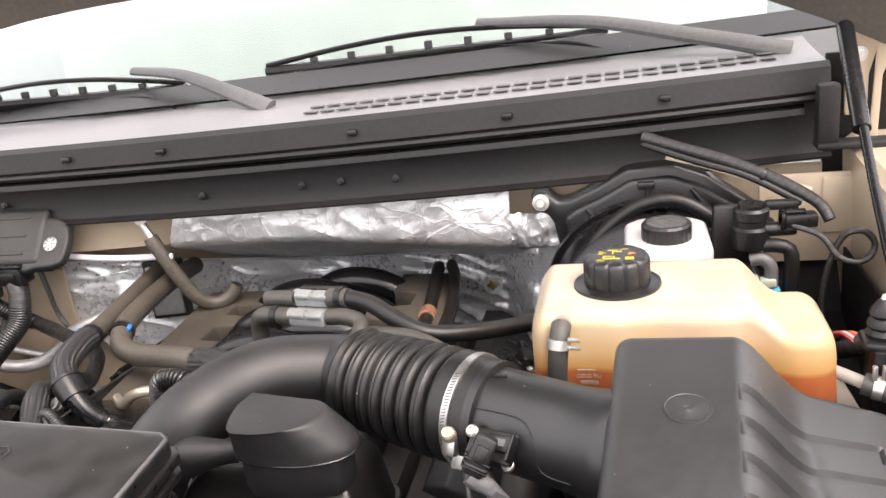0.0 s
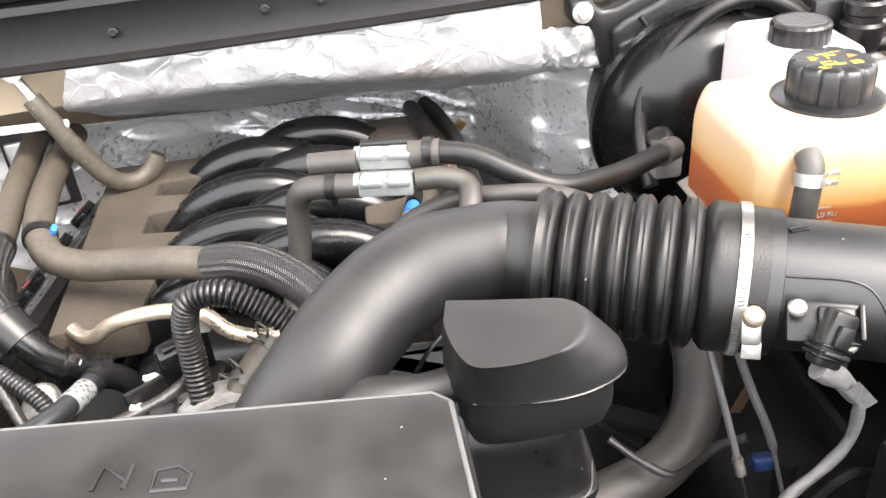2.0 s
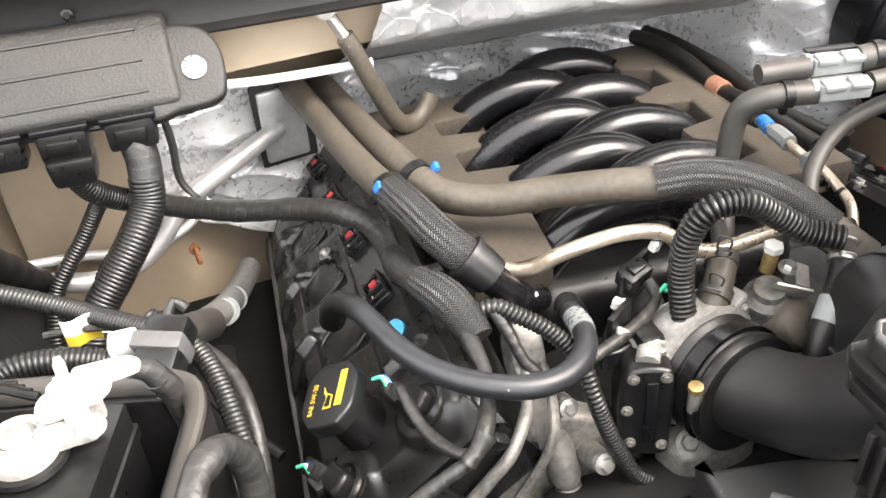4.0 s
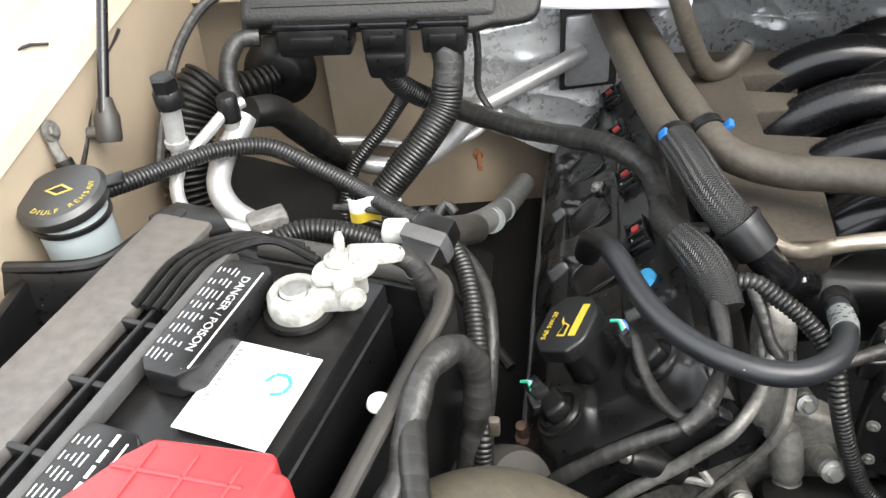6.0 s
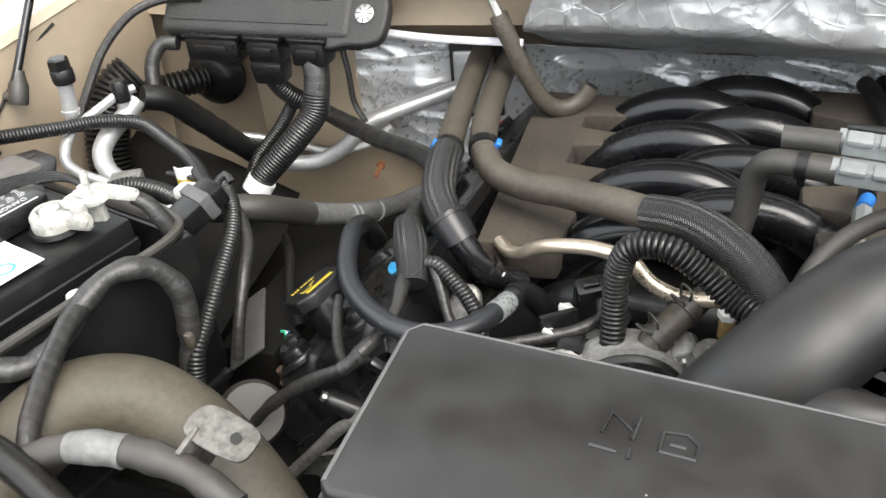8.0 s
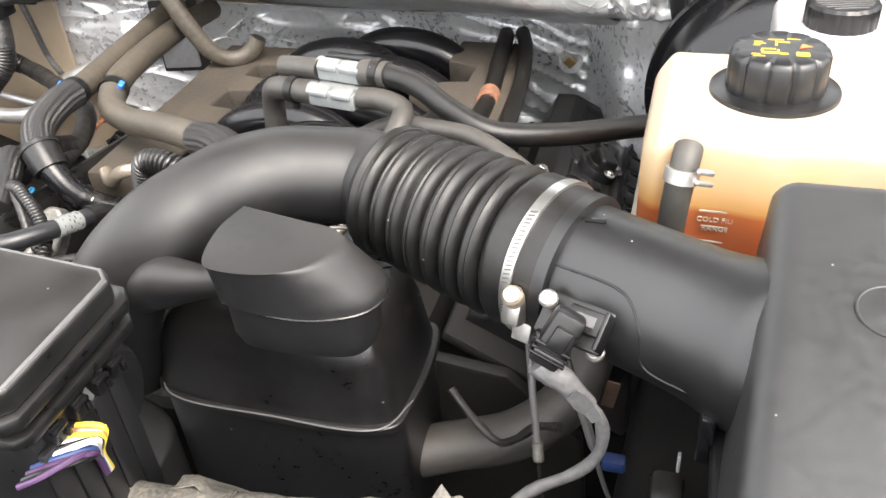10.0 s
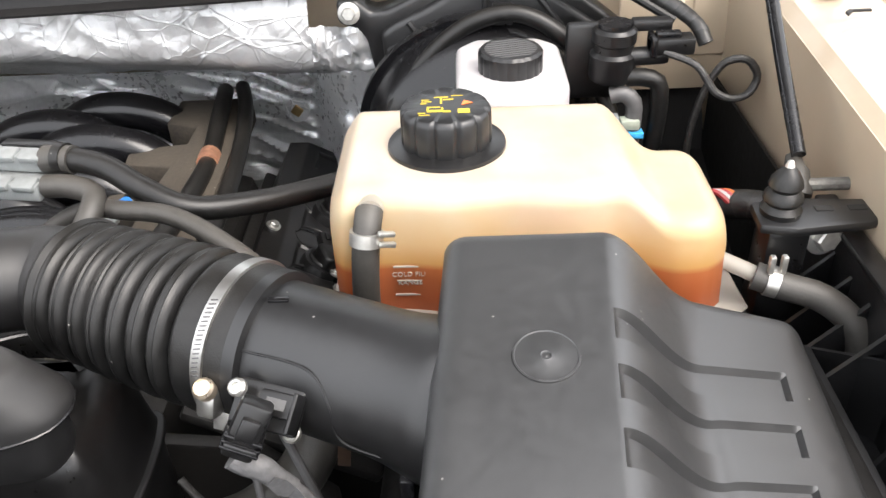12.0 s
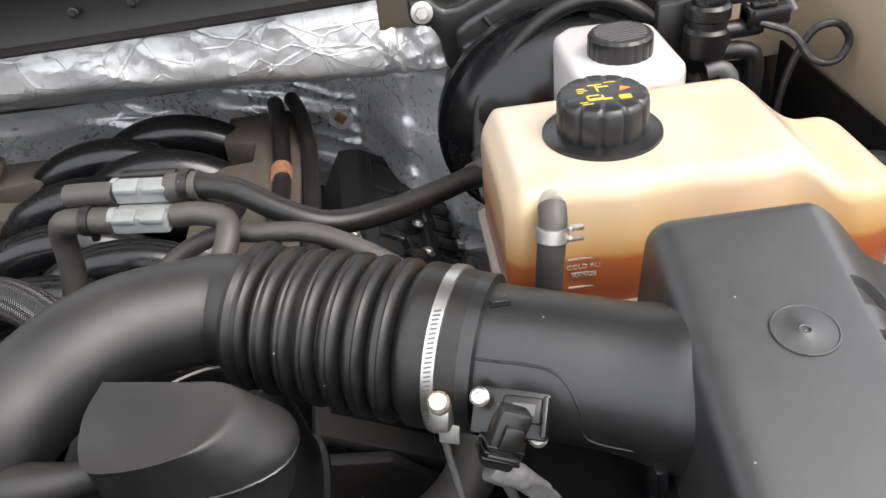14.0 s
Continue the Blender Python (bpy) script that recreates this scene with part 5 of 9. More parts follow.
lone("cowl_flange", tube([(0.53, 0.735, 1.168), (0.58, 0.725, 1.155), (0.64, 0.715, 1.135), (0.70, 0.71, 1.115)], 0.008, 8, flat=0.4), paint, "beige painted cowl flange edge", "flange", kind="structure")
drain = thing("cowl_drain_hose", (0.66, 0.68, 1.1), "black convoluted wiring conduit at the cowl corner", "conduit")
part("conduit", tube([(0.50, 0.725, 1.195), (0.55, 0.71, 1.180), (0.60, 0.695, 1.165), (0.66, 0.675, 1.140), (0.70, 0.655, 1.115), (0.708, 0.645, 1.10)], 0.0072, 14, wobble=0.1), tape, drain)
part("second_cable", tube([(0.50, 0.722, 1.186), (0.56, 0.702, 1.166), (0.62, 0.684, 1.148), (0.68, 0.66, 1.118)], 0.0045, 10), rubber, drain)
part("tie", lathe([(0.0085, -0.002), (0.0095, -0.002), (0.0095, 0.002), (0.0085, 0.002)], axis_frame((0.64, 0.682, 1.148), (0.9, -0.3, -0.4)), 16), plastic, drain)
lone("looped_wire", tube([(0.66, 0.61, 1.108), (0.69, 0.605, 1.095), (0.71, 0.60, 1.07), (0.728, 0.60, 1.064), (0.742, 0.605, 1.068), (0.748, 0.61, 1.082), (0.738, 0.615, 1.095), (0.722, 0.62, 1.092), (0.710, 0.625, 1.07), (0.70, 0.63, 1.02), (0.70, 0.63, 0.95)], 0.0036, 10, 0.005, wobble=0.15), tape, "black taped wire coiled in a loop", "wire")
valve = thing("purge_valve", (0.63, 0.61, 1.03), "black solenoid valve with elbow pipe and plug", "valve")
body = part("body", lathe([(0, 0), (0.020, 0), (0.0215, 0.003), (0.0215, 0.024), (0.018, 0.027), (0.018, 0.034), (0.020, 0.036), (0.020, 0.046), (0.017, 0.049), (0, 0.049)], pose(0.618, 0.625, 1.078), 28), plastic, valve)
part("cap_ring", lathe([(0.0125, 0.049), (0.0155, 0.049), (0.0155, 0.053), (0.0125, 0.053)], pose(0.618, 0.625, 1.078), 24), plastic_gloss, body)
part("mount_plate", box((0.055, 0.012, 0.075), (0.605, 0.652, 1.085), 0.004), plastic_matt, valve)
part("side_port", lathe([(0, 0), (0.0085, 0), (0.0085, 0.030), (0.0075, 0.034), (0, 0.034)], axis_frame((0.632, 0.62, 1.100), (1, -0.05, 0.05)), 16), plastic, valve)
plug = part("plug", box((0.040, 0.020, 0.016), (0.668, 0.617, 1.112), 0.003), plastic, valve)
part("plug_latch", box((0.022, 0.010, 0.005), (0.664, 0.615, 1.122), 0.001), plastic_gloss, plug)
part("plug_collar", box((0.006, 0.023, 0.019), (0.651, 0.617, 1.112), 0.002), plastic_gloss, plug)
part("upper_plug", box((0.036, 0.014, 0.010), (0.652, 0.632, 1.126), 0.002), plastic, valve)
part("elbow", tube([(0.630, 0.615, 1.082), (0.645, 0.612, 1.083), (0.658, 0.611, 1.078), (0.661, 0.61, 1.062), (0.660, 0.61, 1.03), (0.656, 0.61, 0.99)], 0.0085, 14), rubber, valve)
part("lower_elbow", tube([(0.616, 0.612, 1.066), (0.628, 0.610, 1.068), (0.637, 0.609, 1.060), (0.638, 0.608, 1.040), (0.637, 0.606, 1.02)], 0.0080, 14), grey_dark, valve)
part("blue_lock", box((0.016, 0.012, 0.006), (0.639, 0.602, 1.031), 0.001), cyan, valve, "light blue locking tab")
part("pale_clip", box((0.018, 0.014, 0.010), (0.634, 0.604, 1.041), 0.002), peel_pale, valve, "pale greenish clip")
part("pale_clip", box((0.014, 0.012, 0.008), (0.617, 0.606, 1.045), 0.002), grey_plastic, valve)

strut = thing("hood_gas_strut", (0.73, 0.45, 1.05), "thin black hood gas strut", "gas strut")
part("rod", tube([(0.722, 0.434, 1.095), (0.726, 0.535, 1.159), (0.7335, 0.69, 1.272)], 0.0053, 16), plastic_gloss, strut)
part("cylinder", tube([(0.729, 0.615, 1.2125), (0.735, 0.715, 1.29), (0.74, 0.80, 1.36)], 0.0098, 18), plastic_gloss, strut)
part("end_fitting", lathe([(0, 0), (0.009, 0), (0.010, 0.003), (0.010, 0.020), (0.0075, 0.025), (0.0055, 0.034), (0, 0.034)], axis_frame((0.7205, 0.415, 1.070), (0.03, 0.8, 0.6)), 18), rubber_dusty, strut)
part("ball_stud", tube([(0.722, 0.420, 1.078), (0.735, 0.420, 1.078), (0.757, 0.420, 1.078)], 0.005, 10), dark_alu, strut)

iso = thing("rubber_isolator", (0.695, 0.376, 1.06), "ribbed black rubber isolator on a grey bracket", "isolator")
part("cone", lathe([(0, 0), (0.0165, 0.0), (0.0172, 0.005), (0.0135, 0.010), (0.0165, 0.014), (0.0158, 0.018), (0.0115, 0.023), (0.0142, 0.027), (0.013, 0.032), (0.008, 0.040), (0.003, 0.045), (0, 0.046)], pose(0.694, 0.381, 1.080) @ Matrix.Scale(0.82, 4), 28), rubber, iso)
part("stud", lathe([(0, 0), (0.0035, 0), (0.002, 0.004), (0, 0.005)], pose(0.694, 0.381, 1.116), 8), steel, iso)
part("bracket", prism([(0.676, 0.366), (0.70, 0.360), (0.75, 0.366), (0.775, 0.374), (0.775, 0.396), (0.74, 0.398), (0.70, 0.402), (0.678, 0.396)], 1.072, 1.080, 0.003), plastic_matt, iso)
# Black strips stand in for the shade inside the slots.
for x in (0.725, 0.748):
    part("bracket_slot", box((0.012, 0.006, 0.0006), (x, 0.384, 1.0803), 0, m=None), chassis, iso)
part("bracket_post", box((0.03, 0.03, 0.08), (0.70, 0.385, 1.03), 0.004), plastic, iso)
bolt((0.726, 0.376, 1.062), (0.2, -1, 0.1), 0.009, steel, iso)
part("box_corner", box((0.06, 0.06, 0.05), (0.80, 0.40, 1.075), 0.005), plastic, iso)
tray_r = thing("air_box_tray", (0.72, 0.2, 0.9), "black plastic support tray with crossing ribs", "tray")
part("floor_plate", box((0.10, 0.62, 0.010), (0.735, 0.12, 0.962), 0.003), plastic_matt, tray_r)
part("side_wall", box((0.010, 0.62, 0.11), (0.7465, 0.12, 1.005), 0.003), plastic_matt, tray_r)
part("wall_lip", box((0.016, 0.62, 0.006), (0.7465, 0.12, 1.061), 0.002), plastic_matt, tray_r)
part("box_ledge", box((0.012, 0.47, 0.05), (0.6985, 0.08, 0.992), 0.002), plastic_matt, tray_r)
for i in range(8):
    y = 0.365 - 0.030 * i if i < 4 else 0.215 - 0.045 * (i - 4)
    web = sheet([[(0.700 if i > 3 else 0.668, y + 0.010, 0.968), (0.746, y + 0.022, 0.968)], [(0.702 if i > 3 else 0.672, y + 0.010, 0.985), (0.746, y + 0.022, 1.046)]])
    part("rib", thick(web, 0.003), plastic_matt, tray_r)
part("cross_rib", thick(sheet([[(0.672, 0.360, 0.968), (0.744, 0.275, 0.968)], [(0.672, 0.360, 0.990), (0.744, 0.275, 1.036)]]), 0.003), plastic_matt, tray_r)
harn_r = thing("red_striped_harness", (0.69, 0.55, 0.95), "black harness with red and white wires", "harness")
part("sleeve", tube([(0.76, 0.48, 1.0), (0.73, 0.49, 1.015), (0.70, 0.52, 1.0), (0.68, 0.56, 0.97), (0.66, 0.62, 0.94)], 0.013, 12), tape, harn_r)
for i, mt in enumerate((red, white_plastic, red, orange)):
    part("wire", tube([(0.705 + 0.004 * i, 0.50, 1.012), (0.692 + 0.004 * i, 0.51, 1.020), (0.675 + 0.004 * i, 0.53, 1.0)], 0.0025, 6, 0.004), mt, harn_r)
# Black sheet added where the corner only falls into shade.
lone("wall_corner_apron", thick(sheet([[(0.56, 0.772, 1.045), (0.66, 0.775, 1.05), (0.748, 0.77, 1.055)], [(0.56, 0.765, 1.0), (0.66, 0.766, 1.0), (0.746, 0.762, 1.0)], [(0.56, 0.74, 0.94), (0.66, 0.74, 0.94), (0.75, 0.735, 0.94)], [(0.56, 0.60, 0.90), (0.66, 0.60, 0.90), (0.76, 0.60, 0.90)], [(0.56, 0.40, 0.88), (0.66, 0.40, 0.88), (0.765, 0.40, 0.88)]]), 0.004), shade_black, "added black sheet standing in for deep shade in the bay corner", "apron", kind="structure")
# Added too: covers the lit beige fender with shade-black.
lone("wall_corner_side", thick(sheet([[(0.7505, y, z) for y in (0.42, 0.55, 0.66, 0.74)] for z in (1.03, 0.98, 0.88, 0.7, 0.48)]), 0.003), shade_black, "added black sheet standing in for shade beside the fender", "apron", kind="structure")
lone("inner_corner_panel", merge(box((0.16, 0.006, 0.12), (0.725, 0.752, 1.068), 0.003), box((0.062, 0.005, 0.075), (0.752, 0.748, 1.085), 0.006, 3)), paint, "beige sheet metal panel in the corner of the bay", "panel", kind="structure")

# ---- engine: manifold, runners, valve covers, throttle ----
block = thing("engine_block", (0, 0.6, 0.5), "dark oily engine block and heads", "engine block")
part("block", box((0.34, 0.55, 0.34), (0.02, 0.66, 0.66), 0.03), grime, block)
part("front_cover", box((0.40, 0.06, 0.34), (0.0, 0.345, 0.64), 0.02), shade_black, block)

man = thing("intake_manifold", (0.0, 0.7, 0.82), "black plastic intake manifold with curved runner pipes", "intake manifold")
part("plenum", box((0.30, 0.40, 0.10), (0.0, 0.70, 0.845), 0.03, 3), plastic, man)
for i in range(4):
    for s in (-1, 1):
        y = 0.545 + 0.092 * i + (0.045 if s > 0 else 0)
        cx = 0.005 + 0.028 * s
        arc = [(cx - s * 0.09, y + 0.0, 0.86), (cx - s * 0.075, y, 0.915), (cx - s * 0.03, y, 0.948), (cx + s * 0.02, y, 0.953), (cx + s * 0.065, y, 0.938), (cx + s * 0.105, y, 0.90), (cx + s * 0.13, y, 0.86)]
        part("runner", tube(arc, 0.0235, 18, 0.01, flat=1.0), plastic_gloss, man, "glossy black runner pipe")


def foam_pad(name, pts, z0, z1, label):
    bm = prism(pts, z0, z1, 0.004, 2)
    return lone(name, bm, pad, label, "foam pad")


foam_pad("foam_cover_pad", [(-0.22, 0.86), (-0.205, 0.50), (-0.125, 0.505), (-0.118, 0.575), (-0.16, 0.585), (-0.165, 0.615), (-0.075, 0.625), (-0.078, 0.665), (-0.15, 0.675), (-0.15, 0.72), (-0.088, 0.722), (-0.09, 0.755), (-0.15, 0.765), (-0.15, 0.80), (-0.085, 0.80), (-0.085, 0.86)], 0.905, 0.945, "dusty brown foam pad along the manifold")
foam_pad("foam_cover_pad", [(0.205, 0.90), (0.215, 0.53), (0.11, 0.53), (0.105, 0.575), (0.14, 0.585), (0.14, 0.615), (0.095, 0.62), (0.095, 0.66), (0.14, 0.67), (0.145, 0.72), (0.09, 0.725), (0.085, 0.765), (0.15, 0.775), (0.15, 0.82), (0.11, 0.83), (0.11, 0.90)], 0.915, 0.950, "dusty brown foam pad along the manifold")

thr = thing("throttle_unit", (-0.06, 0.37, 0.86), "cast aluminium throttle body behind the intake tube", "throttle")
TB = Vector((-0.035, 0.372, 0.880))
tw = Vector((0.2, -0.96, 0.1)).normalized()
part("housing", lathe([(0, -0.05), (0.050, -0.05), (0.056, -0.036), (0.0565, -0.014), (0.0575, -0.010), (0.050, -0.009), (0, -0.009)], axis_frame(TB, tw), 40), bright_alu, thr)
part("flange", prism([(-0.056, -0.03), (-0.044, -0.046), (0.044, -0.046), (0.056, -0.03), (0.056, 0.030), (0.040, 0.042), (-0.040, 0.042), (-0.056, 0.030)], -0.062, -0.048, 0.004, 2, m=axis_frame(TB, tw)), bright_alu, thr)
tr = Vector((0.98, 0.2, 0)).normalized()
tu = tr.cross(tw)
for a in (38, 142, 215, 320):
    p = TB - tw * 0.036 + (tr * math.cos(radians(a)) + tu * math.sin(radians(a))) * 0.060
    part("bolt_lug", lathe([(0, -0.012), (0.012, -0.012), (0.0125, 0.016), (0.0105, 0.019), (0, 0.019)], axis_frame(p, tw), 18), bright_alu, thr)
    bolt(p + tw * 0.019, tw, 0.0058, steel, thr)
for dx, dy in ((-0.05, 0.038), (0.05, 0.038), (-0.05, -0.038), (0.05, -0.038)):
    bolt(axis_frame(TB, tw) @ Vector((dx, dy, -0.047)), tw, 0.007, steel, thr)
part("tube_cuff", tube([TB - tw * 0.01, TB + tw * 0.02, TB + tw * 0.035], lambda s: 0.051 + 0.0022 * math.sin(s * 26), 36, 0.002), rubber, thr, "black ribbed rubber cuff")
mt = axis_frame(TB + Vector((-0.068, -0.008, -0.004)), (-0.35, -0.92, 0.15))
mcov = part("motor_cover", pillow([(-0.022, -0.043), (0.012, -0.046), (0.018, -0.03), (0.018, 0.028), (0.010, 0.040), (-0.018, 0.038), (-0.026, 0.018), (-0.026, -0.02)], -0.03, 0.008, 0.005, mt, 48), plastic, thr)
part("cover_rib", box((0.010, 0.06, 0.004), (0, 0, 0), 0.0015, m=mt @ pose(0.0, 0, 0.011)), plastic_gloss, mcov)
for dx, dy in ((0.012, 0.036), (-0.014, 0.034), (0.012, -0.038), (-0.014, -0.036), (-0.018, 0.0)):
    bolt(mt @ Vector((dx - 0.001, dy * 0.9, 0.0085)), mt.to_3x3() @ Vector((0, 0, 1)), 0.0032, dark_alu, mcov)
part("socket", box((0.022, 0.03, 0.02), TB + Vector((-0.055, 0.028, 0.036)), 0.004), plastic, thr)
part("clamp_band", lathe([(0.0535, -0.006), (0.0548, -0.006), (0.0548, 0.006), (0.0535, 0.006)], axis_frame(TB + tw * 0.012, tw), 40), plastic_gloss, thr)
part("clamp_screw", lathe([(0, 0), (0.0055, 0), (0.0055, 0.022), (0.004, 0.024), (0, 0.024)], axis_frame(Vector((-0.0775, 0.340, 0.884)), (-0.1, -0.1, 1)), 8), steel, thr, "steel clamp screw")
part("screw_head", lathe([(0, 0), (0.006, 0), (0.006, 0.006), (0, 0.007)], axis_frame(Vector((-0.0799, 0.3376, 0.908)), (-0.1, -0.1, 1)), 10), brass, thr)
part("lower_casting", pillow([(-0.085, 0.37), (-0.03, 0.37), (-0.012, 0.36), (-0.010, 0.34), (-0.03, 0.332), (-0.072, 0.332), (-0.088, 0.345)], 0.76, 0.836, 0.010), dark_alu, thr)
bolt((-0.072, 0.345, 0.837), (-0.2, -0.5, 0.8), 0.0075, dark_alu, thr)
bolt((-0.03, 0.345, 0.837), (0.1, -0.5, 0.8), 0.006, dark_alu, thr)
part("lug", tube([TB + Vector((-0.05, 0.02, 0.03)), TB + Vector((-0.06, 0.012, 0.035)), TB + Vector((-0.068, 0.0, 0.034))], 0.010, 12), bright_alu, thr)


def valve_cover(name, m, label, wells, mat):
    vc = thing(name, m.translation, label, "valve cover")
    up = m.to_3x3() @ Vector((0, 0, 1))

    # body leans with the cylinder bank; local x across, y along, z up
    def height(x, y):
        z = 0.045 - 0.5 * max(0, -0.062 - x) - 0.8 * max(0, x - 0.055)
        z -= 2.0 * max(0, 0.05 - y) ** 1.0 * min(1, max(0, (0.05 - y) / 0.012))
        if 0.052 < y:
            z += 0.006 * min(1, max(0, (x - 0.020) / 0.004)) * min(1, max(0, (0.050 - x) / 0.004)) * min(1, (y - 0.052) / 0.012)
            # raised pads between shallow hollows
            k = (y - 0.09) % 0.085
            if -0.045 < x < 0.015 and k < 0.055:
                z -= 0.004 * min(1, k / 0.004) * min(1, (0.055 - k) / 0.004) * min(1, (x + 0.045) / 0.004) * min(1, (0.015 - x) / 0.004)
        return z

    bm = field(-0.085, 0.078, 0.022, 0.50, 82, 190, height, -0.03)
    bmesh.ops.transform(bm, matrix=m, verts=bm.verts)
    part("shell", bm, mat, vc)
    for i, (wx, wy) in enumerate(wells):
        c = m @ Vector((wx, wy, 0.052))
        part("well_boss", lathe([(0, -0.018), (0.028, -0.018), (0.0265, -0.006), (0.0245, 0.0), (0, 0.0)], axis_frame(c, up), 36), mat, vc)
        well = part("coil_well", lathe([(0, -0.006), (0.014, -0.006), (0.0155, 0.003), (0.018, 0.0045), (0.020, 0.003), (0.0205, -0.006)], axis_frame(c, up), 32), plastic, vc)
        part("coil_top", pillow([(-0.010, -0.018), (0.010, -0.018), (0.012, 0.0), (0.010, 0.012), (-0.010, 0.012), (-0.012, 0.0)], -0.004, 0.016, 0.004, m @ pose(wx, wy, 0.052, 0, 0, 25), 32), plastic, well)
        part("coil_plug", box((0.016, 0.022, 0.013), (0, 0, 0), 0.003, m=m @ pose(wx - 0.007, wy + 0.018, 0.064, 12, 0, 25)), plastic, well)
        part("plug_latch", box((0.007, 0.010, 0.003), (0, 0, 0), 0.001, m=m @ pose(wx - 0.007, wy + 0.018, 0.072, 12, 0, 25)), plastic_matt, well)
        bolt(m @ Vector((wx + 0.012, wy - 0.022, 0.055)), up, 0.0045, steel, well)
    # the rail that carries the harness, with open slots
    for k in range(9):
        y = 0.085 + 0.046 * k
        clip = part("rail_clip", box((0.026, 0.030, 0.005), (0, 0, 0), 0.0015, m=m @ pose(0.036, y, 0.052)), plastic, vc)
        for s in (-1, 1):
            part("clip_wall", box((0.003, 0.028, 0.007), (0, 0, 0), 0.001, m=m @ pose(0.036 + 0.011 * s, y, 0.056)), plastic, clip)
        part("clip_bridge", box((0.024, 0.004, 0.003), (0, 0, 0), 0.001, m=m @ pose(0.036, y + 0.010, 0.0585)), plastic_gloss, clip)
    for x, y in ((0.062, 0.09), (0.062, 0.2), (0.062, 0.3), (-0.075, 0.12), (-0.075, 0.25), (0.012, 0.162), (0.012, 0.247), (0.012, 0.332)):
        b = part("boss", lathe([(0, -0.012), (0.011, -0.012), (0.010, 0.0), (0.0085, 0.002), (0, 0.002)], axis_frame(m @ Vector((x, y, height(x, y))), up), 18), mat, vc)
        bolt(m @ Vector((x, y, height(x, y) + 0.003)), up, 0.0058, steel, b)
    for k in range(3):
        y = 0.165 + 0.085 * k
        win = part("cover_window", pillow([(-0.030, -0.016), (-0.004, -0.019), (0.012, -0.012), (0.012, 0.012), (-0.004, 0.019), (-0.030, 0.014), (-0.036, 0.0)], 0, 0.0035, 0.0012, m @ pose(-0.012, y, 0.040), 48), plastic_gloss, vc)
        part("window_frame", tube([m @ Vector((-0.012 + x, y + d, 0.0445)) for x, d in ((-0.037, 0.0), (-0.030, 0.017), (-0.004, 0.021), (0.013, 0.013), (0.013, -0.013), (-0.004, -0.021), (-0.030, -0.018), (-0.037, -0.002))], 0.0015, 6), plastic, win)
    part("red_lock", box((0.007, 0.005, 0.004), (0, 0, 0), 0.001, m=m @ pose(0.036, 0.187, 0.060)), red, vc)
    part("gasket_rail", box((0.20, 0.52, 0.012), (0, 0, 0), 0.004, m=m @ pose(0, 0.25, -0.032)), grime, vc)
    return vc


ML = pose(-0.300, 0.335, 0.838, -5, -38, 0)


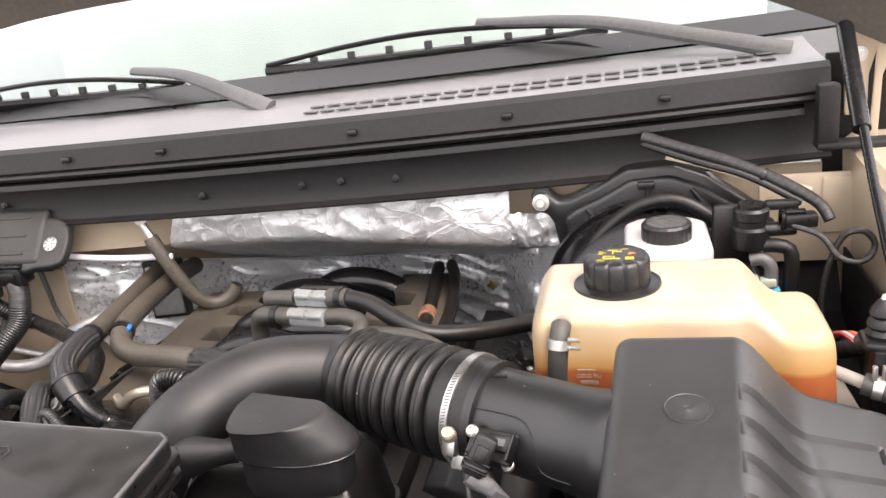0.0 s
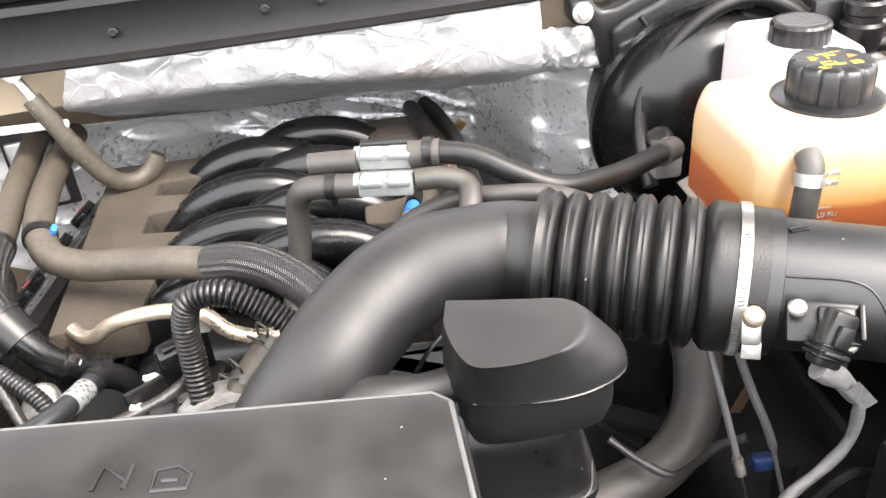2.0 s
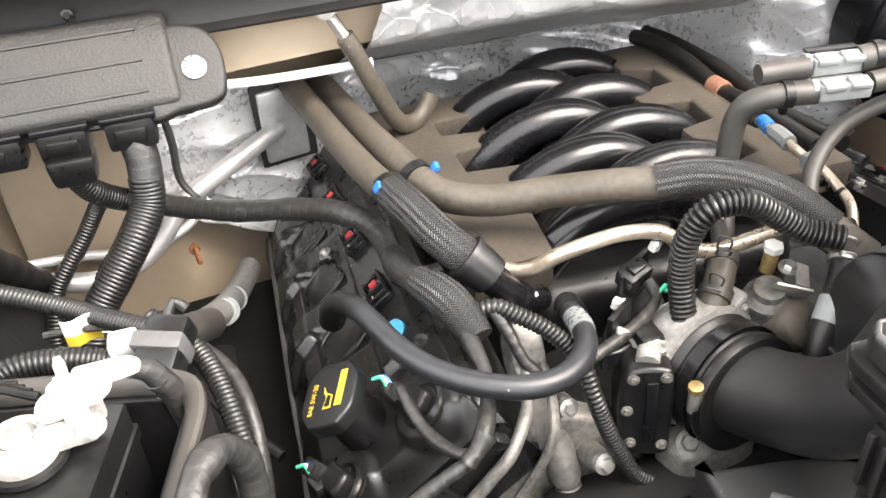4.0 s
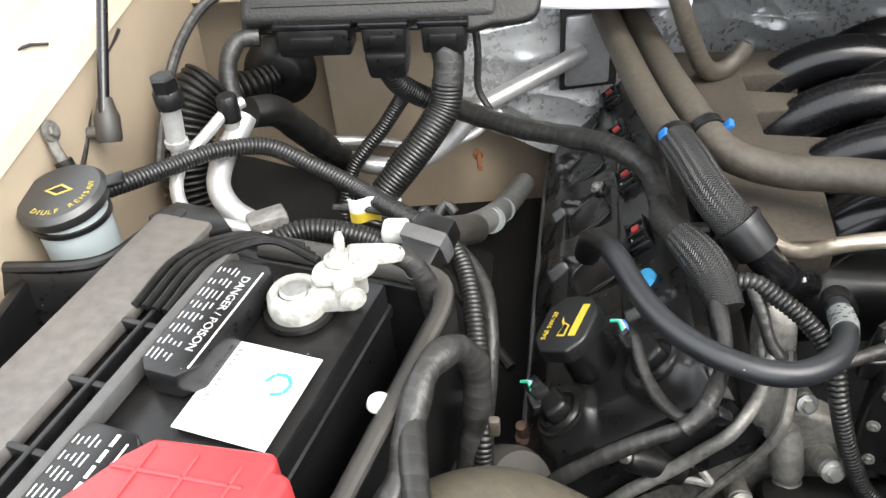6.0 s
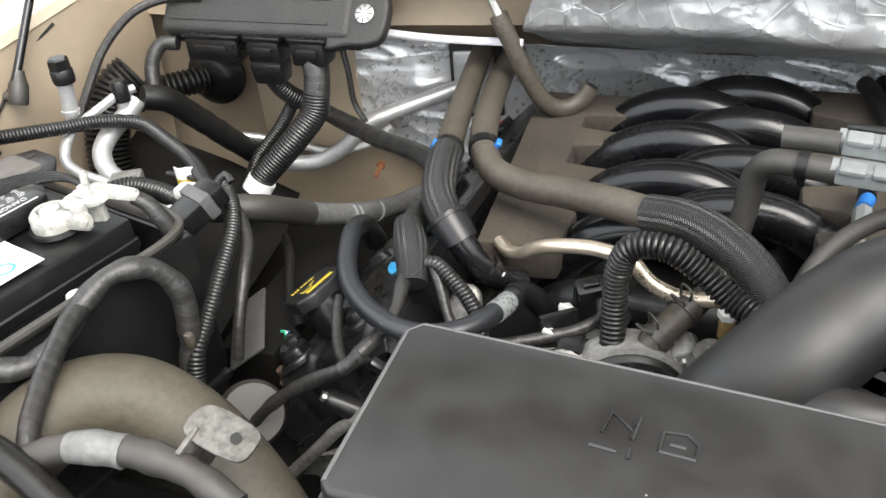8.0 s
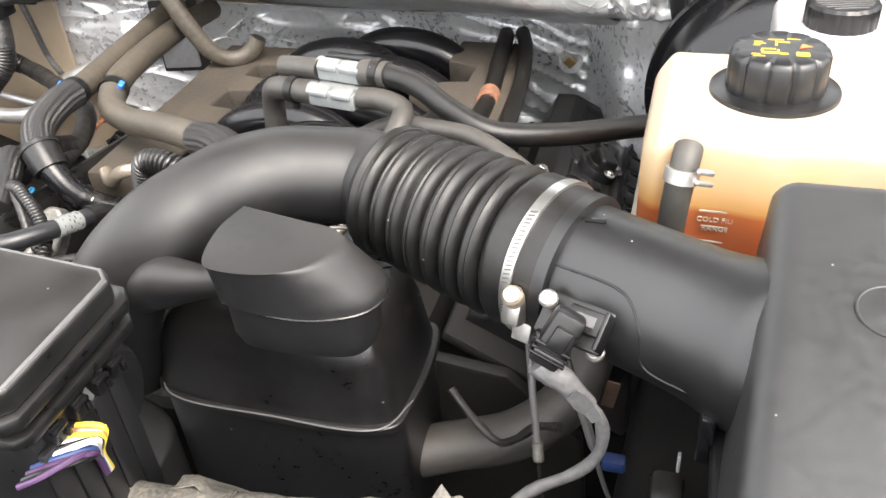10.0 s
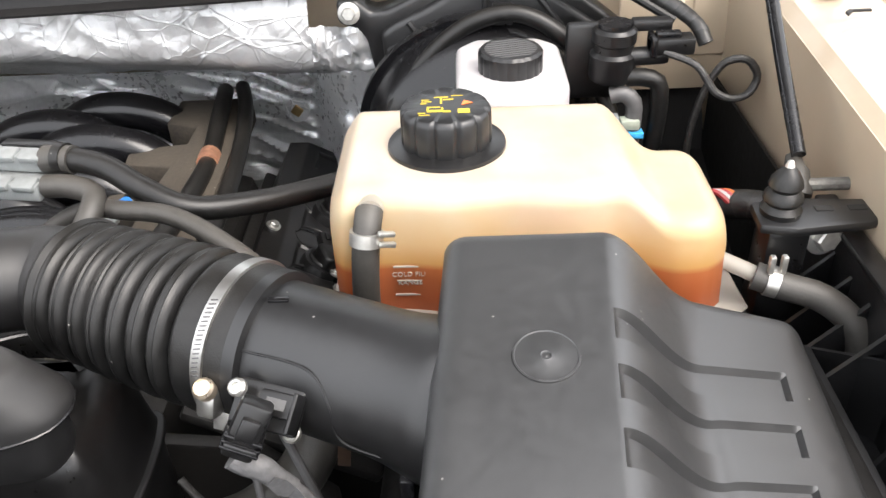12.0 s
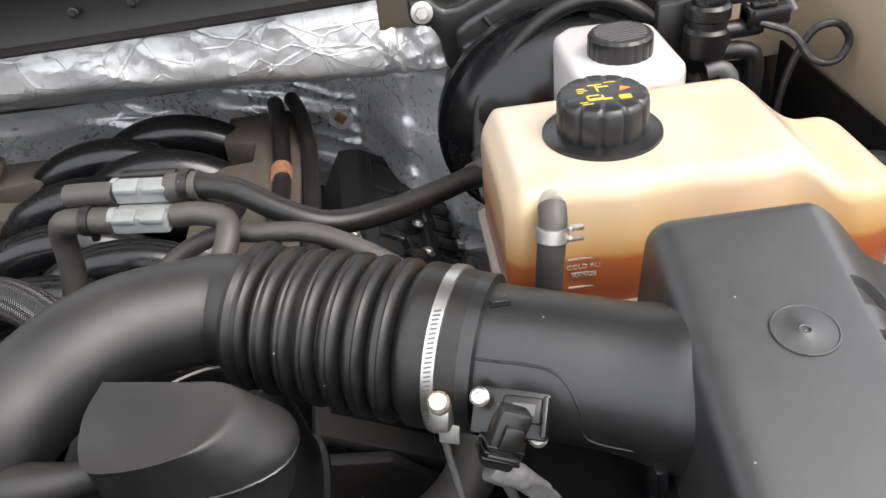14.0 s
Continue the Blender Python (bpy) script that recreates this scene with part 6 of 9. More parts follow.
def near_valve_cover(m):
    """The cover on the battery side: local x across the bank, y along it, z up."""
    vc = thing("valve_cover", m.translation, "satin black plastic valve cover with dust and coil connectors", "valve cover")
    up = m.to_3x3() @ Vector((0, 0, 1))
    pockets = [(0.000 - 0.007 * k, 0.214 + 0.1105 * k) for k in range(4)]
    wells = ((0.060, 0.052), (-0.031, 0.044))

    def step(a, b, x):
        k = min(max((x - a) / (b - a), 0), 1)
        return k * k * (3 - 2 * k)

    def height(x, y):
        z = 0.050 - 0.55 * max(0, -0.050 - x) - 1.6 * max(0, x - 0.094) - 0.06 * max(0, 0.10 - y) + 0.006
        z -= 0.020 * step(0.036, 0.014, y)
        z += 0.0045 * step(0.030, 0.036, x) * step(0.090, 0.075, x) * step(0.11, 0.125, y)
        for px, py in pockets:
            z -= 0.0055 * step(0.031, 0.026, abs(x - px)) * step(0.036, 0.030, abs(y - py + 0.25 * (x - px)))
            # a slanting fin between the pockets, falling to the outer edge
            d = y - (py + 0.045) - 0.35 * (x + 0.05)
            z += 0.009 * step(0.026, 0.018, abs(d)) * step(-0.092, -0.07, x) * step(-0.016, -0.036, x)
        for wx, wy in wells:
            r = math.hypot(x - wx, y - wy)
            z += 0.006 * step(0.034, 0.026, r)
        return z

    bm = field(-0.088, 0.101, 0.016, 0.61, 115, 340, height, -0.034)
    for v in bm.verts:
        if v.co.z < -0.033 and v.co.x > 0.10:
            v.co.x -= 0.015
    bmesh.ops.transform(bm, matrix=m, verts=bm.verts)
    part("shell", bm, valve_black, vc)
    part("gasket_rail", box((0.203, 0.585, 0.010), (0, 0, 0), 0.003, m=m @ pose(0.0, 0.312, -0.026)), grime, vc, "dirty gasket rail along the edge")
    # raised strokes, a step and a screw tower on the front wall
    for x, z, w in ((-0.070, -0.012, 0.030), (-0.028, -0.004, 0.024), (0.052, 0.012, 0.030), (0.086, 0.004, 0.022)):
        part("wall_stroke", box((w, 0.004, 0.0025), (0, 0, 0), 0.001, m=m @ pose(x, 0.015, z, 0, -6, 0)), plastic, vc)
    tower = part("screw_tower", lathe([(0, -0.05), (0.0125, -0.05), (0.0105, 0.0), (0.0085, 0.004), (0, 0.004)], axis_frame(m @ Vector((0.010, 0.004, 0.020)), m.to_3x3() @ Vector((-0.3, -0.35, 1))), 20), plastic, vc)
    part("screw_tip", lathe([(0, 0.003), (0.0055, 0.003), (0.0050, 0.008), (0, 0.009)], axis_frame(m @ Vector((0.010, 0.004, 0.020)), m.to_3x3() @ Vector((-0.3, -0.35, 1))), 12), steel, tower, "bare steel screw tip")
    part("edge_rim", tube([m @ Vector((-0.0895, y, height(-0.085, y) - 0.004)) for y in (0.018, 0.06, 0.16, 0.26, 0.36, 0.46, 0.56)], 0.0035, 8), grey_dark, vc, "dusty outer rim")
    for k, (px, py) in enumerate(pockets):
        o = m @ pose(px, py, height(px, py), 0, 0, 14)
        pan = part("coil_pocket", pillow([(-0.022, -0.020), (0.010, -0.026), (0.022, -0.020), (0.022, 0.018), (0.012, 0.026), (-0.020, 0.022), (-0.025, 0.0)], -0.002, 0.0035, 0.0015, o, 48), plastic_gloss, vc)
        part("pocket_rim", tube([o @ Vector((x, y, 0.003)) for x, y in ((-0.026, 0.0), (-0.021, 0.024), (0.012, 0.028), (0.024, 0.019), (0.024, -0.021), (0.010, -0.028), (-0.023, -0.022), (-0.026, -0.004))], 0.0013, 6), plastic_matt, pan)
        q = m @ pose(0.058 - 0.008 * k, py + 0.001, height(0.058, py) + 0.003, 0, 0, 6)
        plug = part("coil_connector", box((0.024, 0.046, 0.010), (0, 0, 0), 0.002, m=q), plastic_gloss, vc)
        for dx in (-0.010, 0.010):
            part("connector_wall", box((0.0025, 0.044, 0.004), (0, 0, 0), 0.0008, m=q @ pose(dx, 0, 0.006)), plastic, plug)
        for dy in (-0.016, -0.004, 0.014):
            part("connector_bar", box((0.018, 0.0025, 0.003), (0, 0, 0), 0.0008, m=q @ pose(0, dy, 0.0062)), plastic, plug)
        part("red_lock", box((0.0085, 0.0075, 0.0045), (0, 0, 0), 0.001, m=q @ pose(0.001, 0.004, 0.0065)), red, plug, "small red lock")
        part("print", box((0.0012, 0.010, 0.0003), (0, 0, 0), 0, m=q @ pose(-0.006, -0.012, 0.0052)), faded_print, plug, smooth=False)
        bx, by = 0.016 - 0.008 * k, py + 0.036
        boss = part("boss", lathe([(0, -0.012), (0.010, -0.012), (0.009, 0.0), (0.0075, 0.002), (0, 0.002)], axis_frame(m @ Vector((bx, by, height(bx, by))), up), 18), valve_black, vc)
        bolt(m @ Vector((bx, by, height(bx, by) + 0.003)), up, 0.0052, steel, boss)
    for wx, wy in wells:
        c = m @ Vector((wx, wy, height(wx, wy)))
        well = part("coil_well", lathe([(0, -0.010), (0.0135, -0.010), (0.0150, 0.001), (0.0175, 0.0028), (0.0195, 0.0015), (0.0215, -0.004)], axis_frame(c, up), 36), plastic, vc)
        part("seal_ring", lathe([(0.0215, -0.0035), (0.0235, -0.0035), (0.0235, -0.001), (0.0215, -0.001)], axis_frame(c, up), 36), rubber, well)
        part("coil_top", pillow([(-0.009, -0.015), (0.009, -0.015), (0.0105, 0.0), (0.009, 0.012), (-0.009, 0.012), (-0.0105, 0.0)], -0.006, 0.011, 0.004, m @ pose(wx - 0.003, wy + 0.006, height(wx, wy), 0, 0, 25), 32), plastic, well)
        plug = part("coil_plug", box((0.015, 0.024, 0.014), (0, 0, 0), 0.003, m=m @ pose(wx - 0.014, wy + 0.022, height(wx, wy) + 0.012, 14, 0, 32)), plastic, well)
        part("plug_latch", box((0.007, 0.010, 0.003), (0, 0, 0), 0.001, m=m @ pose(wx - 0.014, wy + 0.022, height(wx, wy) + 0.020, 14, 0, 32)), plastic_matt, plug)
    return vc


near_valve_cover(ML)
MR = pose(0.315, 0.44, 0.83, -5, 28, 0)
valve_cover("valve_cover", MR, "dark dusty plastic valve cover with ignition coils", [(-0.01, 0.08), (-0.01, 0.2), (-0.01, 0.32)], plastic)

oil = thing("oil_filler_cap", (-0.345, 0.455, 0.88), "black oil filler cap with yellow print", "oil cap")
mo = pose(-0.349, 0.426, 0.914, 12, -26, -30) @ Matrix.Scale(0.84, 4)
part("neck", lathe([(0, -0.06), (0.027, -0.06), (0.025, -0.012), (0.022, -0.004), (0, -0.004)], mo, 28), plastic, oil)
part("knob", pillow([(-0.012, -0.036), (0.012, -0.036), (0.020, -0.031), (0.029, -0.018), (0.030, 0.0), (0.029, 0.018), (0.020, 0.031), (0.012, 0.036), (-0.012, 0.036), (-0.020, 0.031), (-0.029, 0.018), (-0.030, 0.0), (-0.029, -0.018), (-0.020, -0.031)], -0.006, 0.010, 0.003, mo, 84), plastic_matt, oil, "flat eight-sided cap")
part("oil_can_print", prism([(-0.011, -0.007), (0.003, -0.007), (0.007, 0.001), (0.014, 0.005), (0.007, 0.004), (0.002, 0.0), (-0.011, 0.002)], 0.0100, 0.0104, 0, 1, m=mo @ pose(-0.001, -0.006, 0, 0, 0, 90)), yellow, oil, smooth=False)
part("can_inside", prism([(-0.009, -0.0055), (0.002, -0.0055), (0.0045, -0.001), (-0.009, 0.0005)], 0.0102, 0.0106, 0, 1, m=mo @ pose(-0.001, -0.006, 0, 0, 0, 90)), plastic, oil, smooth=False)
part("yellow_bar", box((0.008, 0.040, 0.0005), (0, 0, 0), 0, m=mo @ pose(0.014, 0.004, 0.0102)), yellow, oil, smooth=False)
words("SAE 5W-20", 0.0075, mo @ pose(-0.017, -0.004, 0.0102, 0, 0, 90), yellow, oil, 0.0002)

lone("blue_tape_flag", pillow([(-0.012, -0.004), (-0.006, -0.010), (0.004, -0.009), (0.012, -0.002), (0.011, 0.007), (0.004, 0.010), (-0.003, 0.006), (-0.008, 0.008), (-0.013, 0.003)], 0, 0.004, 0.0018, pose(-0.284, 0.487, 0.912, 12, -34, 15), 48), cyan, "scrap of bright blue plastic on the valve cover", "clip")

tim = thing("timing_cover", (-0.2, 0.34, 0.75), "cast aluminium timing cover with bolts", "timing cover")
arch = [(-0.385, 0.348, 0.712), (-0.360, 0.345, 0.745), (-0.321, 0.341, 0.795), (-0.302, 0.339, 0.820), (-0.284, 0.340, 0.836), (-0.266, 0.341, 0.853), (-0.250, 0.341, 0.872), (-0.234, 0.341, 0.891), (-0.222, 0.350, 0.903), (-0.209, 0.368, 0.908), (-0.201, 0.386, 0.914), (-0.196, 0.402, 0.920)]
inner = [(-0.315, 0.338, 0.700), (-0.290, 0.340, 0.745), (-0.257, 0.342, 0.788), (-0.245, 0.342, 0.808), (-0.236, 0.343, 0.822), (-0.227, 0.343, 0.836), (-0.217, 0.344, 0.850), (-0.204, 0.344, 0.874), (-0.196, 0.345, 0.902), (-0.192, 0.356, 0.910), (-0.187, 0.374, 0.914), (-0.183, 0.398, 0.918)]
part("arched_rim", tube(arch, lambda s: 0.0082 - 0.0015 * s, 14, flat=0.75), aluminium, tim)
part("inner_rim", tube(inner, 0.0052, 10, flat=0.8), dark_alu, tim)
fine_a, fine_b = spline(arch, 0.004), spline(inner, 0.004)
rows = []
for j in range(11):
    row = []
    for i in range(81):
        q = fine_a[int(i / 80 * (len(fine_a) - 1))].lerp(fine_b[int(i / 80 * (len(fine_b) - 1))], j / 10)
        row.append(q + Vector((0, 0.022 * math.sin(math.pi * j / 10) ** 0.6 + 0.003 * noise.noise(Vector((i * 0.15, j * 0.4, 0))), 0)))
    rows.append(row)
part("cast_web", sheet(rows), dark_alu, tim, "rough dirty casting between the rims")
part("top_boss", pillow([(-0.014, -0.022), (0.010, -0.022), (0.014, 0.006), (0.008, 0.024), (-0.006, 0.026), (-0.016, 0.010)], -0.014, 0.004, 0.004, pose(-0.190, 0.412, 0.926, 50, 8, 6), 40), aluminium, tim)
for a, b in ((0.42, 0.52), (0.60, 0.50), (0.24, 0.34)):
    p, q = fine_a[int(a * (len(fine_a) - 1))], fine_b[int(b * (len(fine_b) - 1))]
    part("rib", tube([p + Vector((0, 0.004, 0)), p.lerp(q, 0.5) + Vector((0, 0.010, 0)), q], 0.0036, 8, flat=0.8), aluminium, tim)
part("cast_face", pillow([(-0.30, 0.69), (-0.235, 0.765), (-0.205, 0.82), (-0.185, 0.87), (-0.165, 0.875), (-0.13, 0.85), (-0.09, 0.78), (-0.10, 0.66), (-0.20, 0.64)], -0.395, -0.374, 0.006, Matrix.Rotation(radians(90), 4, "X"), 60), dark_alu, tim, "dirty cast face with bolts")
part("plate", prism([(-0.38, 0.70), (-0.345, 0.75), (-0.28, 0.78), (-0.235, 0.80), (-0.20, 0.81), (-0.17, 0.80), (-0.15, 0.80), (-0.02, 0.80), (0.15, 0.80), (0.20, 0.84), (0.28, 0.83), (0.35, 0.76), (0.36, 0.60), (-0.36, 0.60)], -0.42, -0.405, 0.004, 2, m=Matrix.Rotation(radians(90), 4, "X")), grime, tim)
# long stud bosses that point down and forward, each with a bolt end
for a, b, r in (((-0.181, 0.392, 0.872), (-0.174, 0.364, 0.809), 0.0135), ((-0.176, 0.388, 0.880), (-0.152, 0.388, 0.806), 0.0110)):
    a, b = Vector(a), Vector(b)
    n = (b - a).length
    boss = part("stud_boss", lathe([(0, 0), (r * 1.08, 0), (r * 1.05, n * 0.3), (r * 0.96, n * 0.32), (r * 0.96, n * 0.45), (r * 1.02, n * 0.47), (r, n * 0.92), (r * 0.8, n), (0, n)], axis_frame(a, b - a), 20), dark_alu, tim)
    bolt(b + (b - a).normalized() * 0.003, b - a, r * 0.55, aluminium, boss)
for x, y, z, r in ((-0.176, 0.378, 0.892, 0.0085), (-0.215, 0.352, 0.800, 0.011), (-0.150, 0.36, 0.835, 0.010), (-0.130, 0.36, 0.79, 0.012)):
    boss = part("boss", lathe([(0, -0.03), (r * 1.25, -0.03), (r, 0.01), (r * 0.8, 0.012), (0, 0.012)], axis_frame((x, y, z), (0.1, -1, 0.45)), 16), dark_alu, tim)
    bolt(Vector((x, y, z)) + Vector((0.1, -1, 0.45)).normalized() * 0.014, (0.1, -1, 0.45), r * 0.62, steel, boss)
part("sensor_body", lathe([(0, -0.03), (0.016, -0.03), (0.016, 0.01), (0.013, 0.014), (0.013, 0.03), (0, 0.032)], axis_frame((-0.222, 0.30, 0.772), (0.0, -0.3, 1)), 20), rubber_dusty, tim, "dark round sensor")

# ---- hoses over the engine ----
def hose(name, pts, r, mat, label, category="hose", **kw):
    return lone(name, tube(pts, r, **kw), mat, label, category)


hh = thing("heater_hose", (-0.25, 0.6, 0.95), "dusty tan heater hose ending in a braided sleeve", "hose")
part("hose", tube([(-0.30, 0.87, 0.995), (-0.288, 0.78, 0.995), (-0.274, 0.68, 0.995), (-0.262, 0.61, 0.996), (-0.253, 0.565, 1.0)], 0.0145, 18), hose_tan, hh)
part("braided_sleeve", tube([(-0.254, 0.572, 1.0), (-0.247, 0.535, 1.003), (-0.234, 0.487, 0.998), (-0.215, 0.462, 0.984)], 0.0168, 20), braid, hh, "black braided nylon sleeve")
part("clamp_cup", tube([(-0.221, 0.468, 0.990), (-0.212, 0.462, 0.981), (-0.204, 0.457, 0.972)], lambda s: 0.0192 - 0.0018 * s, 22), plastic, hh)
part("cup_lip", lathe([(0.0165, -0.002), (0.0204, -0.002), (0.0204, 0.002), (0.0165, 0.002)], axis_frame((-0.2205, 0.4677, 0.9895), (0.6, -0.4, -0.6)), 28), plastic, hh)
part("elbow", tube([(-0.206, 0.459, 0.974), (-0.196, 0.456, 0.961), (-0.186, 0.456, 0.948), (-0.172, 0.462, 0.934), (-0.152, 0.476, 0.920)], lambda s: 0.0138 - 0.002 * s, 18), plastic_gloss, hh)
part("elbow_ring", lathe([(0.0118, -0.0025), (0.0150, -0.0025), (0.0150, 0.0025), (0.0118, 0.0025)], axis_frame((-0.180, 0.458, 0.942), (0.55, 0.15, -0.6)), 24), plastic_gloss, hh)
part("print_mark", box((0.0012, 0.004, 0.008), (0, 0, 0), 0.0003, m=pose(-0.166, 0.456, 0.941, 20, 40, 10)), white_print, hh)
hh2 = thing("heater_hose", (-0.15, 0.55, 0.97), "long dusty tan heater hose bending across the engine", "hose")
part("hose", tube([(-0.265, 0.90, 0.98), (-0.256, 0.80, 0.99), (-0.244, 0.70, 0.994), (-0.231, 0.63, 0.995), (-0.222, 0.60, 0.991), (-0.205, 0.572, 0.985), (-0.17, 0.552, 0.983), (-0.12, 0.53, 0.992), (-0.07, 0.503, 1.002), (-0.03, 0.48, 1.008)], 0.0150, 18), hose_tan, hh2)
part("braided_sleeve", tube([(-0.04, 0.485, 1.007), (-0.01, 0.47, 1.014), (0.02, 0.45, 1.013), (0.048, 0.425, 1.003), (0.07, 0.395, 0.985)], 0.0172, 20), braid, hh2, "black braided nylon sleeve")
part("tan_cuff", tube([(0.066, 0.40, 0.988), (0.078, 0.383, 0.978), (0.09, 0.37, 0.968)], 0.0155, 18), hose_tan, hh2)
for p, w in (((-0.2545, 0.578, 0.9995), (0.15, -1, 0)), ((-0.2235, 0.604, 0.992), (0.3, -1, -0.15))):
    k = thing("hose_clip_band", p, "black hose band with a bright blue tab", "clip")
    part("band", lathe([(0.0152, -0.005), (0.0168, -0.005), (0.0168, 0.005), (0.0152, 0.005)], axis_frame(p, w), 24), plastic, k)
    part("blue_tab", box((0.006, 0.009, 0.010), Vector(p) + Vector((-0.012 if p[0] < -0.25 else 0.017, -0.006, 0.009)), 0.0015, m=pose(0, 0, 0, 20, 30, 10)), blue, k)

cvl = thing("convoluted_loom", (-0.02, 0.40, 0.95), "black convoluted wiring loom arching over", "loom")
part("loom", tube([(-0.055, 0.40, 0.925), (-0.056, 0.41, 0.965), (-0.054, 0.41, 1.0), (-0.042, 0.405, 1.026), (-0.015, 0.40, 1.030), (0.012, 0.395, 1.015), (0.035, 0.385, 1.0), (0.06, 0.37, 0.995)], 0.0098, 16, ribs=0.0045, rib_depth=0.0028), loom, cvl)
part("end_plug", tube([(-0.055, 0.398, 0.912), (-0.055, 0.399, 0.92), (-0.055, 0.401, 0.93)], 0.0085, 14), rubber, cvl)
vt = thing("vent_tube", (-0.25, 0.42, 0.9), "black rubber vent hose curving over the valve cover", "hose")
part("hose", tube([(-0.322, 0.490, 0.955), (-0.3148, 0.4572, 0.9695), (-0.3063, 0.4289, 0.971), (-0.2962, 0.4017, 0.9692), (-0.2819, 0.3781, 0.9669), (-0.2633, 0.3593, 0.9649), (-0.2418, 0.3458, 0.9631), (-0.219, 0.3385, 0.9611), (-0.1958, 0.3396, 0.9596), (-0.1746, 0.3508, 0.9589), (-0.1596, 0.371, 0.9566), (-0.1514, 0.3969, 0.9506), (-0.1474, 0.4252, 0.9425)], 0.0092, 18), vent_rubber, vt)
part("end_cuff", tube([(-0.330, 0.535, 0.905), (-0.329, 0.520, 0.928), (-0.3255, 0.503, 0.946), (-0.3205, 0.483, 0.959), (-0.316, 0.463, 0.967)], lambda s: 0.0122 - 0.0024 * s, 16), rubber, vt)
part("upper_elbow", tube([(-0.1474, 0.4252, 0.9425), (-0.144, 0.438, 0.938), (-0.135, 0.450, 0.925), (-0.125, 0.458, 0.905)], 0.0112, 16), plastic, vt)
sleeve = thing("hose_sleeve", (-0.149, 0.412, 0.947), "printed white sleeve on the vent hose", "sleeve")
sp = spline([(-0.1540, 0.387, 0.953), (-0.1514, 0.3969, 0.9506), (-0.1474, 0.4252, 0.9425)], 0.004)
part("wrap", tube(sp[:7], 0.0100, 18), connector_grey, sleeve)
for i in range(5):
    c, d = sp[1 + i], (sp[2 + i] - sp[1 + i])
    m = axis_frame(c, d)
    for k in range(9):
        a = radians(40 * k + 17 * i)
        part("print_bar", box((0.0003, 0.0012 + 0.0012 * ((i + k) % 3), 0.0008), (0, 0, 0), 0, m=m @ pose(0.0101 * math.cos(a), 0.0101 * math.sin(a), 0.001 * (k % 2), 0, 0, math.degrees(a))), plastic, sleeve, smooth=False)
hose("fuel_pipe", [(-0.182, 0.505, 0.945), (-0.17, 0.492, 0.944), (-0.155, 0.482, 0.95), (-0.138, 0.472, 0.965), (-0.112, 0.462, 0.978), (-0.08, 0.458, 0.982), (-0.05, 0.452, 0.978), (-0.03, 0.445, 0.962), (-0.005, 0.44, 0.955), (0.03, 0.435, 0.962), (0.06, 0.425, 0.975)], 0.0068, fuel_pipe, "bent champagne-coloured steel fuel pipe", "pipe", n=14)

conn = thing("hose_connector", (0.12, 0.48, 1.06), "pale grey quick connector joining two hose pairs", "connector")
mc = pose(0.122, 0.478, 1.076, 0, 0, -10)
for k in (0, 1):
    half = part("half_shell", box((0.046, 0.024, 0.0150), (0, 0, 0), 0.0025, m=mc @ pose(0, 0.012 - 0.018 * k, 0.010 - 0.016 * k)), connector_grey, conn)
    for s in (-1, 1):
        part("release_tab", box((0.019, 0.014, 0.006), (0, 0, 0), 0.002, m=mc @ pose(0.0115 * s, 0.004 - 0.018 * k, 0.0165 - 0.016 * k, 15)), connector_grey, half)
    part("end_collar", tube([mc @ Vector((-0.027, 0.012 - 0.018 * k, 0.010 - 0.016 * k)), mc @ Vector((-0.022, 0.012 - 0.018 * k, 0.010 - 0.016 * k))], 0.0092, 16), connector_grey, half)
part("black_lock", box((0.046, 0.010, 0.003), (0, 0, 0), 0.001, m=mc @ pose(0.0, 0.020, 0.0185)), plastic, conn)
uh = thing("upper_heater_tube", (0.25, 0.46, 1.05), "black rubber vacuum hose running to the booster", "hose")
part("hose", tube([(0.143, 0.483, 1.087), (0.165, 0.478, 1.089), (0.195, 0.47, 1.085), (0.225, 0.457, 1.072), (0.26, 0.45, 1.058), (0.31, 0.475, 1.046), (0.37, 0.53, 1.030), (0.41, 0.58, 1.012)], 0.0098, 16), rubber, uh)
part("end_cuff", tube([(0.143, 0.483, 1.087), (0.156, 0.480, 1.0885), (0.168, 0.477, 1.089)], 0.0116, 16), rubber_dusty, uh)
part("far_cuff", tube([(0.385, 0.548, 1.024), (0.40, 0.567, 1.017), (0.41, 0.58, 1.012)], 0.0122, 16), rubber_dusty, uh)
lone("hose_end_stub", tube([(0.058, 0.50, 1.082), (0.075, 0.497, 1.083), (0.1, 0.49, 1.085)], 0.0095, 14), rubber_dusty, "short grey rubber hose stub on the connector", "hose")
hose("lower_heater_tube", [(0.10, 0.476, 1.068), (0.075, 0.482, 1.068), (0.052, 0.49, 1.064), (0.043, 0.498, 1.05), (0.038, 0.498, 1.01), (0.028, 0.48, 0.965), (0.012, 0.45, 0.948), (0.0, 0.43, 0.946)], 0.0105, rubber_dusty, "grey rubber hose bending down beside the runners", n=16)
hose("crankcase_hose", [(0.145, 0.466, 1.072), (0.165, 0.463, 1.073), (0.185, 0.457, 1.068), (0.186, 0.440, 1.06), (0.175, 0.42, 1.04), (0.165, 0.40, 1.01)], 0.0095, rubber_dusty, "grey rubber hose bending into the intake tube", n=16)
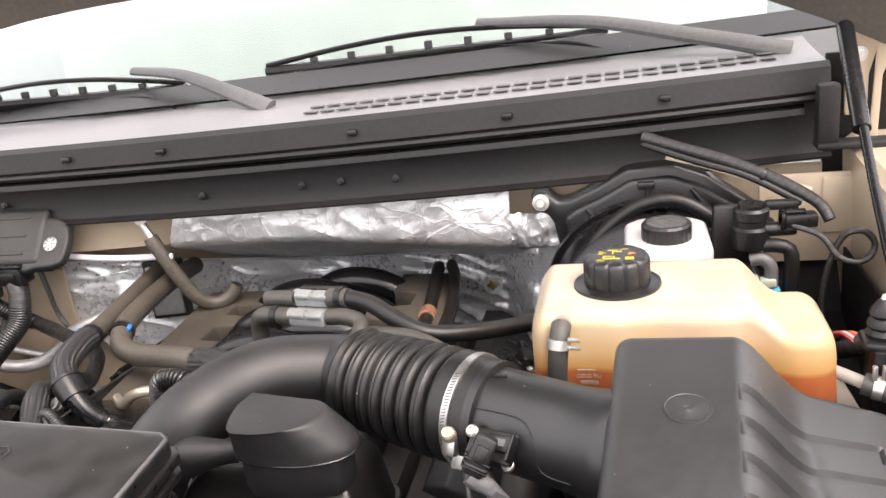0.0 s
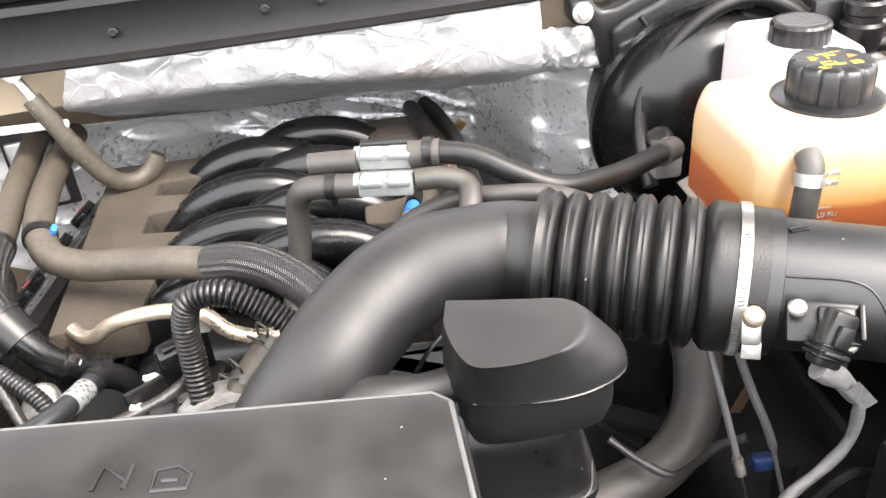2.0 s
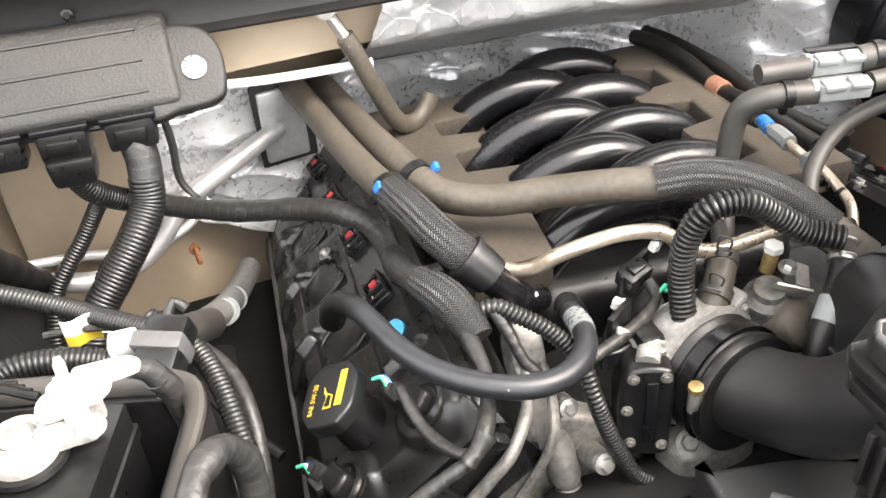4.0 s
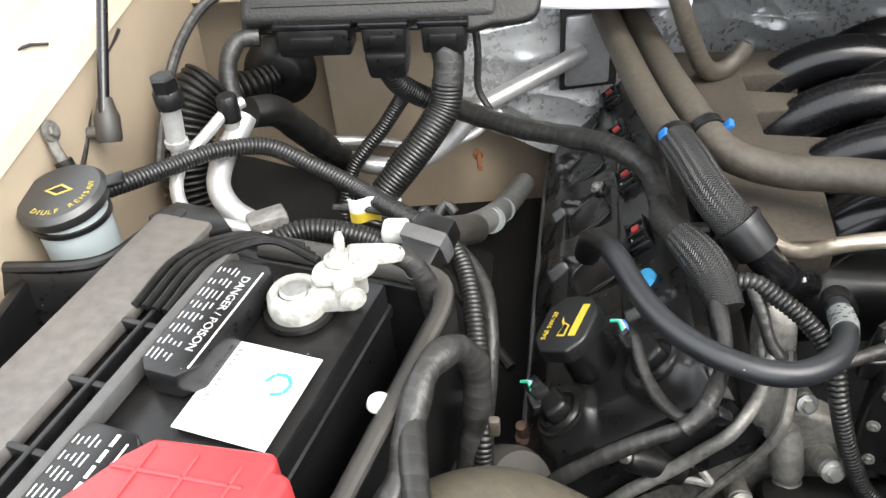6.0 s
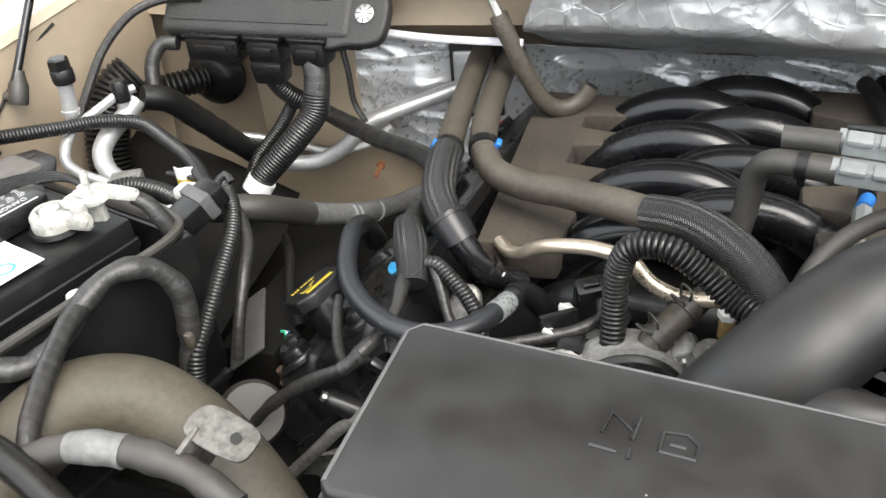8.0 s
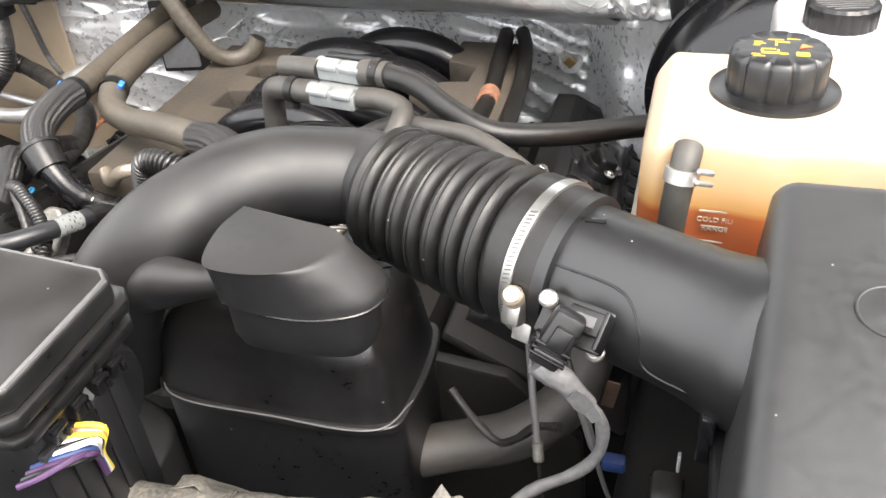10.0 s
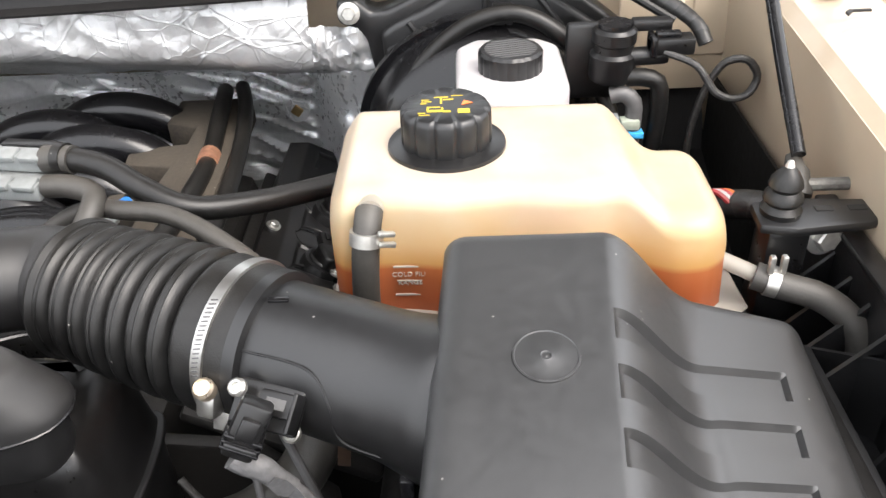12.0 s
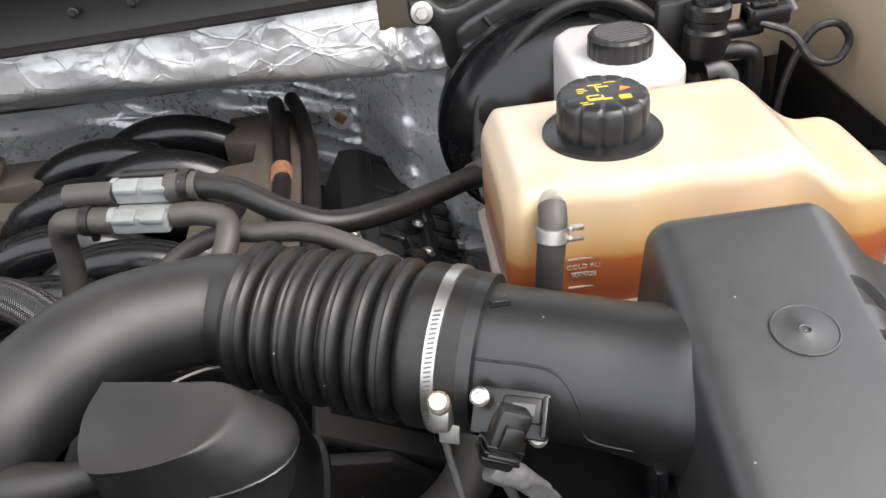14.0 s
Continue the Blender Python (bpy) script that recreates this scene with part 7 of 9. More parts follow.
hose("thin_rubber_hose", [(0.08, 0.43, 0.97), (0.10, 0.46, 1.0), (0.135, 0.475, 1.028), (0.175, 0.465, 1.05), (0.21, 0.445, 1.06), (0.25, 0.435, 1.06), (0.29, 0.415, 1.05), (0.33, 0.39, 1.03), (0.36, 0.36, 1.0)], 0.0078, rubber_dusty, "thin grey rubber hose behind the bellows", n=14)
for p, r in (((0.158, 0.48, 1.0895), 0.0125), ((0.075, 0.482, 1.068), 0.0122)):
    c = thing("hose_clip", p, "dark ring clip on a rubber hose", "clip")
    part("ring", lathe([(r - 0.0015, -0.004), (r, -0.004), (r, 0.004), (r - 0.0015, 0.004)], axis_frame(p, (1, -0.25, 0)), 20), rubber, c)
    part("ear", box((0.006, 0.006, 0.008), Vector(p) + Vector((0, 0, -r - 0.002)), 0.001), rubber, c)
hose("rear_hose", [(0.170, 0.905, 0.958), (0.176, 0.87, 0.962), (0.184, 0.80, 0.960), (0.188, 0.73, 0.95), (0.19, 0.65, 0.955), (0.185, 0.55, 0.96)], 0.0105, rubber, "black rubber hose beside the foam pad", n=14)
hose("rear_hose", [(0.190, 0.915, 0.958), (0.203, 0.87, 0.958), (0.217, 0.78, 0.954), (0.222, 0.68, 0.945), (0.226, 0.56, 0.95)], 0.0095, rubber, "black rubber hose beside the foam pad", n=14)
lone("orange_tag", tube([(0.187, 0.742, 0.951), (0.188, 0.72, 0.951)], 0.0122, 16), copper, "crumpled orange foil tag round a hose", "tag")
lone("blue_connector", tube([(0.146, 0.592, 0.979), (0.143, 0.582, 0.98), (0.141, 0.574, 0.98)], 0.0072, 14), blue, "small blue connector behind the intake tube", "connector")
clipf = thing("foil_fastener", (0.244, 0.97, 0.89), "brass push fastener on the foil insulation", "fastener")
part("washer", lathe([(0, 0), (0.018, 0), (0.018, 0.001), (0, 0.0015)], axis_frame((0.2445, 0.978, 0.894), (0, -1, 0.1)), 24), foil, clipf)
part("square_head", box((0.014, 0.005, 0.014), (0.2445, 0.974, 0.894), 0.0015, m=pose(0, 0, 0, 0, 40, 0)), brass, clipf)

strap = thing("ground_strap", (-0.24, 0.80, 0.95), "tan fabric ground strap with a ring terminal", "ground strap")
part("ring_terminal", lathe([(0.004, -0.0015), (0.011, -0.0015), (0.011, 0.0015), (0.004, 0.0015)], axis_frame((-0.262, 0.768, 1.109), (0, -1, 0.1)), 20), steel, strap)
part("crimp", tube([(-0.258, 0.766, 1.10), (-0.25, 0.764, 1.085), (-0.245, 0.762, 1.075)], 0.006, 10), steel, strap)
part("sleeve", tube([(-0.247, 0.76, 1.08), (-0.236, 0.76, 1.055), (-0.22, 0.765, 1.015), (-0.20, 0.775, 0.972), (-0.187, 0.785, 0.957), (-0.170, 0.797, 0.953), (-0.155, 0.807, 0.962), (-0.146, 0.812, 0.976)], 0.0112, 14, flat=0.75, wobble=0.06), hose_tan, strap)
# Black disc paints the shade inside the sleeve.
part("open_end", lathe([(0, 0), (0.0088, 0), (0.0088, 0.0006), (0, 0.0006)], axis_frame((-0.1457, 0.8122, 0.9766), (0.45, 0.25, 0.85)), 16), chassis, strap, "dark disc standing in for the shaded hollow sleeve end")
lrh = thing("lower_radiator_hose", (0.3, 0.31, 0.85), "dusty grey coolant hose under the intake tube", "hose")
part("hose", tube([(0.20, 0.28, 0.84), (0.26, 0.30, 0.85), (0.31, 0.31, 0.865), (0.345, 0.335, 0.885), (0.36, 0.37, 0.92), (0.36, 0.42, 0.96)], 0.0205, 20), rubber_dusty, lrh)
part("cuff", tube([(0.358, 0.40, 0.945), (0.36, 0.41, 0.953), (0.36, 0.42, 0.96)], 0.0238, 20), rubber, lrh)
ql = thing("fuel_quick_line", (0.14, 0.5, 0.97), "champagne fuel line with pale connectors behind the intake tube", "pipe")
part("line", tube([(0.148, 0.61, 0.972), (0.143, 0.585, 0.979), (0.138, 0.55, 0.982), (0.134, 0.515, 0.981), (0.137, 0.49, 0.978), (0.135, 0.465, 0.974), (0.132, 0.44, 0.968), (0.122, 0.42, 0.955)], 0.0048, 12), fuel_pipe, ql)
part("black_socket", tube([(0.152, 0.64, 0.968), (0.149, 0.618, 0.972), (0.146, 0.598, 0.977)], 0.0085, 14), plastic, ql)
part("pale_joint", tube([(0.140, 0.565, 0.981), (0.138, 0.55, 0.982), (0.136, 0.536, 0.982)], 0.0085, 8), connector_grey, ql)
part("square_block", box((0.016, 0.020, 0.016), (0.136, 0.50, 0.979), 0.003, m=pose(0, 0, 0, 0, 0, 10)), connector_grey, ql)
for k in range(3):
    y = 0.555 + 0.055 * k
    part("tie", lathe([(0.0049, -0.002), (0.006, -0.002), (0.006, 0.002), (0.0049, 0.002)], axis_frame((0.134 + 0.0, 0.455 + 0.012 * k, 0.971), (0, 1, 0.2)), 12), plastic, ql)

# taped branches that hang from the braided sleeve over the valve cover
vb = thing("valve_cover_wiring", (-0.24, 0.40, 0.88), "taped black wiring branches hanging over the valve cover", "wiring")
part("branch", tube([(-0.242, 0.410, 0.965), (-0.2418, 0.3964, 0.960), (-0.2403, 0.383, 0.9546), (-0.2409, 0.3695, 0.949), (-0.2442, 0.3574, 0.9445), (-0.2489, 0.3462, 0.9408), (-0.2542, 0.3358, 0.9377), (-0.2601, 0.3272, 0.933), (-0.2668, 0.322, 0.926)], 0.0066, 12, wobble=0.3), tape, vb)
part("branch", tube([(-0.262, 0.325, 0.929), (-0.272, 0.323, 0.920), (-0.288, 0.323, 0.911), (-0.309, 0.324, 0.896), (-0.333, 0.324, 0.878), (-0.358, 0.325, 0.854), (-0.378, 0.328, 0.830), (-0.40, 0.335, 0.80)], 0.0060, 12, wobble=0.18), tape, vb)
part("loop", tube([(-0.302, 0.390, 0.943), (-0.3009, 0.3812, 0.9387), (-0.2977, 0.3690, 0.9311), (-0.2936, 0.3582, 0.9263), (-0.2884, 0.348, 0.9228), (-0.2821, 0.338, 0.9217), (-0.275, 0.3304, 0.9221), (-0.2663, 0.3271, 0.9241)], 0.0050, 12, wobble=0.25), tape, vb)
part("tape_knot", tube([(-0.256, 0.331, 0.935), (-0.264, 0.325, 0.928), (-0.273, 0.322, 0.921)], 0.0088, 12, wobble=0.35), tape, vb)
part("clip_foot", box((0.016, 0.010, 0.012), (0, 0, 0), 0.003, m=pose(-0.246, 0.334, 0.920, 20, 40, 10)), plastic, vb)
part("clip_stem", tube([(-0.257, 0.329, 0.932), (-0.250, 0.332, 0.925), (-0.243, 0.337, 0.914)], 0.0035, 8), plastic, vb)
part("branch", tube([(-0.222, 0.424, 0.970), (-0.2162, 0.4154, 0.9698), (-0.2114, 0.4106, 0.9601), (-0.2071, 0.4057, 0.950), (-0.2035, 0.4008, 0.939), (-0.1988, 0.3964, 0.9278), (-0.1897, 0.3917, 0.9171)], 0.0052, 12, wobble=0.2), tape, vb)

# ---- small fittings round the throttle ----
def spring_clamp(at, way, r, mat=rubber_dusty):
    """A spring band with two squeeze ears of bent wire."""
    c = thing("spring_clamp", at, "dark spring hose clamp with two wire ears", "clamp")
    m = axis_frame(at, way)
    part("band", lathe([(r, -0.005), (r + 0.0014, -0.005), (r + 0.0014, 0.005), (r, 0.005)], m, 24), mat, c)
    for s in (-1, 1):
        part("ear", tube([m @ Vector((-0.005, r + 0.001, 0.003 * s)), m @ Vector((-0.006, r + 0.010, 0.006 * s)), m @ Vector((0.004, r + 0.013, 0.007 * s)), m @ Vector((0.005, r + 0.001, 0.003 * s))], 0.0011, 6, 0.003), mat, c)
    return c


cuff = thing("coolant_elbow_cuff", (-0.01, 0.42, 0.93), "tan rubber elbow under two spring clamps", "hose")
part("elbow", tube([(0.006, 0.442, 0.95), (-0.006, 0.425, 0.943), (-0.018, 0.412, 0.934), (-0.03, 0.402, 0.918)], 0.0128, 18), hose_tan, cuff)
spring_clamp((0.0, 0.434, 0.946), (0.55, 0.75, 0.3), 0.0132)
spring_clamp((-0.019, 0.411, 0.933), (0.6, 0.55, 0.5), 0.0132)

sol = thing("vapour_solenoid", (0.03, 0.40, 0.90), "silver solenoid with a tan drum beside the throttle", "solenoid")
ms2 = axis_frame((0.028, 0.402, 0.915), (-0.2, -0.25, 1))
part("body", lathe([(0, -0.03), (0.021, -0.03), (0.022, 0.004), (0.020, 0.012), (0.014, 0.017), (0.013, 0.024), (0, 0.025)], ms2, 28), dark_alu, sol)
part("drum", lathe([(0, -0.025), (0.023, -0.025), (0.024, 0.0), (0.021, 0.008), (0.012, 0.012), (0, 0.013)], axis_frame((0.040, 0.376, 0.908), (0.25, -0.7, 0.6)), 32), hose_tan, sol)
part("bracket", box((0.030, 0.003, 0.024), (0, 0, 0), 0.001, m=pose(0.036, 0.386, 0.938, 35, 10, -30)), steel, sol)
part("bracket_foot", box((0.012, 0.026, 0.003), (0, 0, 0), 0.001, m=pose(0.052, 0.394, 0.944, 10, 20, -30)), steel, sol)
bolt((0.046, 0.404, 0.947), (0, -0.2, 1), 0.006, steel, sol)
up = thing("sensor_fitting", (0.034, 0.42, 0.94), "threaded copper-coloured sensor fitting with a white collar", "sensor")
part("thread", lathe([(0, 0)] + [(0.0068 - 0.0007 * (i % 2), 0.0025 * i) for i in range(10)] + [(0, 0.0225)], axis_frame((0.034, 0.416, 0.94), (0, -0.1, 1)), 16), brass, up)
part("collar", lathe([(0, 0), (0.0085, 0), (0.0085, 0.006), (0, 0.006)], axis_frame((0.034, 0.414, 0.962), (0, -0.1, 1)), 6), white_plastic, up)
bl = thing("branch_hose", (0.06, 0.36, 0.94), "black hose with a white band beside the intake tube", "hose")
part("hose", tube([(0.085, 0.40, 0.985), (0.078, 0.382, 0.972), (0.066, 0.366, 0.958), (0.05, 0.352, 0.944), (0.036, 0.342, 0.928), (0.025, 0.33, 0.90)], 0.0115, 16), rubber, bl)
part("white_band", tube([(0.0525, 0.3545, 0.9465), (0.046, 0.3495, 0.940), (0.040, 0.3450, 0.933)], 0.0122, 16), connector_grey, bl, "pale printed band")
spring_clamp((0.074, 0.376, 0.967), (0.55, 0.6, 0.45), 0.0118, steel)

# wiring clips, connectors and a bracket left of the throttle
wb = thing("wiring_bracket", (-0.09, 0.43, 0.9), "black plastic wiring bracket with pale clips", "bracket")
part("plate", pillow([(-0.13, 0.40), (-0.11, 0.395), (-0.06, 0.42), (-0.045, 0.455), (-0.05, 0.47), (-0.075, 0.465), (-0.11, 0.43)], 0.895, 0.914, 0.003), plastic, wb)
part("upright", box((0.05, 0.006, 0.05), (0, 0, 0), 0.002, m=pose(-0.075, 0.452, 0.93, 0, 0, 35)), plastic, wb)
part("upright", box((0.036, 0.006, 0.04), (0, 0, 0), 0.002, m=pose(-0.105, 0.418, 0.918, 0, 0, 35)), plastic, wb)
for i, p in enumerate(((-0.053, 0.457, 0.962), (-0.101, 0.431, 0.932), (-0.110, 0.405, 0.922))):
    clip = thing("white_tree_clip", p, "small off-white plastic clip on the wiring bracket", "clip", "wiring clips")
    part("head", box((0.011, 0.008, 0.010), p, 0.002, m=pose(0, 0, 0, 10, 20, 30 + 20 * i)), white_plastic, clip)
    part("fin", box((0.014, 0.004, 0.005), Vector(p) + Vector((0.001, -0.004, 0.005)), 0.001, m=pose(0, 0, 0, 0, 25, 40 - 20 * i)), white_plastic, clip)
tc = thing("throttle_connector", (-0.08, 0.44, 0.94), "black wiring connector with a taped tail", "connector")
part("shell", box((0.028, 0.020, 0.020), (0, 0, 0), 0.004, m=pose(-0.080, 0.443, 0.948, 15, -10, 20)), plastic, tc)
part("latch", box((0.014, 0.010, 0.005), (0, 0, 0), 0.001, m=pose(-0.081, 0.439, 0.959, 15, -10, 20)), plastic_gloss, tc)
part("tail", tube([(-0.070, 0.436, 0.944), (-0.068, 0.424, 0.936), (-0.082, 0.413, 0.929), (-0.105, 0.403, 0.924), (-0.135, 0.394, 0.918), (-0.17, 0.385, 0.913)], 0.0055, 12, wobble=0.15), tape, tc)
for p in ((-0.062, 0.425, 0.941), (-0.058, 0.408, 0.924)):
    g = thing("green_lock_tab", p, "small green plastic lock tab", "clip", "lock tabs")
    part("bar", box((0.011, 0.003, 0.003), p, 0.0007, m=pose(0, 0, 0, 0, -20, 25)), green, g)
    part("tooth", box((0.003, 0.004, 0.005), Vector(p) + Vector((0.003, 0.0, -0.002)), 0.0007), green, g)

# taped harness and bracket along the front edge
fh = thing("front_harness", (0.22, 0.12, 0.99), "peeling taped wiring harness along the front edge", "harness")
part("loom", tube([(0.04, 0.105, 0.972), (0.08, 0.108, 0.985), (0.13, 0.106, 0.99), (0.175, 0.108, 0.992), (0.21, 0.112, 0.994), (0.25, 0.118, 0.992), (0.29, 0.126, 0.990), (0.325, 0.13, 0.985), (0.38, 0.13, 0.965), (0.44, 0.12, 0.94)], 0.0105, 16, wobble=0.25), peel_tape, fh)
part("loose_tape", thick(sheet([[(0.16 + 0.012 * i, 0.108 + 0.010 * j + 0.003 * math.sin(i * 1.7), 1.003 - 0.004 * j * j + 0.004 * math.sin(i * 2.3 + j)) for i in range(4)] for j in range(3)]), 0.0008), peel_tape, fh, "torn flap of tape")
part("loose_tape", thick(sheet([[(0.300 + 0.006 * i + 0.003 * j, 0.130 + 0.007 * j - 0.002 * i, 0.996 + 0.003 * j + 0.004 * math.sin(i * 2.4 + j)) for i in range(4)] for j in range(3)]), 0.0008), peel_tape, fh, "torn flap of tape")
fl = thing("front_harness", (-0.38, 0.14, 0.99), "taped silver-grey harness below the radiator hose", "harness")
part("loom", tube([(-0.43, 0.12, 0.975), (-0.40, 0.135, 0.985), (-0.372, 0.142, 0.99), (-0.34, 0.147, 0.988), (-0.30, 0.148, 0.98), (-0.26, 0.14, 0.965)], 0.011, 14, wobble=0.22), rubber_dusty, fl)
part("silver_tape", tube([(-0.385, 0.139, 0.989), (-0.365, 0.143, 0.990), (-0.345, 0.146, 0.988)], 0.0122, 14, wobble=0.2), hose_foil, fl, "crumpled silver tape")
fb = thing("front_bracket", (-0.28, 0.175, 0.98), "small zinc steel bracket with a round hole", "bracket")
part("plate", pillow([(-0.024, -0.012), (0.018, -0.013), (0.026, 0.0), (0.020, 0.013), (-0.02, 0.012)], 0, 0.003, 0.001, pose(-0.282, 0.172, 0.995, 20, 12, -10), 32), dark_alu, fb)
# Black disc in place of a shaded hole.
part("hole", lathe([(0, 0), (0.004, 0), (0.004, 0.0006), (0, 0.0006)], pose(-0.282, 0.172, 0.997, 20, 12, -10) @ pose(0.012, 0, 0.003), 14), chassis, fb)
part("leg", box((0.004, 0.022, 0.05), (0, 0, 0), 0.001, m=pose(-0.305, 0.168, 0.975, 20, 12, -10)), dark_alu, fb)

# dark clutter under the air tube and beside the coolant tank
uc = thing("under_tube_wiring", (0.36, 0.22, 0.92), "black wires and a blue lock below the air flow sensor", "wiring")
part("wire", tube([(0.262, 0.30, 0.915), (0.285, 0.285, 0.900), (0.305, 0.275, 0.893), (0.320, 0.272, 0.905), (0.335, 0.268, 0.925), (0.352, 0.262, 0.935)], 0.0032, 10, wobble=0.3), tape, uc)
part("tan_strip", box((0.010, 0.002, 0.036), (0, 0, 0), 0.0006, m=pose(0.380, 0.325, 0.910, 14, 8, 0)), rust, uc, "brown strip of tape")
part("upright_duct", box((0.020, 0.026, 0.16), (0.425, 0.20, 0.89), 0.005), rubber, uc)
part("blue_lock", box((0.018, 0.012, 0.012), (0.388, 0.296, 0.868), 0.003), navy, uc)
part("white_tab", box((0.002, 0.005, 0.014), (0.430, 0.21, 0.98), 0.0008), connector_grey, uc)
part("metal_tab", tube([(0.425, 0.17, 0.965), (0.418, 0.165, 0.978), (0.41, 0.16, 0.972), (0.408, 0.158, 0.95)], 0.006, 8, flat=0.3), dark_alu, uc)
dp = thing("sheathed_cable", (0.34, 0.26, 0.95), "thin grey sheathed cable with a crimped end under the air tube", "cable")
for a, b, c in (((0.325, 0.285, 1.01), (0.333, 0.262, 0.965), (0.340, 0.245, 0.925)),):
    cable = part("sheath", tube([a, b, c], 0.0026, 10), grey_dark, dp)
    a, b, c = Vector(a), Vector(b), Vector(c)
    d = (c - b).normalized()
    part("crimp", lathe([(0, 0), (0.0038, 0), (0.0042, 0.004), (0.0036, 0.006), (0.0042, 0.008), (0.0038, 0.014), (0, 0.015)], axis_frame(c - d * 0.008, d), 10), dark_alu, cable)
    part("core", tube([c, c + d * 0.03, c + d * 0.06 + Vector((0.01, 0, -0.02))], 0.0014, 6), rubber, cable)
# Made-up black bulk that fills the dark void beside the engine.
gb = thing("gear_housing", (0.48, 0.42, 0.46), "added black filler for the deep shade low beside the engine", "housing")
part("case", pillow([(0.40, 0.27), (0.52, 0.25), (0.60, 0.30), (0.62, 0.50), (0.60, 0.68), (0.48, 0.72), (0.41, 0.60), (0.39, 0.42)], 0.47, 0.79, 0.03), shade_black, gb)
part("knob_post", tube([(0.43, 0.325, 0.78), (0.427, 0.322, 0.80), (0.425, 0.319, 0.84)], 0.010, 12), shade_black, gb)
part("web", box((0.012, 0.20, 0.05), (0.50, 0.45, 0.80), 0.004), shade_black, gb)
part("web", box((0.14, 0.010, 0.05), (0.50, 0.52, 0.80), 0.004), shade_black, gb)
part("line", tube([(0.44, 0.30, 0.80), (0.47, 0.30, 0.83), (0.51, 0.31, 0.81), (0.55, 0.34, 0.80)], 0.006, 10), rubber, gb)
lone("capped_cable", tube([(0.345, 0.283, 1.005), (0.358, 0.275, 0.967), (0.371, 0.266, 0.932), (0.385, 0.262, 0.88), (0.41, 0.27, 0.80)], lambda s: 0.0034 if s < 0.42 else 0.0018, 10), grey_dark, "grey sheathed cable with a bare dark end under the air tube", "cable")

# ---- battery and its tray ----
MB = pose(-0.478, 0.355, 1.03, 0, 0, -15)      # local x across, y along, z up from the battery's rear right top corner


def bt(x, y, z=0.0, rx=0, ry=0, rz=0):
    return MB @ pose(x, y, z, rx, ry, rz)


bat = thing("car_battery", bt(-0.09, -0.15, -0.19).translation, "black car battery with danger plates and a white label", "battery")
part("case", box((0.18, 0.30, 0.185), (0, 0, 0), 0.004, 2, m=bt(-0.09, -0.15, -0.0945)), plastic, bat)
part("lid_edge", box((0.183, 0.303, 0.012), (0, 0, 0), 0.002, 1, m=bt(-0.09, -0.15, -0.028)), plastic, bat)
for i, y0 in enumerate((-0.134, -0.279)):
    o = [(-0.104, y0 + 0.010), (-0.096, y0), (-0.074, y0), (-0.064, y0 + 0.012), (-0.064, y0 + 0.098), (-0.070, y0 + 0.105), (-0.098, y0 + 0.105), (-0.104, y0 + 0.098)]
    pl = part("vent_plate", prism(o, 0.002, 0.022, 0.0025, 2, m=MB), plastic, bat, "black vent plate with white danger print")
    rng = random.Random(5 + i)
    if i == 0:
        words("DANGER / POISON", 0.0082, bt(-0.078, y0 + 0.055, 0.0222, 0, 0, -90), faded_print, pl, 0.0002)
    for k in range(40):
        x = -0.1005 + 0.0036 * (k % 5) + 0.0004 * rng.random()
        y = y0 + 0.012 + 0.0112 * (k // 5) + 0.002 * rng.random()
        part("print_bar", box((0.0009, 0.003 + 0.006 * rng.random(), 0.0004), (0, 0, 0), 0, m=bt(x, y, 0.0222)), faded_print, pl, smooth=False)
    part("print_rule", box((0.0012, 0.088, 0.0004), (0, 0, 0), 0, m=bt(-0.0695, y0 + 0.052, 0.0222)), white_print, pl, smooth=False)
    if i == 1:
        for k in range(9):
            part("print_bar", box((0.0022, 0.008, 0.0004), (0, 0, 0), 0, m=bt(-0.078, y0 + 0.012 + 0.0105 * k, 0.0222)), white_print, pl, smooth=False)
lab = part("label", box((0.062, 0.072, 0.0006), (0, 0, 0), 0, m=bt(-0.038, -0.118, 0.0026)), label_white, bat, "white paper label with a bar print and blue marks", smooth=False)
for k in range(15):
    part("bar", box((0.003, 0.0010 + 0.0008 * (k % 3), 0.0003), (0, 0, 0), 0, m=bt(-0.061, -0.148 + 0.0042 * k, 0.0031)), grey_print, lab, smooth=False)
for a in range(5):
    an = radians(-70 + 56 * a)
    part("blue_mark", box((0.0075, 0.0026, 0.0003), (0, 0, 0), 0, m=bt(-0.024 + 0.0075 * math.cos(an), -0.108 + 0.0075 * math.sin(an), 0.0031, 0, 0, math.degrees(an) + 90)), cyan, lab, smooth=False)
part("blue_mark", box((0.005, 0.026, 0.0003), (0, 0, 0), 0, m=bt(-0.012, -0.138, 0.0031)), pale_cyan, lab, smooth=False)
part("blue_mark", box((0.006, 0.004, 0.0003), (0, 0, 0), 0, m=bt(-0.015, -0.088, 0.0031)), pale_cyan, lab, smooth=False)

neg = thing("battery_terminal_clamp", bt(-0.04, -0.04, 0.0).translation, "white oxidised negative battery terminal clamp", "terminal clamp")
part("post_ring", lathe([(0.0085, 0), (0.019, 0), (0.0195, 0.004), (0.0185, 0.013), (0.016, 0.016), (0.0115, 0.0165), (0.0105, 0.012)], bt(-0.043, -0.045, 0.004), 32), white_lead, neg)
part("post", lathe([(0, 0), (0.0105, 0), (0.0098, 0.0155), (0.008, 0.017), (0, 0.017)], bt(-0.043, -0.045, 0.004), 24), steel, neg)
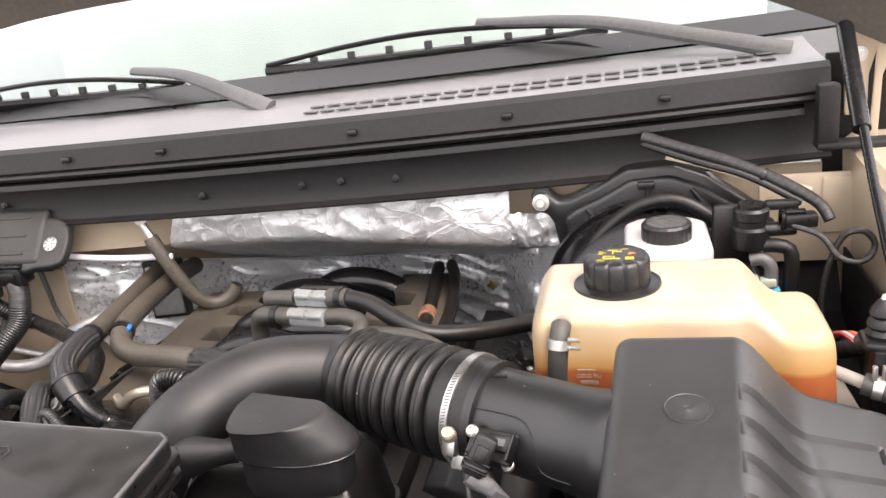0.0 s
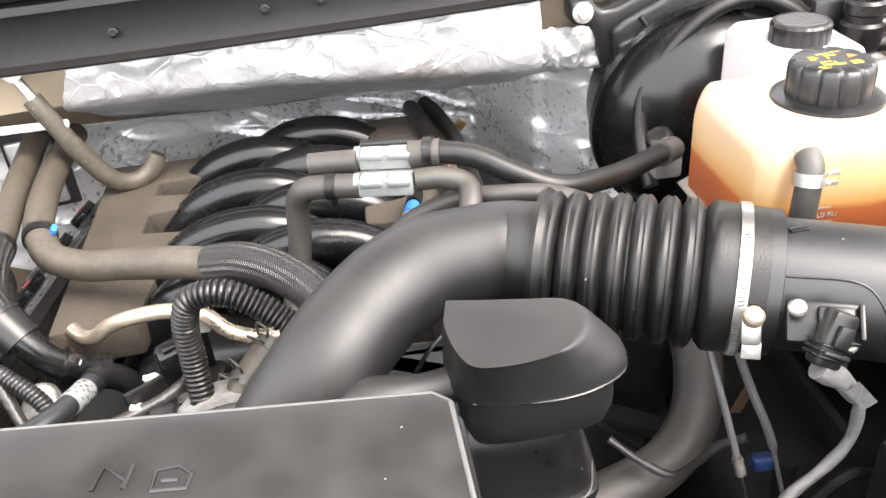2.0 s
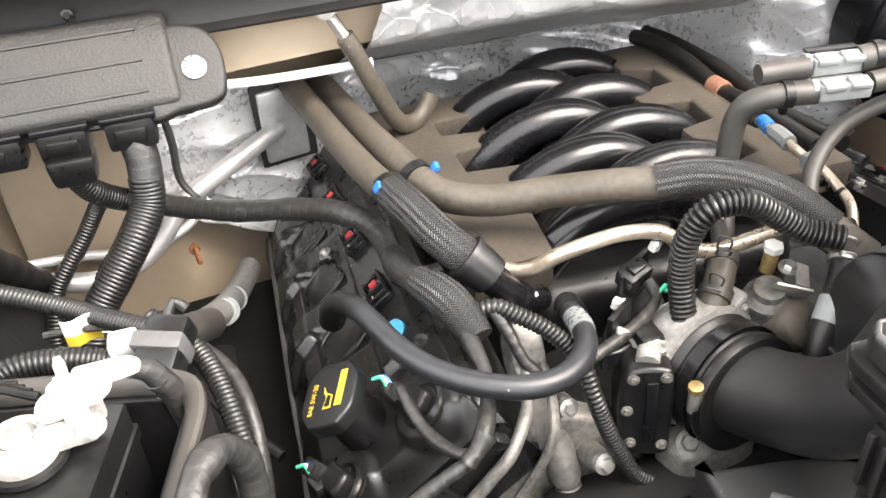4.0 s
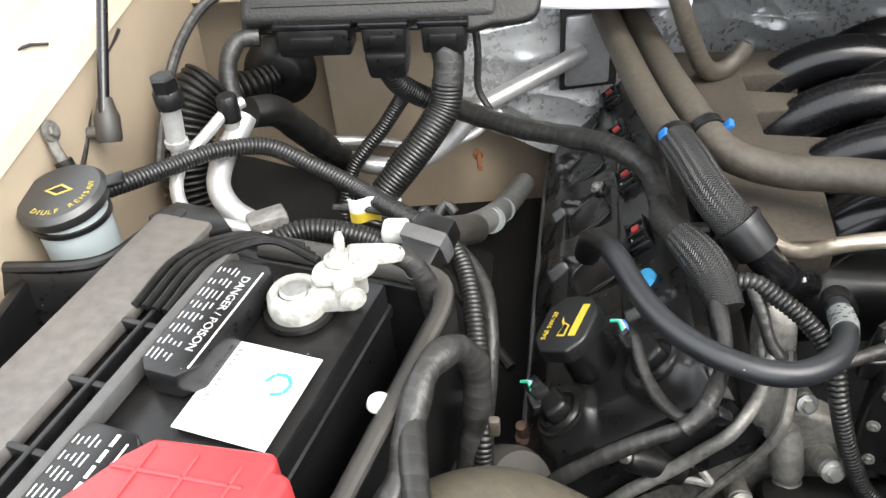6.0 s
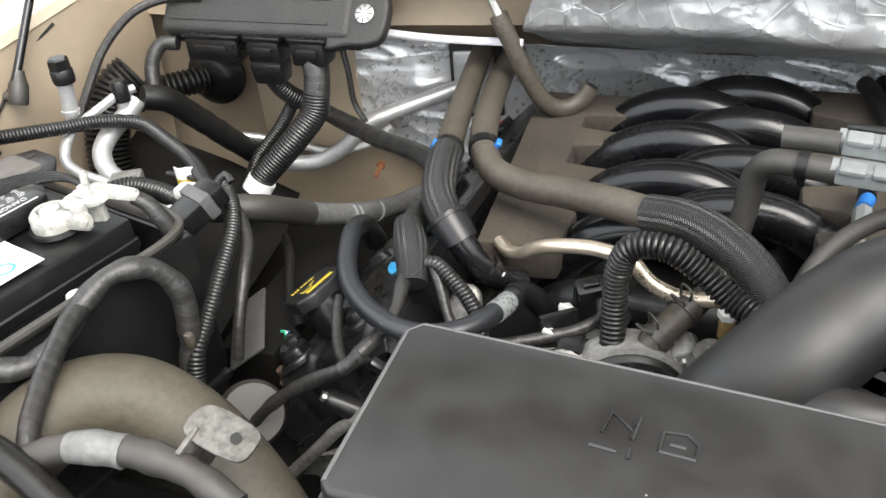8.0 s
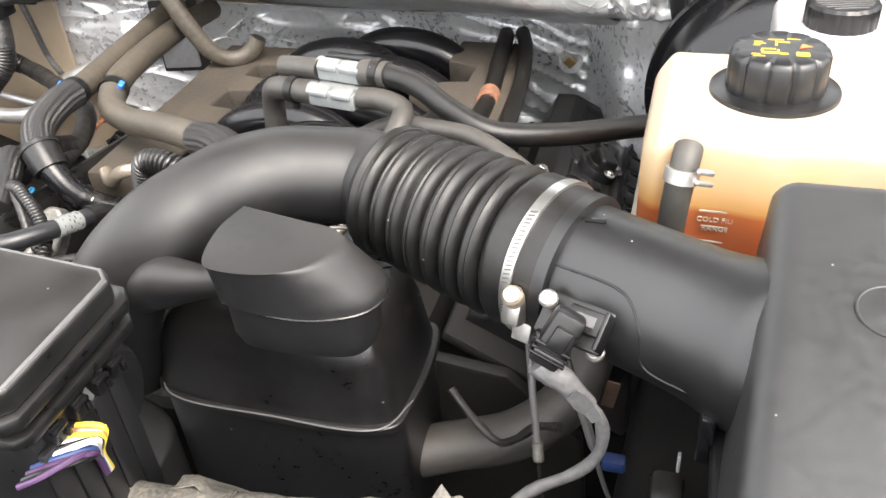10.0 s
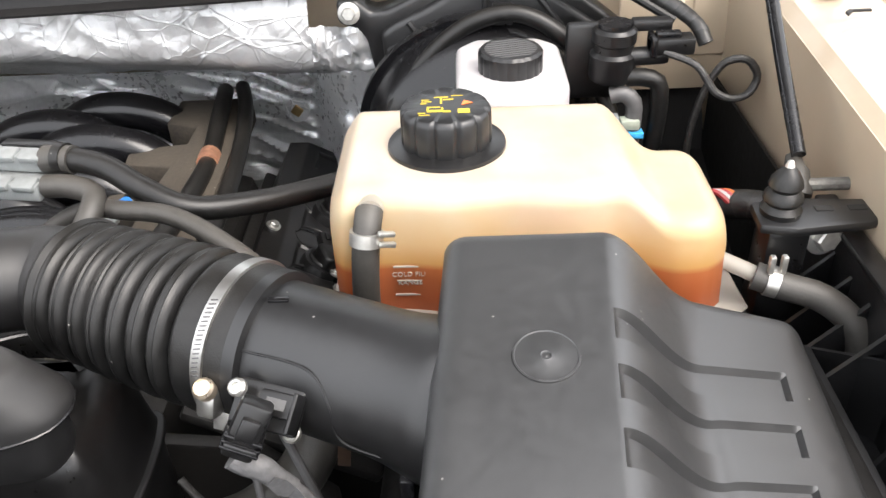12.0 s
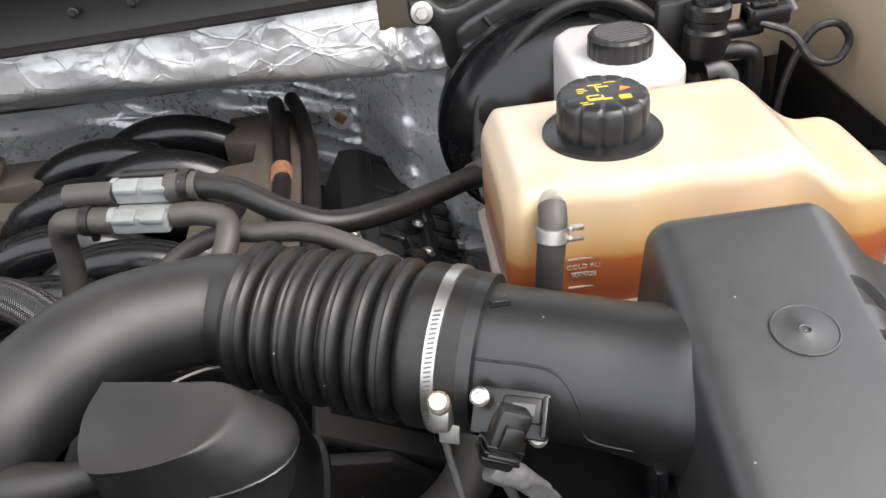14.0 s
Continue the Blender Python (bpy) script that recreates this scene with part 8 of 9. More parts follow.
part("post_seat", lathe([(0, 0), (0.024, 0), (0.023, 0.003), (0, 0.003)], bt(-0.043, -0.045, 0.0015), 32), plastic, neg)
for s in (-1, 1):
    part("jaw", box((0.026, 0.009, 0.017), (0, 0, 0), 0.0025, m=bt(-0.021, -0.033 + 0.0075 * s, 0.013, 0, 0, 22)), white_lead, neg)
    part("ear", box((0.013, 0.008, 0.026), (0, 0, 0), 0.002, m=bt(-0.010, -0.029 + 0.0085 * s, 0.018, 0, 0, 22)), white_lead, neg)
part("top_plate", pillow([(-0.020, -0.009), (0.006, -0.011), (0.018, -0.006), (0.020, 0.006), (0.008, 0.011), (-0.018, 0.008)], 0, 0.0045, 0.0015, bt(-0.014, -0.025, 0.026, 6, -6, 24), 36), white_lead, neg)
part("stud", lathe([(0, 0), (0.0035, 0), (0.0035, 0.008), (0.0032, 0.0085), (0.0035, 0.010), (0.0035, 0.018), (0.0022, 0.022), (0, 0.022)], bt(-0.020, -0.020, 0.028, -8), 12), white_lead, neg)
bolt(bt(-0.020, -0.0205, 0.031).translation, (0.05, 0.1, 1), 0.0068, white_lead, neg, "nut")
bolt(bt(-0.003, -0.041, 0.018).translation, (0.35, -0.9, 0.0), 0.0055, white_lead, neg, "nut")
part("cable_lug", pillow([(-0.008, -0.016), (0.008, -0.016), (0.009, 0.0), (0.006, 0.02), (-0.006, 0.02), (-0.009, 0.0)], 0, 0.006, 0.002, bt(-0.003, -0.008, 0.026, -22, 0, -40), 32), white_lead, neg)
part("cable_crimp", tube([bt(0.007, 0.004, 0.020).translation, bt(0.014, 0.012, 0.010).translation, bt(0.018, 0.016, -0.004).translation], (0.0065, 0.0085), 14), tape, neg)
part("cable", tube([bt(0.016, 0.014, 0.002).translation, bt(0.020, 0.020, -0.014).translation, bt(0.022, 0.026, -0.05).translation], 0.0085, 14), tape, neg, "black taped cable")

redc = thing("positive_terminal_cover", bt(-0.02, -0.23, -0.02).translation, "bright red ribbed plastic cover over the positive terminal", "terminal cover")
bm = prism([(-0.066, -0.190), (-0.056, -0.176), (0.012, -0.166), (0.016, -0.172), (0.018, -0.212), (0.012, -0.245), (0.014, -0.31), (-0.075, -0.315), (-0.085, -0.27), (-0.082, -0.225)], -0.012, 0.026, 0.005, 3, m=MB)
part("shell", bm, red, redc)
part("front_flap", box((0.022, 0.08, 0.075), (0, 0, 0), 0.006, 3, m=bt(0.016, -0.215, -0.012)), red, redc)
part("lower_flap", box((0.05, 0.07, 0.07), (0, 0, 0), 0.006, 3, m=bt(-0.005, -0.285, -0.02)), red, redc)
for k in range(4):
    part("rib", box((0.075, 0.0025, 0.002), (0, 0, 0), 0.0008, 1, m=bt(-0.03 - 0.004 * k, -0.195 - 0.03 * k, 0.0265, 0, 0, 6)), red, redc)
for k in range(3):
    part("rib", box((0.0025, 0.12, 0.002), (0, 0, 0), 0.0008, 1, m=bt(-0.052 + 0.026 * k, -0.24, 0.0265)), red, redc)
# No recess is cut: a proud black block gives the opening's shade.
part("cable_notch", box((0.004, 0.030, 0.030), (0, 0, 0), 0.003, m=bt(0.0265, -0.190, -0.012)), chassis, redc, "dark block standing in for the shaded cable opening")
part("cable_boot", tube([bt(0.02, -0.185, -0.012).translation, bt(0.034, -0.182, -0.014).translation], 0.0095, 14), red, redc)
words("+", 0.022, bt(-0.04, -0.222, 0.0262, 0, 0, -15), red, redc, 0.0006, "plus_sign")
rc = thing("red_battery_cable", (-0.6, 0.0, 1.0), "thick red battery cable entering black sleeve", "cable")
part("red_cable", tube([(-0.60, 0.075, 1.035), (-0.565, 0.093, 1.030), (-0.526, 0.105, 1.020), (-0.49, 0.116, 1.010), (-0.47, 0.119, 1.004)], 0.0095, 14), red, rc)
part("black_sleeve", tube([(-0.482, 0.117, 1.007), (-0.455, 0.121, 1.0), (-0.42, 0.118, 0.988), (-0.37, 0.105, 0.965)], 0.0112, 14), rubber, rc)

tray = thing("battery_tray", bt(-0.08, -0.15, -0.2).translation, "black plastic battery tray with a raised rim", "battery tray")
for x, y, sx, sy in ((0.033, -0.14, 0.012, 0.34), (-0.215, -0.15, 0.012, 0.30), (-0.09, 0.026, 0.25, 0.012), (-0.09, -0.32, 0.25, 0.012)):
    part("wall", box((sx, sy, 0.16), (0, 0, 0), 0.004, m=bt(x, y, -0.104)), plastic, tray)
part("floor_plate", box((0.26, 0.36, 0.01), (0, 0, 0), 0.003, m=bt(-0.09, -0.15, -0.195)), plastic, tray)
part("rim", tube([bt(x, y, -0.018).translation for x, y in ((-0.12, 0.030), (-0.05, 0.031), (0.010, 0.030), (0.030, 0.022), (0.038, 0.004), (0.039, -0.06), (0.038, -0.18), (0.037, -0.31))], 0.0095, 12, flat=0.55), rubber_dusty, tray, "dusty rounded rim")
part("white_plug", lathe([(0, 0), (0.008, 0), (0.007, 0.003), (0, 0.004)], bt(0.03, -0.087, -0.020), 16), white_plastic, tray)
hold = thing("battery_hold_down", bt(-0.15, -0.1, 0).translation, "dusty grey battery hold-down frame with long slots", "hold-down")
part("flat_bar", box((0.050, 0.34, 0.012), (0, 0, 0), 0.004, m=bt(-0.170, -0.155, 0.006)), dusty_bar, hold, "dusty grey flat bar")
part("inner_bar", box((0.009, 0.31, 0.014), (0, 0, 0), 0.002, m=bt(-0.113, -0.165, 0.008)), grey_dark, hold)
part("middle_bar", box((0.004, 0.30, 0.010), (0, 0, 0), 0.001, m=bt(-0.130, -0.165, 0.007)), plastic, hold)
for k in range(6):
    part("cross_bar", box((0.04, 0.005, 0.010), (0, 0, 0), 0.0015, m=bt(-0.13, -0.30 + 0.052 * k, 0.006)), plastic, hold)
for k in range(4):
    part("curved_rib", tube([bt(-0.145 + 0.008 * k, -0.08, 0.012).translation, bt(-0.142 + 0.008 * k, -0.03, 0.015).translation, bt(-0.115 + 0.008 * k, 0.005, 0.012).translation, bt(-0.07 + 0.006 * k, 0.014 - 0.004 * k, 0.004).translation], 0.003, 8), plastic, hold)
shield = thing("fender_shield", (-0.76, 0.3, 0.9), "black plastic shield beside the battery with a round bolt", "shield")
bm = sheet([[(-0.668, 0.405, 1.032), (-0.69, 0.372, 1.032), (-0.76, 0.362, 1.034), (-0.83, 0.362, 1.032)], [(-0.664, 0.40, 1.02), (-0.69, 0.365, 1.02), (-0.76, 0.354, 1.018), (-0.83, 0.354, 1.014)], [(-0.66, 0.39, 0.9), (-0.69, 0.355, 0.9), (-0.76, 0.34, 0.9), (-0.83, 0.34, 0.9)]])
part("panel", thick(bm, 0.004), plastic, shield)
part("rolled_edge", tube([(-0.668, 0.405, 1.032), (-0.69, 0.372, 1.032), (-0.76, 0.362, 1.034), (-0.83, 0.362, 1.032)], 0.005, 10), plastic, shield)
part("tab", prism([(-0.672, 0.42), (-0.655, 0.44), (-0.62, 0.43), (-0.60, 0.405), (-0.64, 0.39)], 1.03, 1.037, 0.002), plastic, shield)
# Flat black disc gives the hole's shade.
part("tab_hole", lathe([(0, 0), (0.006, 0), (0.006, 0.001), (0, 0.001)], pose(-0.648, 0.423, 1.0365), 16), chassis, shield)
part("bolt", lathe([(0, 0), (0.016, 0), (0.016, 0.003), (0.009, 0.006), (0, 0.006)], axis_frame((-0.79, 0.355, 0.985), (0.3, -0.9, 0.2)), 24), white_plastic, shield)
lone("wall_side_shield", box((0.010, 0.66, 0.30), (-0.746, 0.03, 0.878), 0.004), plastic, "black plastic splash wall beside the battery", "wall", kind="structure")

# ---- washer filler ----
wash = thing("washer_filler", (-0.728, 0.41, 1.0), "washer fluid filler neck with a dark lettered cap", "washer bottle")
part("neck", lathe([(0, 0), (0.027, 0), (0.0275, 0.02), (0.0275, 0.045), (0.0265, 0.05), (0, 0.05)], pose(-0.727, 0.413, 1.005), 32), washer_plastic, wash, "pale translucent filler neck")
part("neck_ring", lathe([(0.0275, -0.002), (0.030, -0.002), (0.030, 0.002), (0.0275, 0.002)], pose(-0.727, 0.413, 1.044), 32), rubber, wash)
mw = pose(-0.729, 0.415, 1.056, 6, -4, 0)
wcap = part("cap", lathe([(0, -0.003), (0.033, -0.003), (0.0345, 0.0), (0.0345, 0.005), (0.031, 0.009), (0.0, 0.010)], mw, 48), plastic_grain, wash, "dusty black cap with yellow lettering")
part("cap_tab", box((0.018, 0.014, 0.005), (0, 0, 0), 0.002, m=mw @ pose(0.034, 0.016, 0.003, 0, 0, 25)), plastic, wcap)
part("tether", tube([mw @ Vector((-0.030, -0.018, 0)), mw @ Vector((-0.052, -0.022, -0.006)), mw @ Vector((-0.054, -0.012, -0.022)), mw @ Vector((-0.028, -0.006, -0.03))], 0.0032, 8), plastic, wcap)
for i, ch in enumerate("WASHER"):
    a = radians(14 - 12 * i)
    words(ch, 0.0068, mw @ pose(0.0245 * math.cos(a), 0.0245 * math.sin(a), 0.0096, 0, 0, math.degrees(a) + 90), faded_yellow, wcap, 0.0002)
for i, ch in enumerate(("F", "L", "U", "I", "D")):
    a = radians(-72 - 11 * i)
    words(ch, 0.0068, mw @ pose(0.0245 * math.cos(a), 0.0245 * math.sin(a), 0.0096, 0, 0, math.degrees(a) + 90), faded_yellow, wcap, 0.0002)
part("spray_symbol", prism([(-0.012, 0.0), (0.0, 0.007), (0.012, 0.0), (0.0, -0.006)], 0.0099, 0.0103, 0, 1, m=mw), faded_yellow, wcap, smooth=False)
part("symbol_gap", prism([(-0.008, 0.0), (0.0, 0.0045), (0.008, 0.0), (0.0, -0.004)], 0.0102, 0.0105, 0, 1, m=mw), plastic, wcap, smooth=False)

strut_l = thing("hood_gas_strut", (-0.75, 0.52, 1.03), "thin black hood gas strut with a ball end", "gas strut")
part("rod", tube([(-0.7395, 0.522, 1.068), (-0.745, 0.61, 1.165), (-0.755, 0.78, 1.335)], 0.0048, 14), plastic_gloss, strut_l)
part("end_fitting", lathe([(0, 0), (0.0095, 0), (0.0108, 0.003), (0.0108, 0.022), (0.0085, 0.027), (0.006, 0.038), (0, 0.038)], axis_frame((-0.7385, 0.5145, 1.045), (-0.04, 0.45, 0.8)), 20), rubber_dusty, strut_l, "grey-black ball joint end")
part("ball_stud", tube([(-0.740, 0.519, 1.054), (-0.748, 0.519, 1.053), (-0.757, 0.519, 1.052)], 0.0055, 12), dark_alu, strut_l)
for p, k in (((-0.752, 0.462, 1.088), 1.0), ((-0.752, 0.428, 1.055), 0.7)):
    lug = thing("battery_ground_lug", p, "dull steel ground lug screwed to the inner fender", "lug", "ground lugs")
    q = Vector(p)
    part("eye", lathe([(0.003, -0.001), (0.0075 * k, -0.001), (0.0075 * k, 0.001), (0.003, 0.001)], axis_frame(q, (1, -0.1, 0.3)), 18), dark_alu, lug)
    part("neck", tube([q + Vector((0.001, -0.003, -0.004)) * k, q + Vector((0.004, -0.006, -0.014)) * k, q + Vector((0.008, -0.008, -0.026)) * k], 0.0042 * k, 10, flat=0.5), dark_alu, lug)
    bolt(q + Vector((0.002, 0, 0)), (1, -0.1, 0.3), 0.0055 * k, dark_alu, lug)
    part("cable", tube([q + Vector((0.007, -0.008, -0.022)) * k, q + Vector((0.014, -0.012, -0.045)) * k, q + Vector((0.022, -0.008, -0.075)) * k], 0.0072 * k, 12), rubber, lug, "short black cable")

# ---- air conditioning lines ----
acl = thing("ac_service_line", (-0.68, 0.52, 0.96), "thin aluminium air conditioning line with a capped service port", "pipe")
part("port", tube([(-0.688, 0.54, 1.072), (-0.690, 0.54, 1.05), (-0.692, 0.538, 1.03)], 0.0085, 16), alu_pipe, acl)
part("port_collar", lathe([(0.0, 0), (0.0098, 0), (0.0104, 0.003), (0.0104, 0.006), (0, 0.006)], axis_frame((-0.692, 0.538, 1.026), (0.05, 0.05, 1)), 20), alu_pipe, acl)
cap_low = part("port_cap", lathe([(0, 0), (0.0118, 0), (0.0124, 0.004), (0.0124, 0.014), (0.0112, 0.016), (0, 0.016)], pose(-0.688, 0.541, 1.064), 40, 14, 0.0006), plastic, acl, "black screw cap")
part("hex_top", lathe([(0, 0.014), (0.0114, 0.014), (0.0118, 0.018), (0.0114, 0.027), (0.0095, 0.029), (0, 0.029)], pose(-0.688, 0.541, 1.064), 6), plastic, cap_low)
part("line", tube([(-0.692, 0.538, 1.030), (-0.693, 0.532, 1.01), (-0.693, 0.515, 0.998), (-0.685, 0.50, 0.985), (-0.665, 0.495, 0.975), (-0.64, 0.495, 0.968), (-0.61, 0.50, 0.955)], 0.0062, 14), alu_pipe, acl)
part("link", tube([(-0.690, 0.535, 1.012), (-0.675, 0.56, 1.022), (-0.66, 0.585, 1.032), (-0.648, 0.60, 1.034)], 0.0055, 12), alu_pipe, acl)
acs = thing("ac_suction_line", (-0.62, 0.6, 0.95), "thick aluminium air conditioning line with a black foam sleeve", "pipe")
part("line", tube([(-0.648, 0.60, 1.02), (-0.656, 0.585, 1.008), (-0.665, 0.56, 0.995), (-0.664, 0.535, 0.982), (-0.65, 0.52, 0.968), (-0.625, 0.512, 0.955), (-0.60, 0.50, 0.94)], 0.0110, 18), alu_pipe, acs)
part("service_stub", lathe([(0, 0), (0.0085, 0), (0.0085, 0.018), (0, 0.018)], pose(-0.657, 0.586, 1.008), 16), alu_pipe, acs)
part("port_cap", lathe([(0, 0), (0.0098, 0), (0.0098, 0.022), (0.008, 0.025), (0, 0.025)], pose(-0.657, 0.586, 1.024), 32, 10, 0.0008), plastic, acs, "black screw cap")
part("foam_sleeve", tube([(-0.645, 0.605, 1.02), (-0.63, 0.625, 1.01), (-0.622, 0.66, 0.972), (-0.612, 0.70, 0.925), (-0.604, 0.74, 0.88)], 0.0150, 18, wobble=0.10), rubber, acs, "black foam sleeve")
part("bracket", box((0.035, 0.022, 0.016), (-0.615, 0.508, 0.965), 0.003, m=pose(0, 0, 0, 0, 0, 30)), aluminium, acs)
hl = thing("ac_firewall_line", (-0.45, 0.78, 0.87), "aluminium pipe running to the firewall bracket", "pipe")
part("line", tube([(-0.612, 0.735, 0.885), (-0.60, 0.742, 0.878), (-0.55, 0.745, 0.865), (-0.51, 0.76, 0.865), (-0.475, 0.775, 0.885), (-0.45, 0.79, 0.91), (-0.405, 0.815, 0.925), (-0.355, 0.845, 0.937), (-0.322, 0.866, 0.945)], 0.0110, 16), alu_pipe, hl)
part("second_line", tube([(-0.62, 0.74, 0.905), (-0.56, 0.76, 0.89), (-0.50, 0.775, 0.872), (-0.455, 0.79, 0.878), (-0.42, 0.81, 0.90)], 0.0055, 12), alu_pipe, hl)
part("firewall_plate", box((0.055, 0.008, 0.092), (-0.316, 0.872, 0.945), 0.004, m=pose(0, 0, 0, 0, 0, 12)), alu_pipe, hl)
part("plate_frame", box((0.072, 0.006, 0.108), (-0.314, 0.879, 0.945), 0.004, m=pose(0, 0, 0, 0, 0, 12)), chassis, hl)
hose("suction_hose", [(-0.50, 0.50, 0.945), (-0.465, 0.535, 0.93), (-0.447, 0.60, 0.885), (-0.428, 0.68, 0.838), (-0.409, 0.76, 0.803), (-0.394, 0.82, 0.787)], 0.0140, hose_foil, "grey tape-wrapped hose passing under the harness", n=18)
for k, q in enumerate(((-0.4275, 0.665, 0.8445), (-0.4255, 0.675, 0.8385), (-0.4165, 0.72, 0.8185))):
    lone("hose_stripe", lathe([(0.0136, -0.0015), (0.0147, -0.0015), (0.0144, 0.0015), (0.0136, 0.0015)], axis_frame(q, (0.18, 0.8, -0.5)), 22), connector_grey, "thin silver tape ring round the grey hose", "tape ring", "tape rings")
hose("heater_return_hose", [(-0.50, 0.49, 0.952), (-0.46, 0.52, 0.94), (-0.438, 0.585, 0.895)], 0.0152, rubber_dusty, "grey rubber hose section near the battery", n=18)

# ---- engine computer on the firewall ----
pcm = thing("engine_control_module", (-0.53, 0.76, 1.05), "dusty black engine control module on the firewall", "control module")
mp = pose(-0.545, 0.745, 1.092, 50, 0, 0)
part("case", box((0.262, 0.095, 0.028), (0, 0, 0), 0.010, 4, m=mp), module_case, pcm)
for k in range(3):
    part("case_rib", box((0.22, 0.004, 0.003), (0, 0, 0), 0.0013, m=mp @ pose(-0.008, -0.03 + 0.03 * k, 0.0142)), module_case, pcm)
part("base_plate", box((0.275, 0.10, 0.008), (0, 0, 0), 0.003, m=mp @ pose(0.0, 0.0, -0.017)), plastic, pcm)
part("end_bracket", pillow([(-0.035, -0.04), (0.0, -0.041), (0.03, -0.038), (0.043, -0.026), (0.046, 0.008), (0.036, 0.032), (0.015, 0.042), (-0.01, 0.044), (-0.035, 0.044)], -0.006, 0.008, 0.005, mp @ pose(0.128, -0.012, 0.002)), module_case, pcm)
sb = mp @ Vector((0.146, -0.015, 0.0105))
part("mount_screw", lathe([(0, -0.001), (0.0115, -0.001), (0.0115, 0.002), (0.007, 0.0035), (0, 0.0035)], axis_frame(sb, mp.to_3x3() @ Vector((0, 0, 1))), 24), steel, pcm)
for k in range(8):
    a = radians(45 * k)
    part("screw_groove", box((0.008, 0.0016, 0.0006), (0, 0, 0), 0, m=axis_frame(sb, mp.to_3x3() @ Vector((0, 0, 1))) @ pose(0.007 * math.cos(a), 0.007 * math.sin(a), 0.0032, 0, 0, 45 * k)), grey_dark, pcm, smooth=False)
for x, w, h in ((-0.60, 0.075, 0.032), (-0.528, 0.045, 0.03), (-0.468, 0.045, 0.032)):
    c = part("connector", box((w, 0.034, h), (x, 0.715, 1.045), 0.004), plastic, pcm)
    part("connector_rim", box((w + 0.006, 0.04, 0.008), (x, 0.718, 1.06), 0.002), plastic_gloss, c)
    part("lock_bar", box((w * 0.6, 0.004, 0.012), (x, 0.697, 1.045), 0.001), plastic, c)
part("boot", box((0.04, 0.03, 0.03), (-0.528, 0.712, 1.017), 0.006, taper=1.15), plastic, pcm)

hp = thing("main_harness", (-0.5, 0.68, 0.9), "thick black corrugated wiring harness from the control module", "harness")
part("taped_top", tube([(-0.468, 0.714, 1.035), (-0.466, 0.71, 1.015), (-0.468, 0.706, 0.99)], 0.0165, 16, wobble=0.12), tape, hp)
part("loom", tube([(-0.468, 0.707, 0.995), (-0.472, 0.70, 0.97), (-0.49, 0.682, 0.945), (-0.515, 0.665, 0.918), (-0.54, 0.65, 0.89), (-0.55, 0.64, 0.865)], 0.0165, 18, ribs=0.0042, rib_depth=0.0008), loom, hp)
part("pale_label", tube([(-0.537, 0.652, 0.893), (-0.546, 0.645, 0.878)], 0.0188, 16), label_white, hp, "white and yellow cable label")
hq = thing("cross_harness", (-0.4, 0.72, 0.9), "black taped harness crossing to the engine", "harness")
part("loom", tube([(-0.53, 0.71, 1.01), (-0.522, 0.722, 0.985), (-0.50, 0.74, 0.96), (-0.45, 0.735, 0.94), (-0.39, 0.70, 0.94), (-0.34, 0.665, 0.95), (-0.30, 0.63, 0.958), (-0.272, 0.60, 0.952), (-0.264, 0.565, 0.94), (-0.262, 0.53, 0.938)], 0.0112, 16, wobble=0.12), tape, hq)
part("corrugated_start", tube([(-0.53, 0.71, 1.01), (-0.522, 0.722, 0.985), (-0.505, 0.737, 0.963), (-0.478, 0.738, 0.950)], 0.0119, 16, ribs=0.0045, rib_depth=0.001), loom, hq)
part("taped_run", tube([(-0.263, 0.555, 0.943), (-0.267, 0.52, 0.958), (-0.264, 0.49, 0.967), (-0.257, 0.465, 0.972)], 0.0125, 14, wobble=0.1), tape, hq)
part("braided_run", tube([(-0.2622, 0.4704, 0.9758), (-0.2534, 0.4522, 0.9759), (-0.2447, 0.4341, 0.9725), (-0.2383, 0.4178, 0.9648), (-0.2344, 0.4044, 0.9579)], lambda s: 0.0130 + 0.0035 * math.sin(math.pi * s), 18), braid, hq, "black braided sleeve")
part("clip_block", box((0.022, 0.014, 0.014), (-0.243, 0.505, 0.952), 0.002), plastic, hq)
for pts in ([(-0.232, 0.424, 0.968), (-0.2144, 0.4176, 0.9727), (-0.1997, 0.4094, 0.9664), (-0.1857, 0.4009, 0.9591), (-0.1741, 0.3917, 0.9506), (-0.166, 0.3816, 0.9423), (-0.1618, 0.3680, 0.934), (-0.1590, 0.3540, 0.915), (-0.150, 0.349, 0.885), (-0.136, 0.347, 0.849), (-0.118, 0.346, 0.815), (-0.09, 0.342, 0.797), (-0.05, 0.33, 0.800)],):
    part("branch", tube(pts, 0.0068, 12, ribs=0.004, rib_depth=0.0012), loom, hq)
for p, col in ((ML @ Vector((0.046, 0.072, 0.078)), green), (ML @ Vector((-0.048, 0.060, 0.074)), green)):
    c = thing("coil_connector", p, "small black connector with coloured wire ends", "connector")
    part("shell", box((0.014, 0.018, 0.012), Vector(p) + Vector((0.004, -0.006, -0.005)), 0.003, m=pose(0, 0, 0, 0, 0, 20)), plastic, c)
    for k, mt in enumerate((col, white_plastic, blue)):
        part("wire", tube([Vector(p) + Vector((0.002 * k, 0, 0)), Vector(p) + Vector((-0.004 + 0.002 * k, 0.008, 0.006)), Vector(p) + Vector((-0.010 + 0.002 * k, 0.01, 0.004))], 0.0015, 6, 0.003), mt, c)

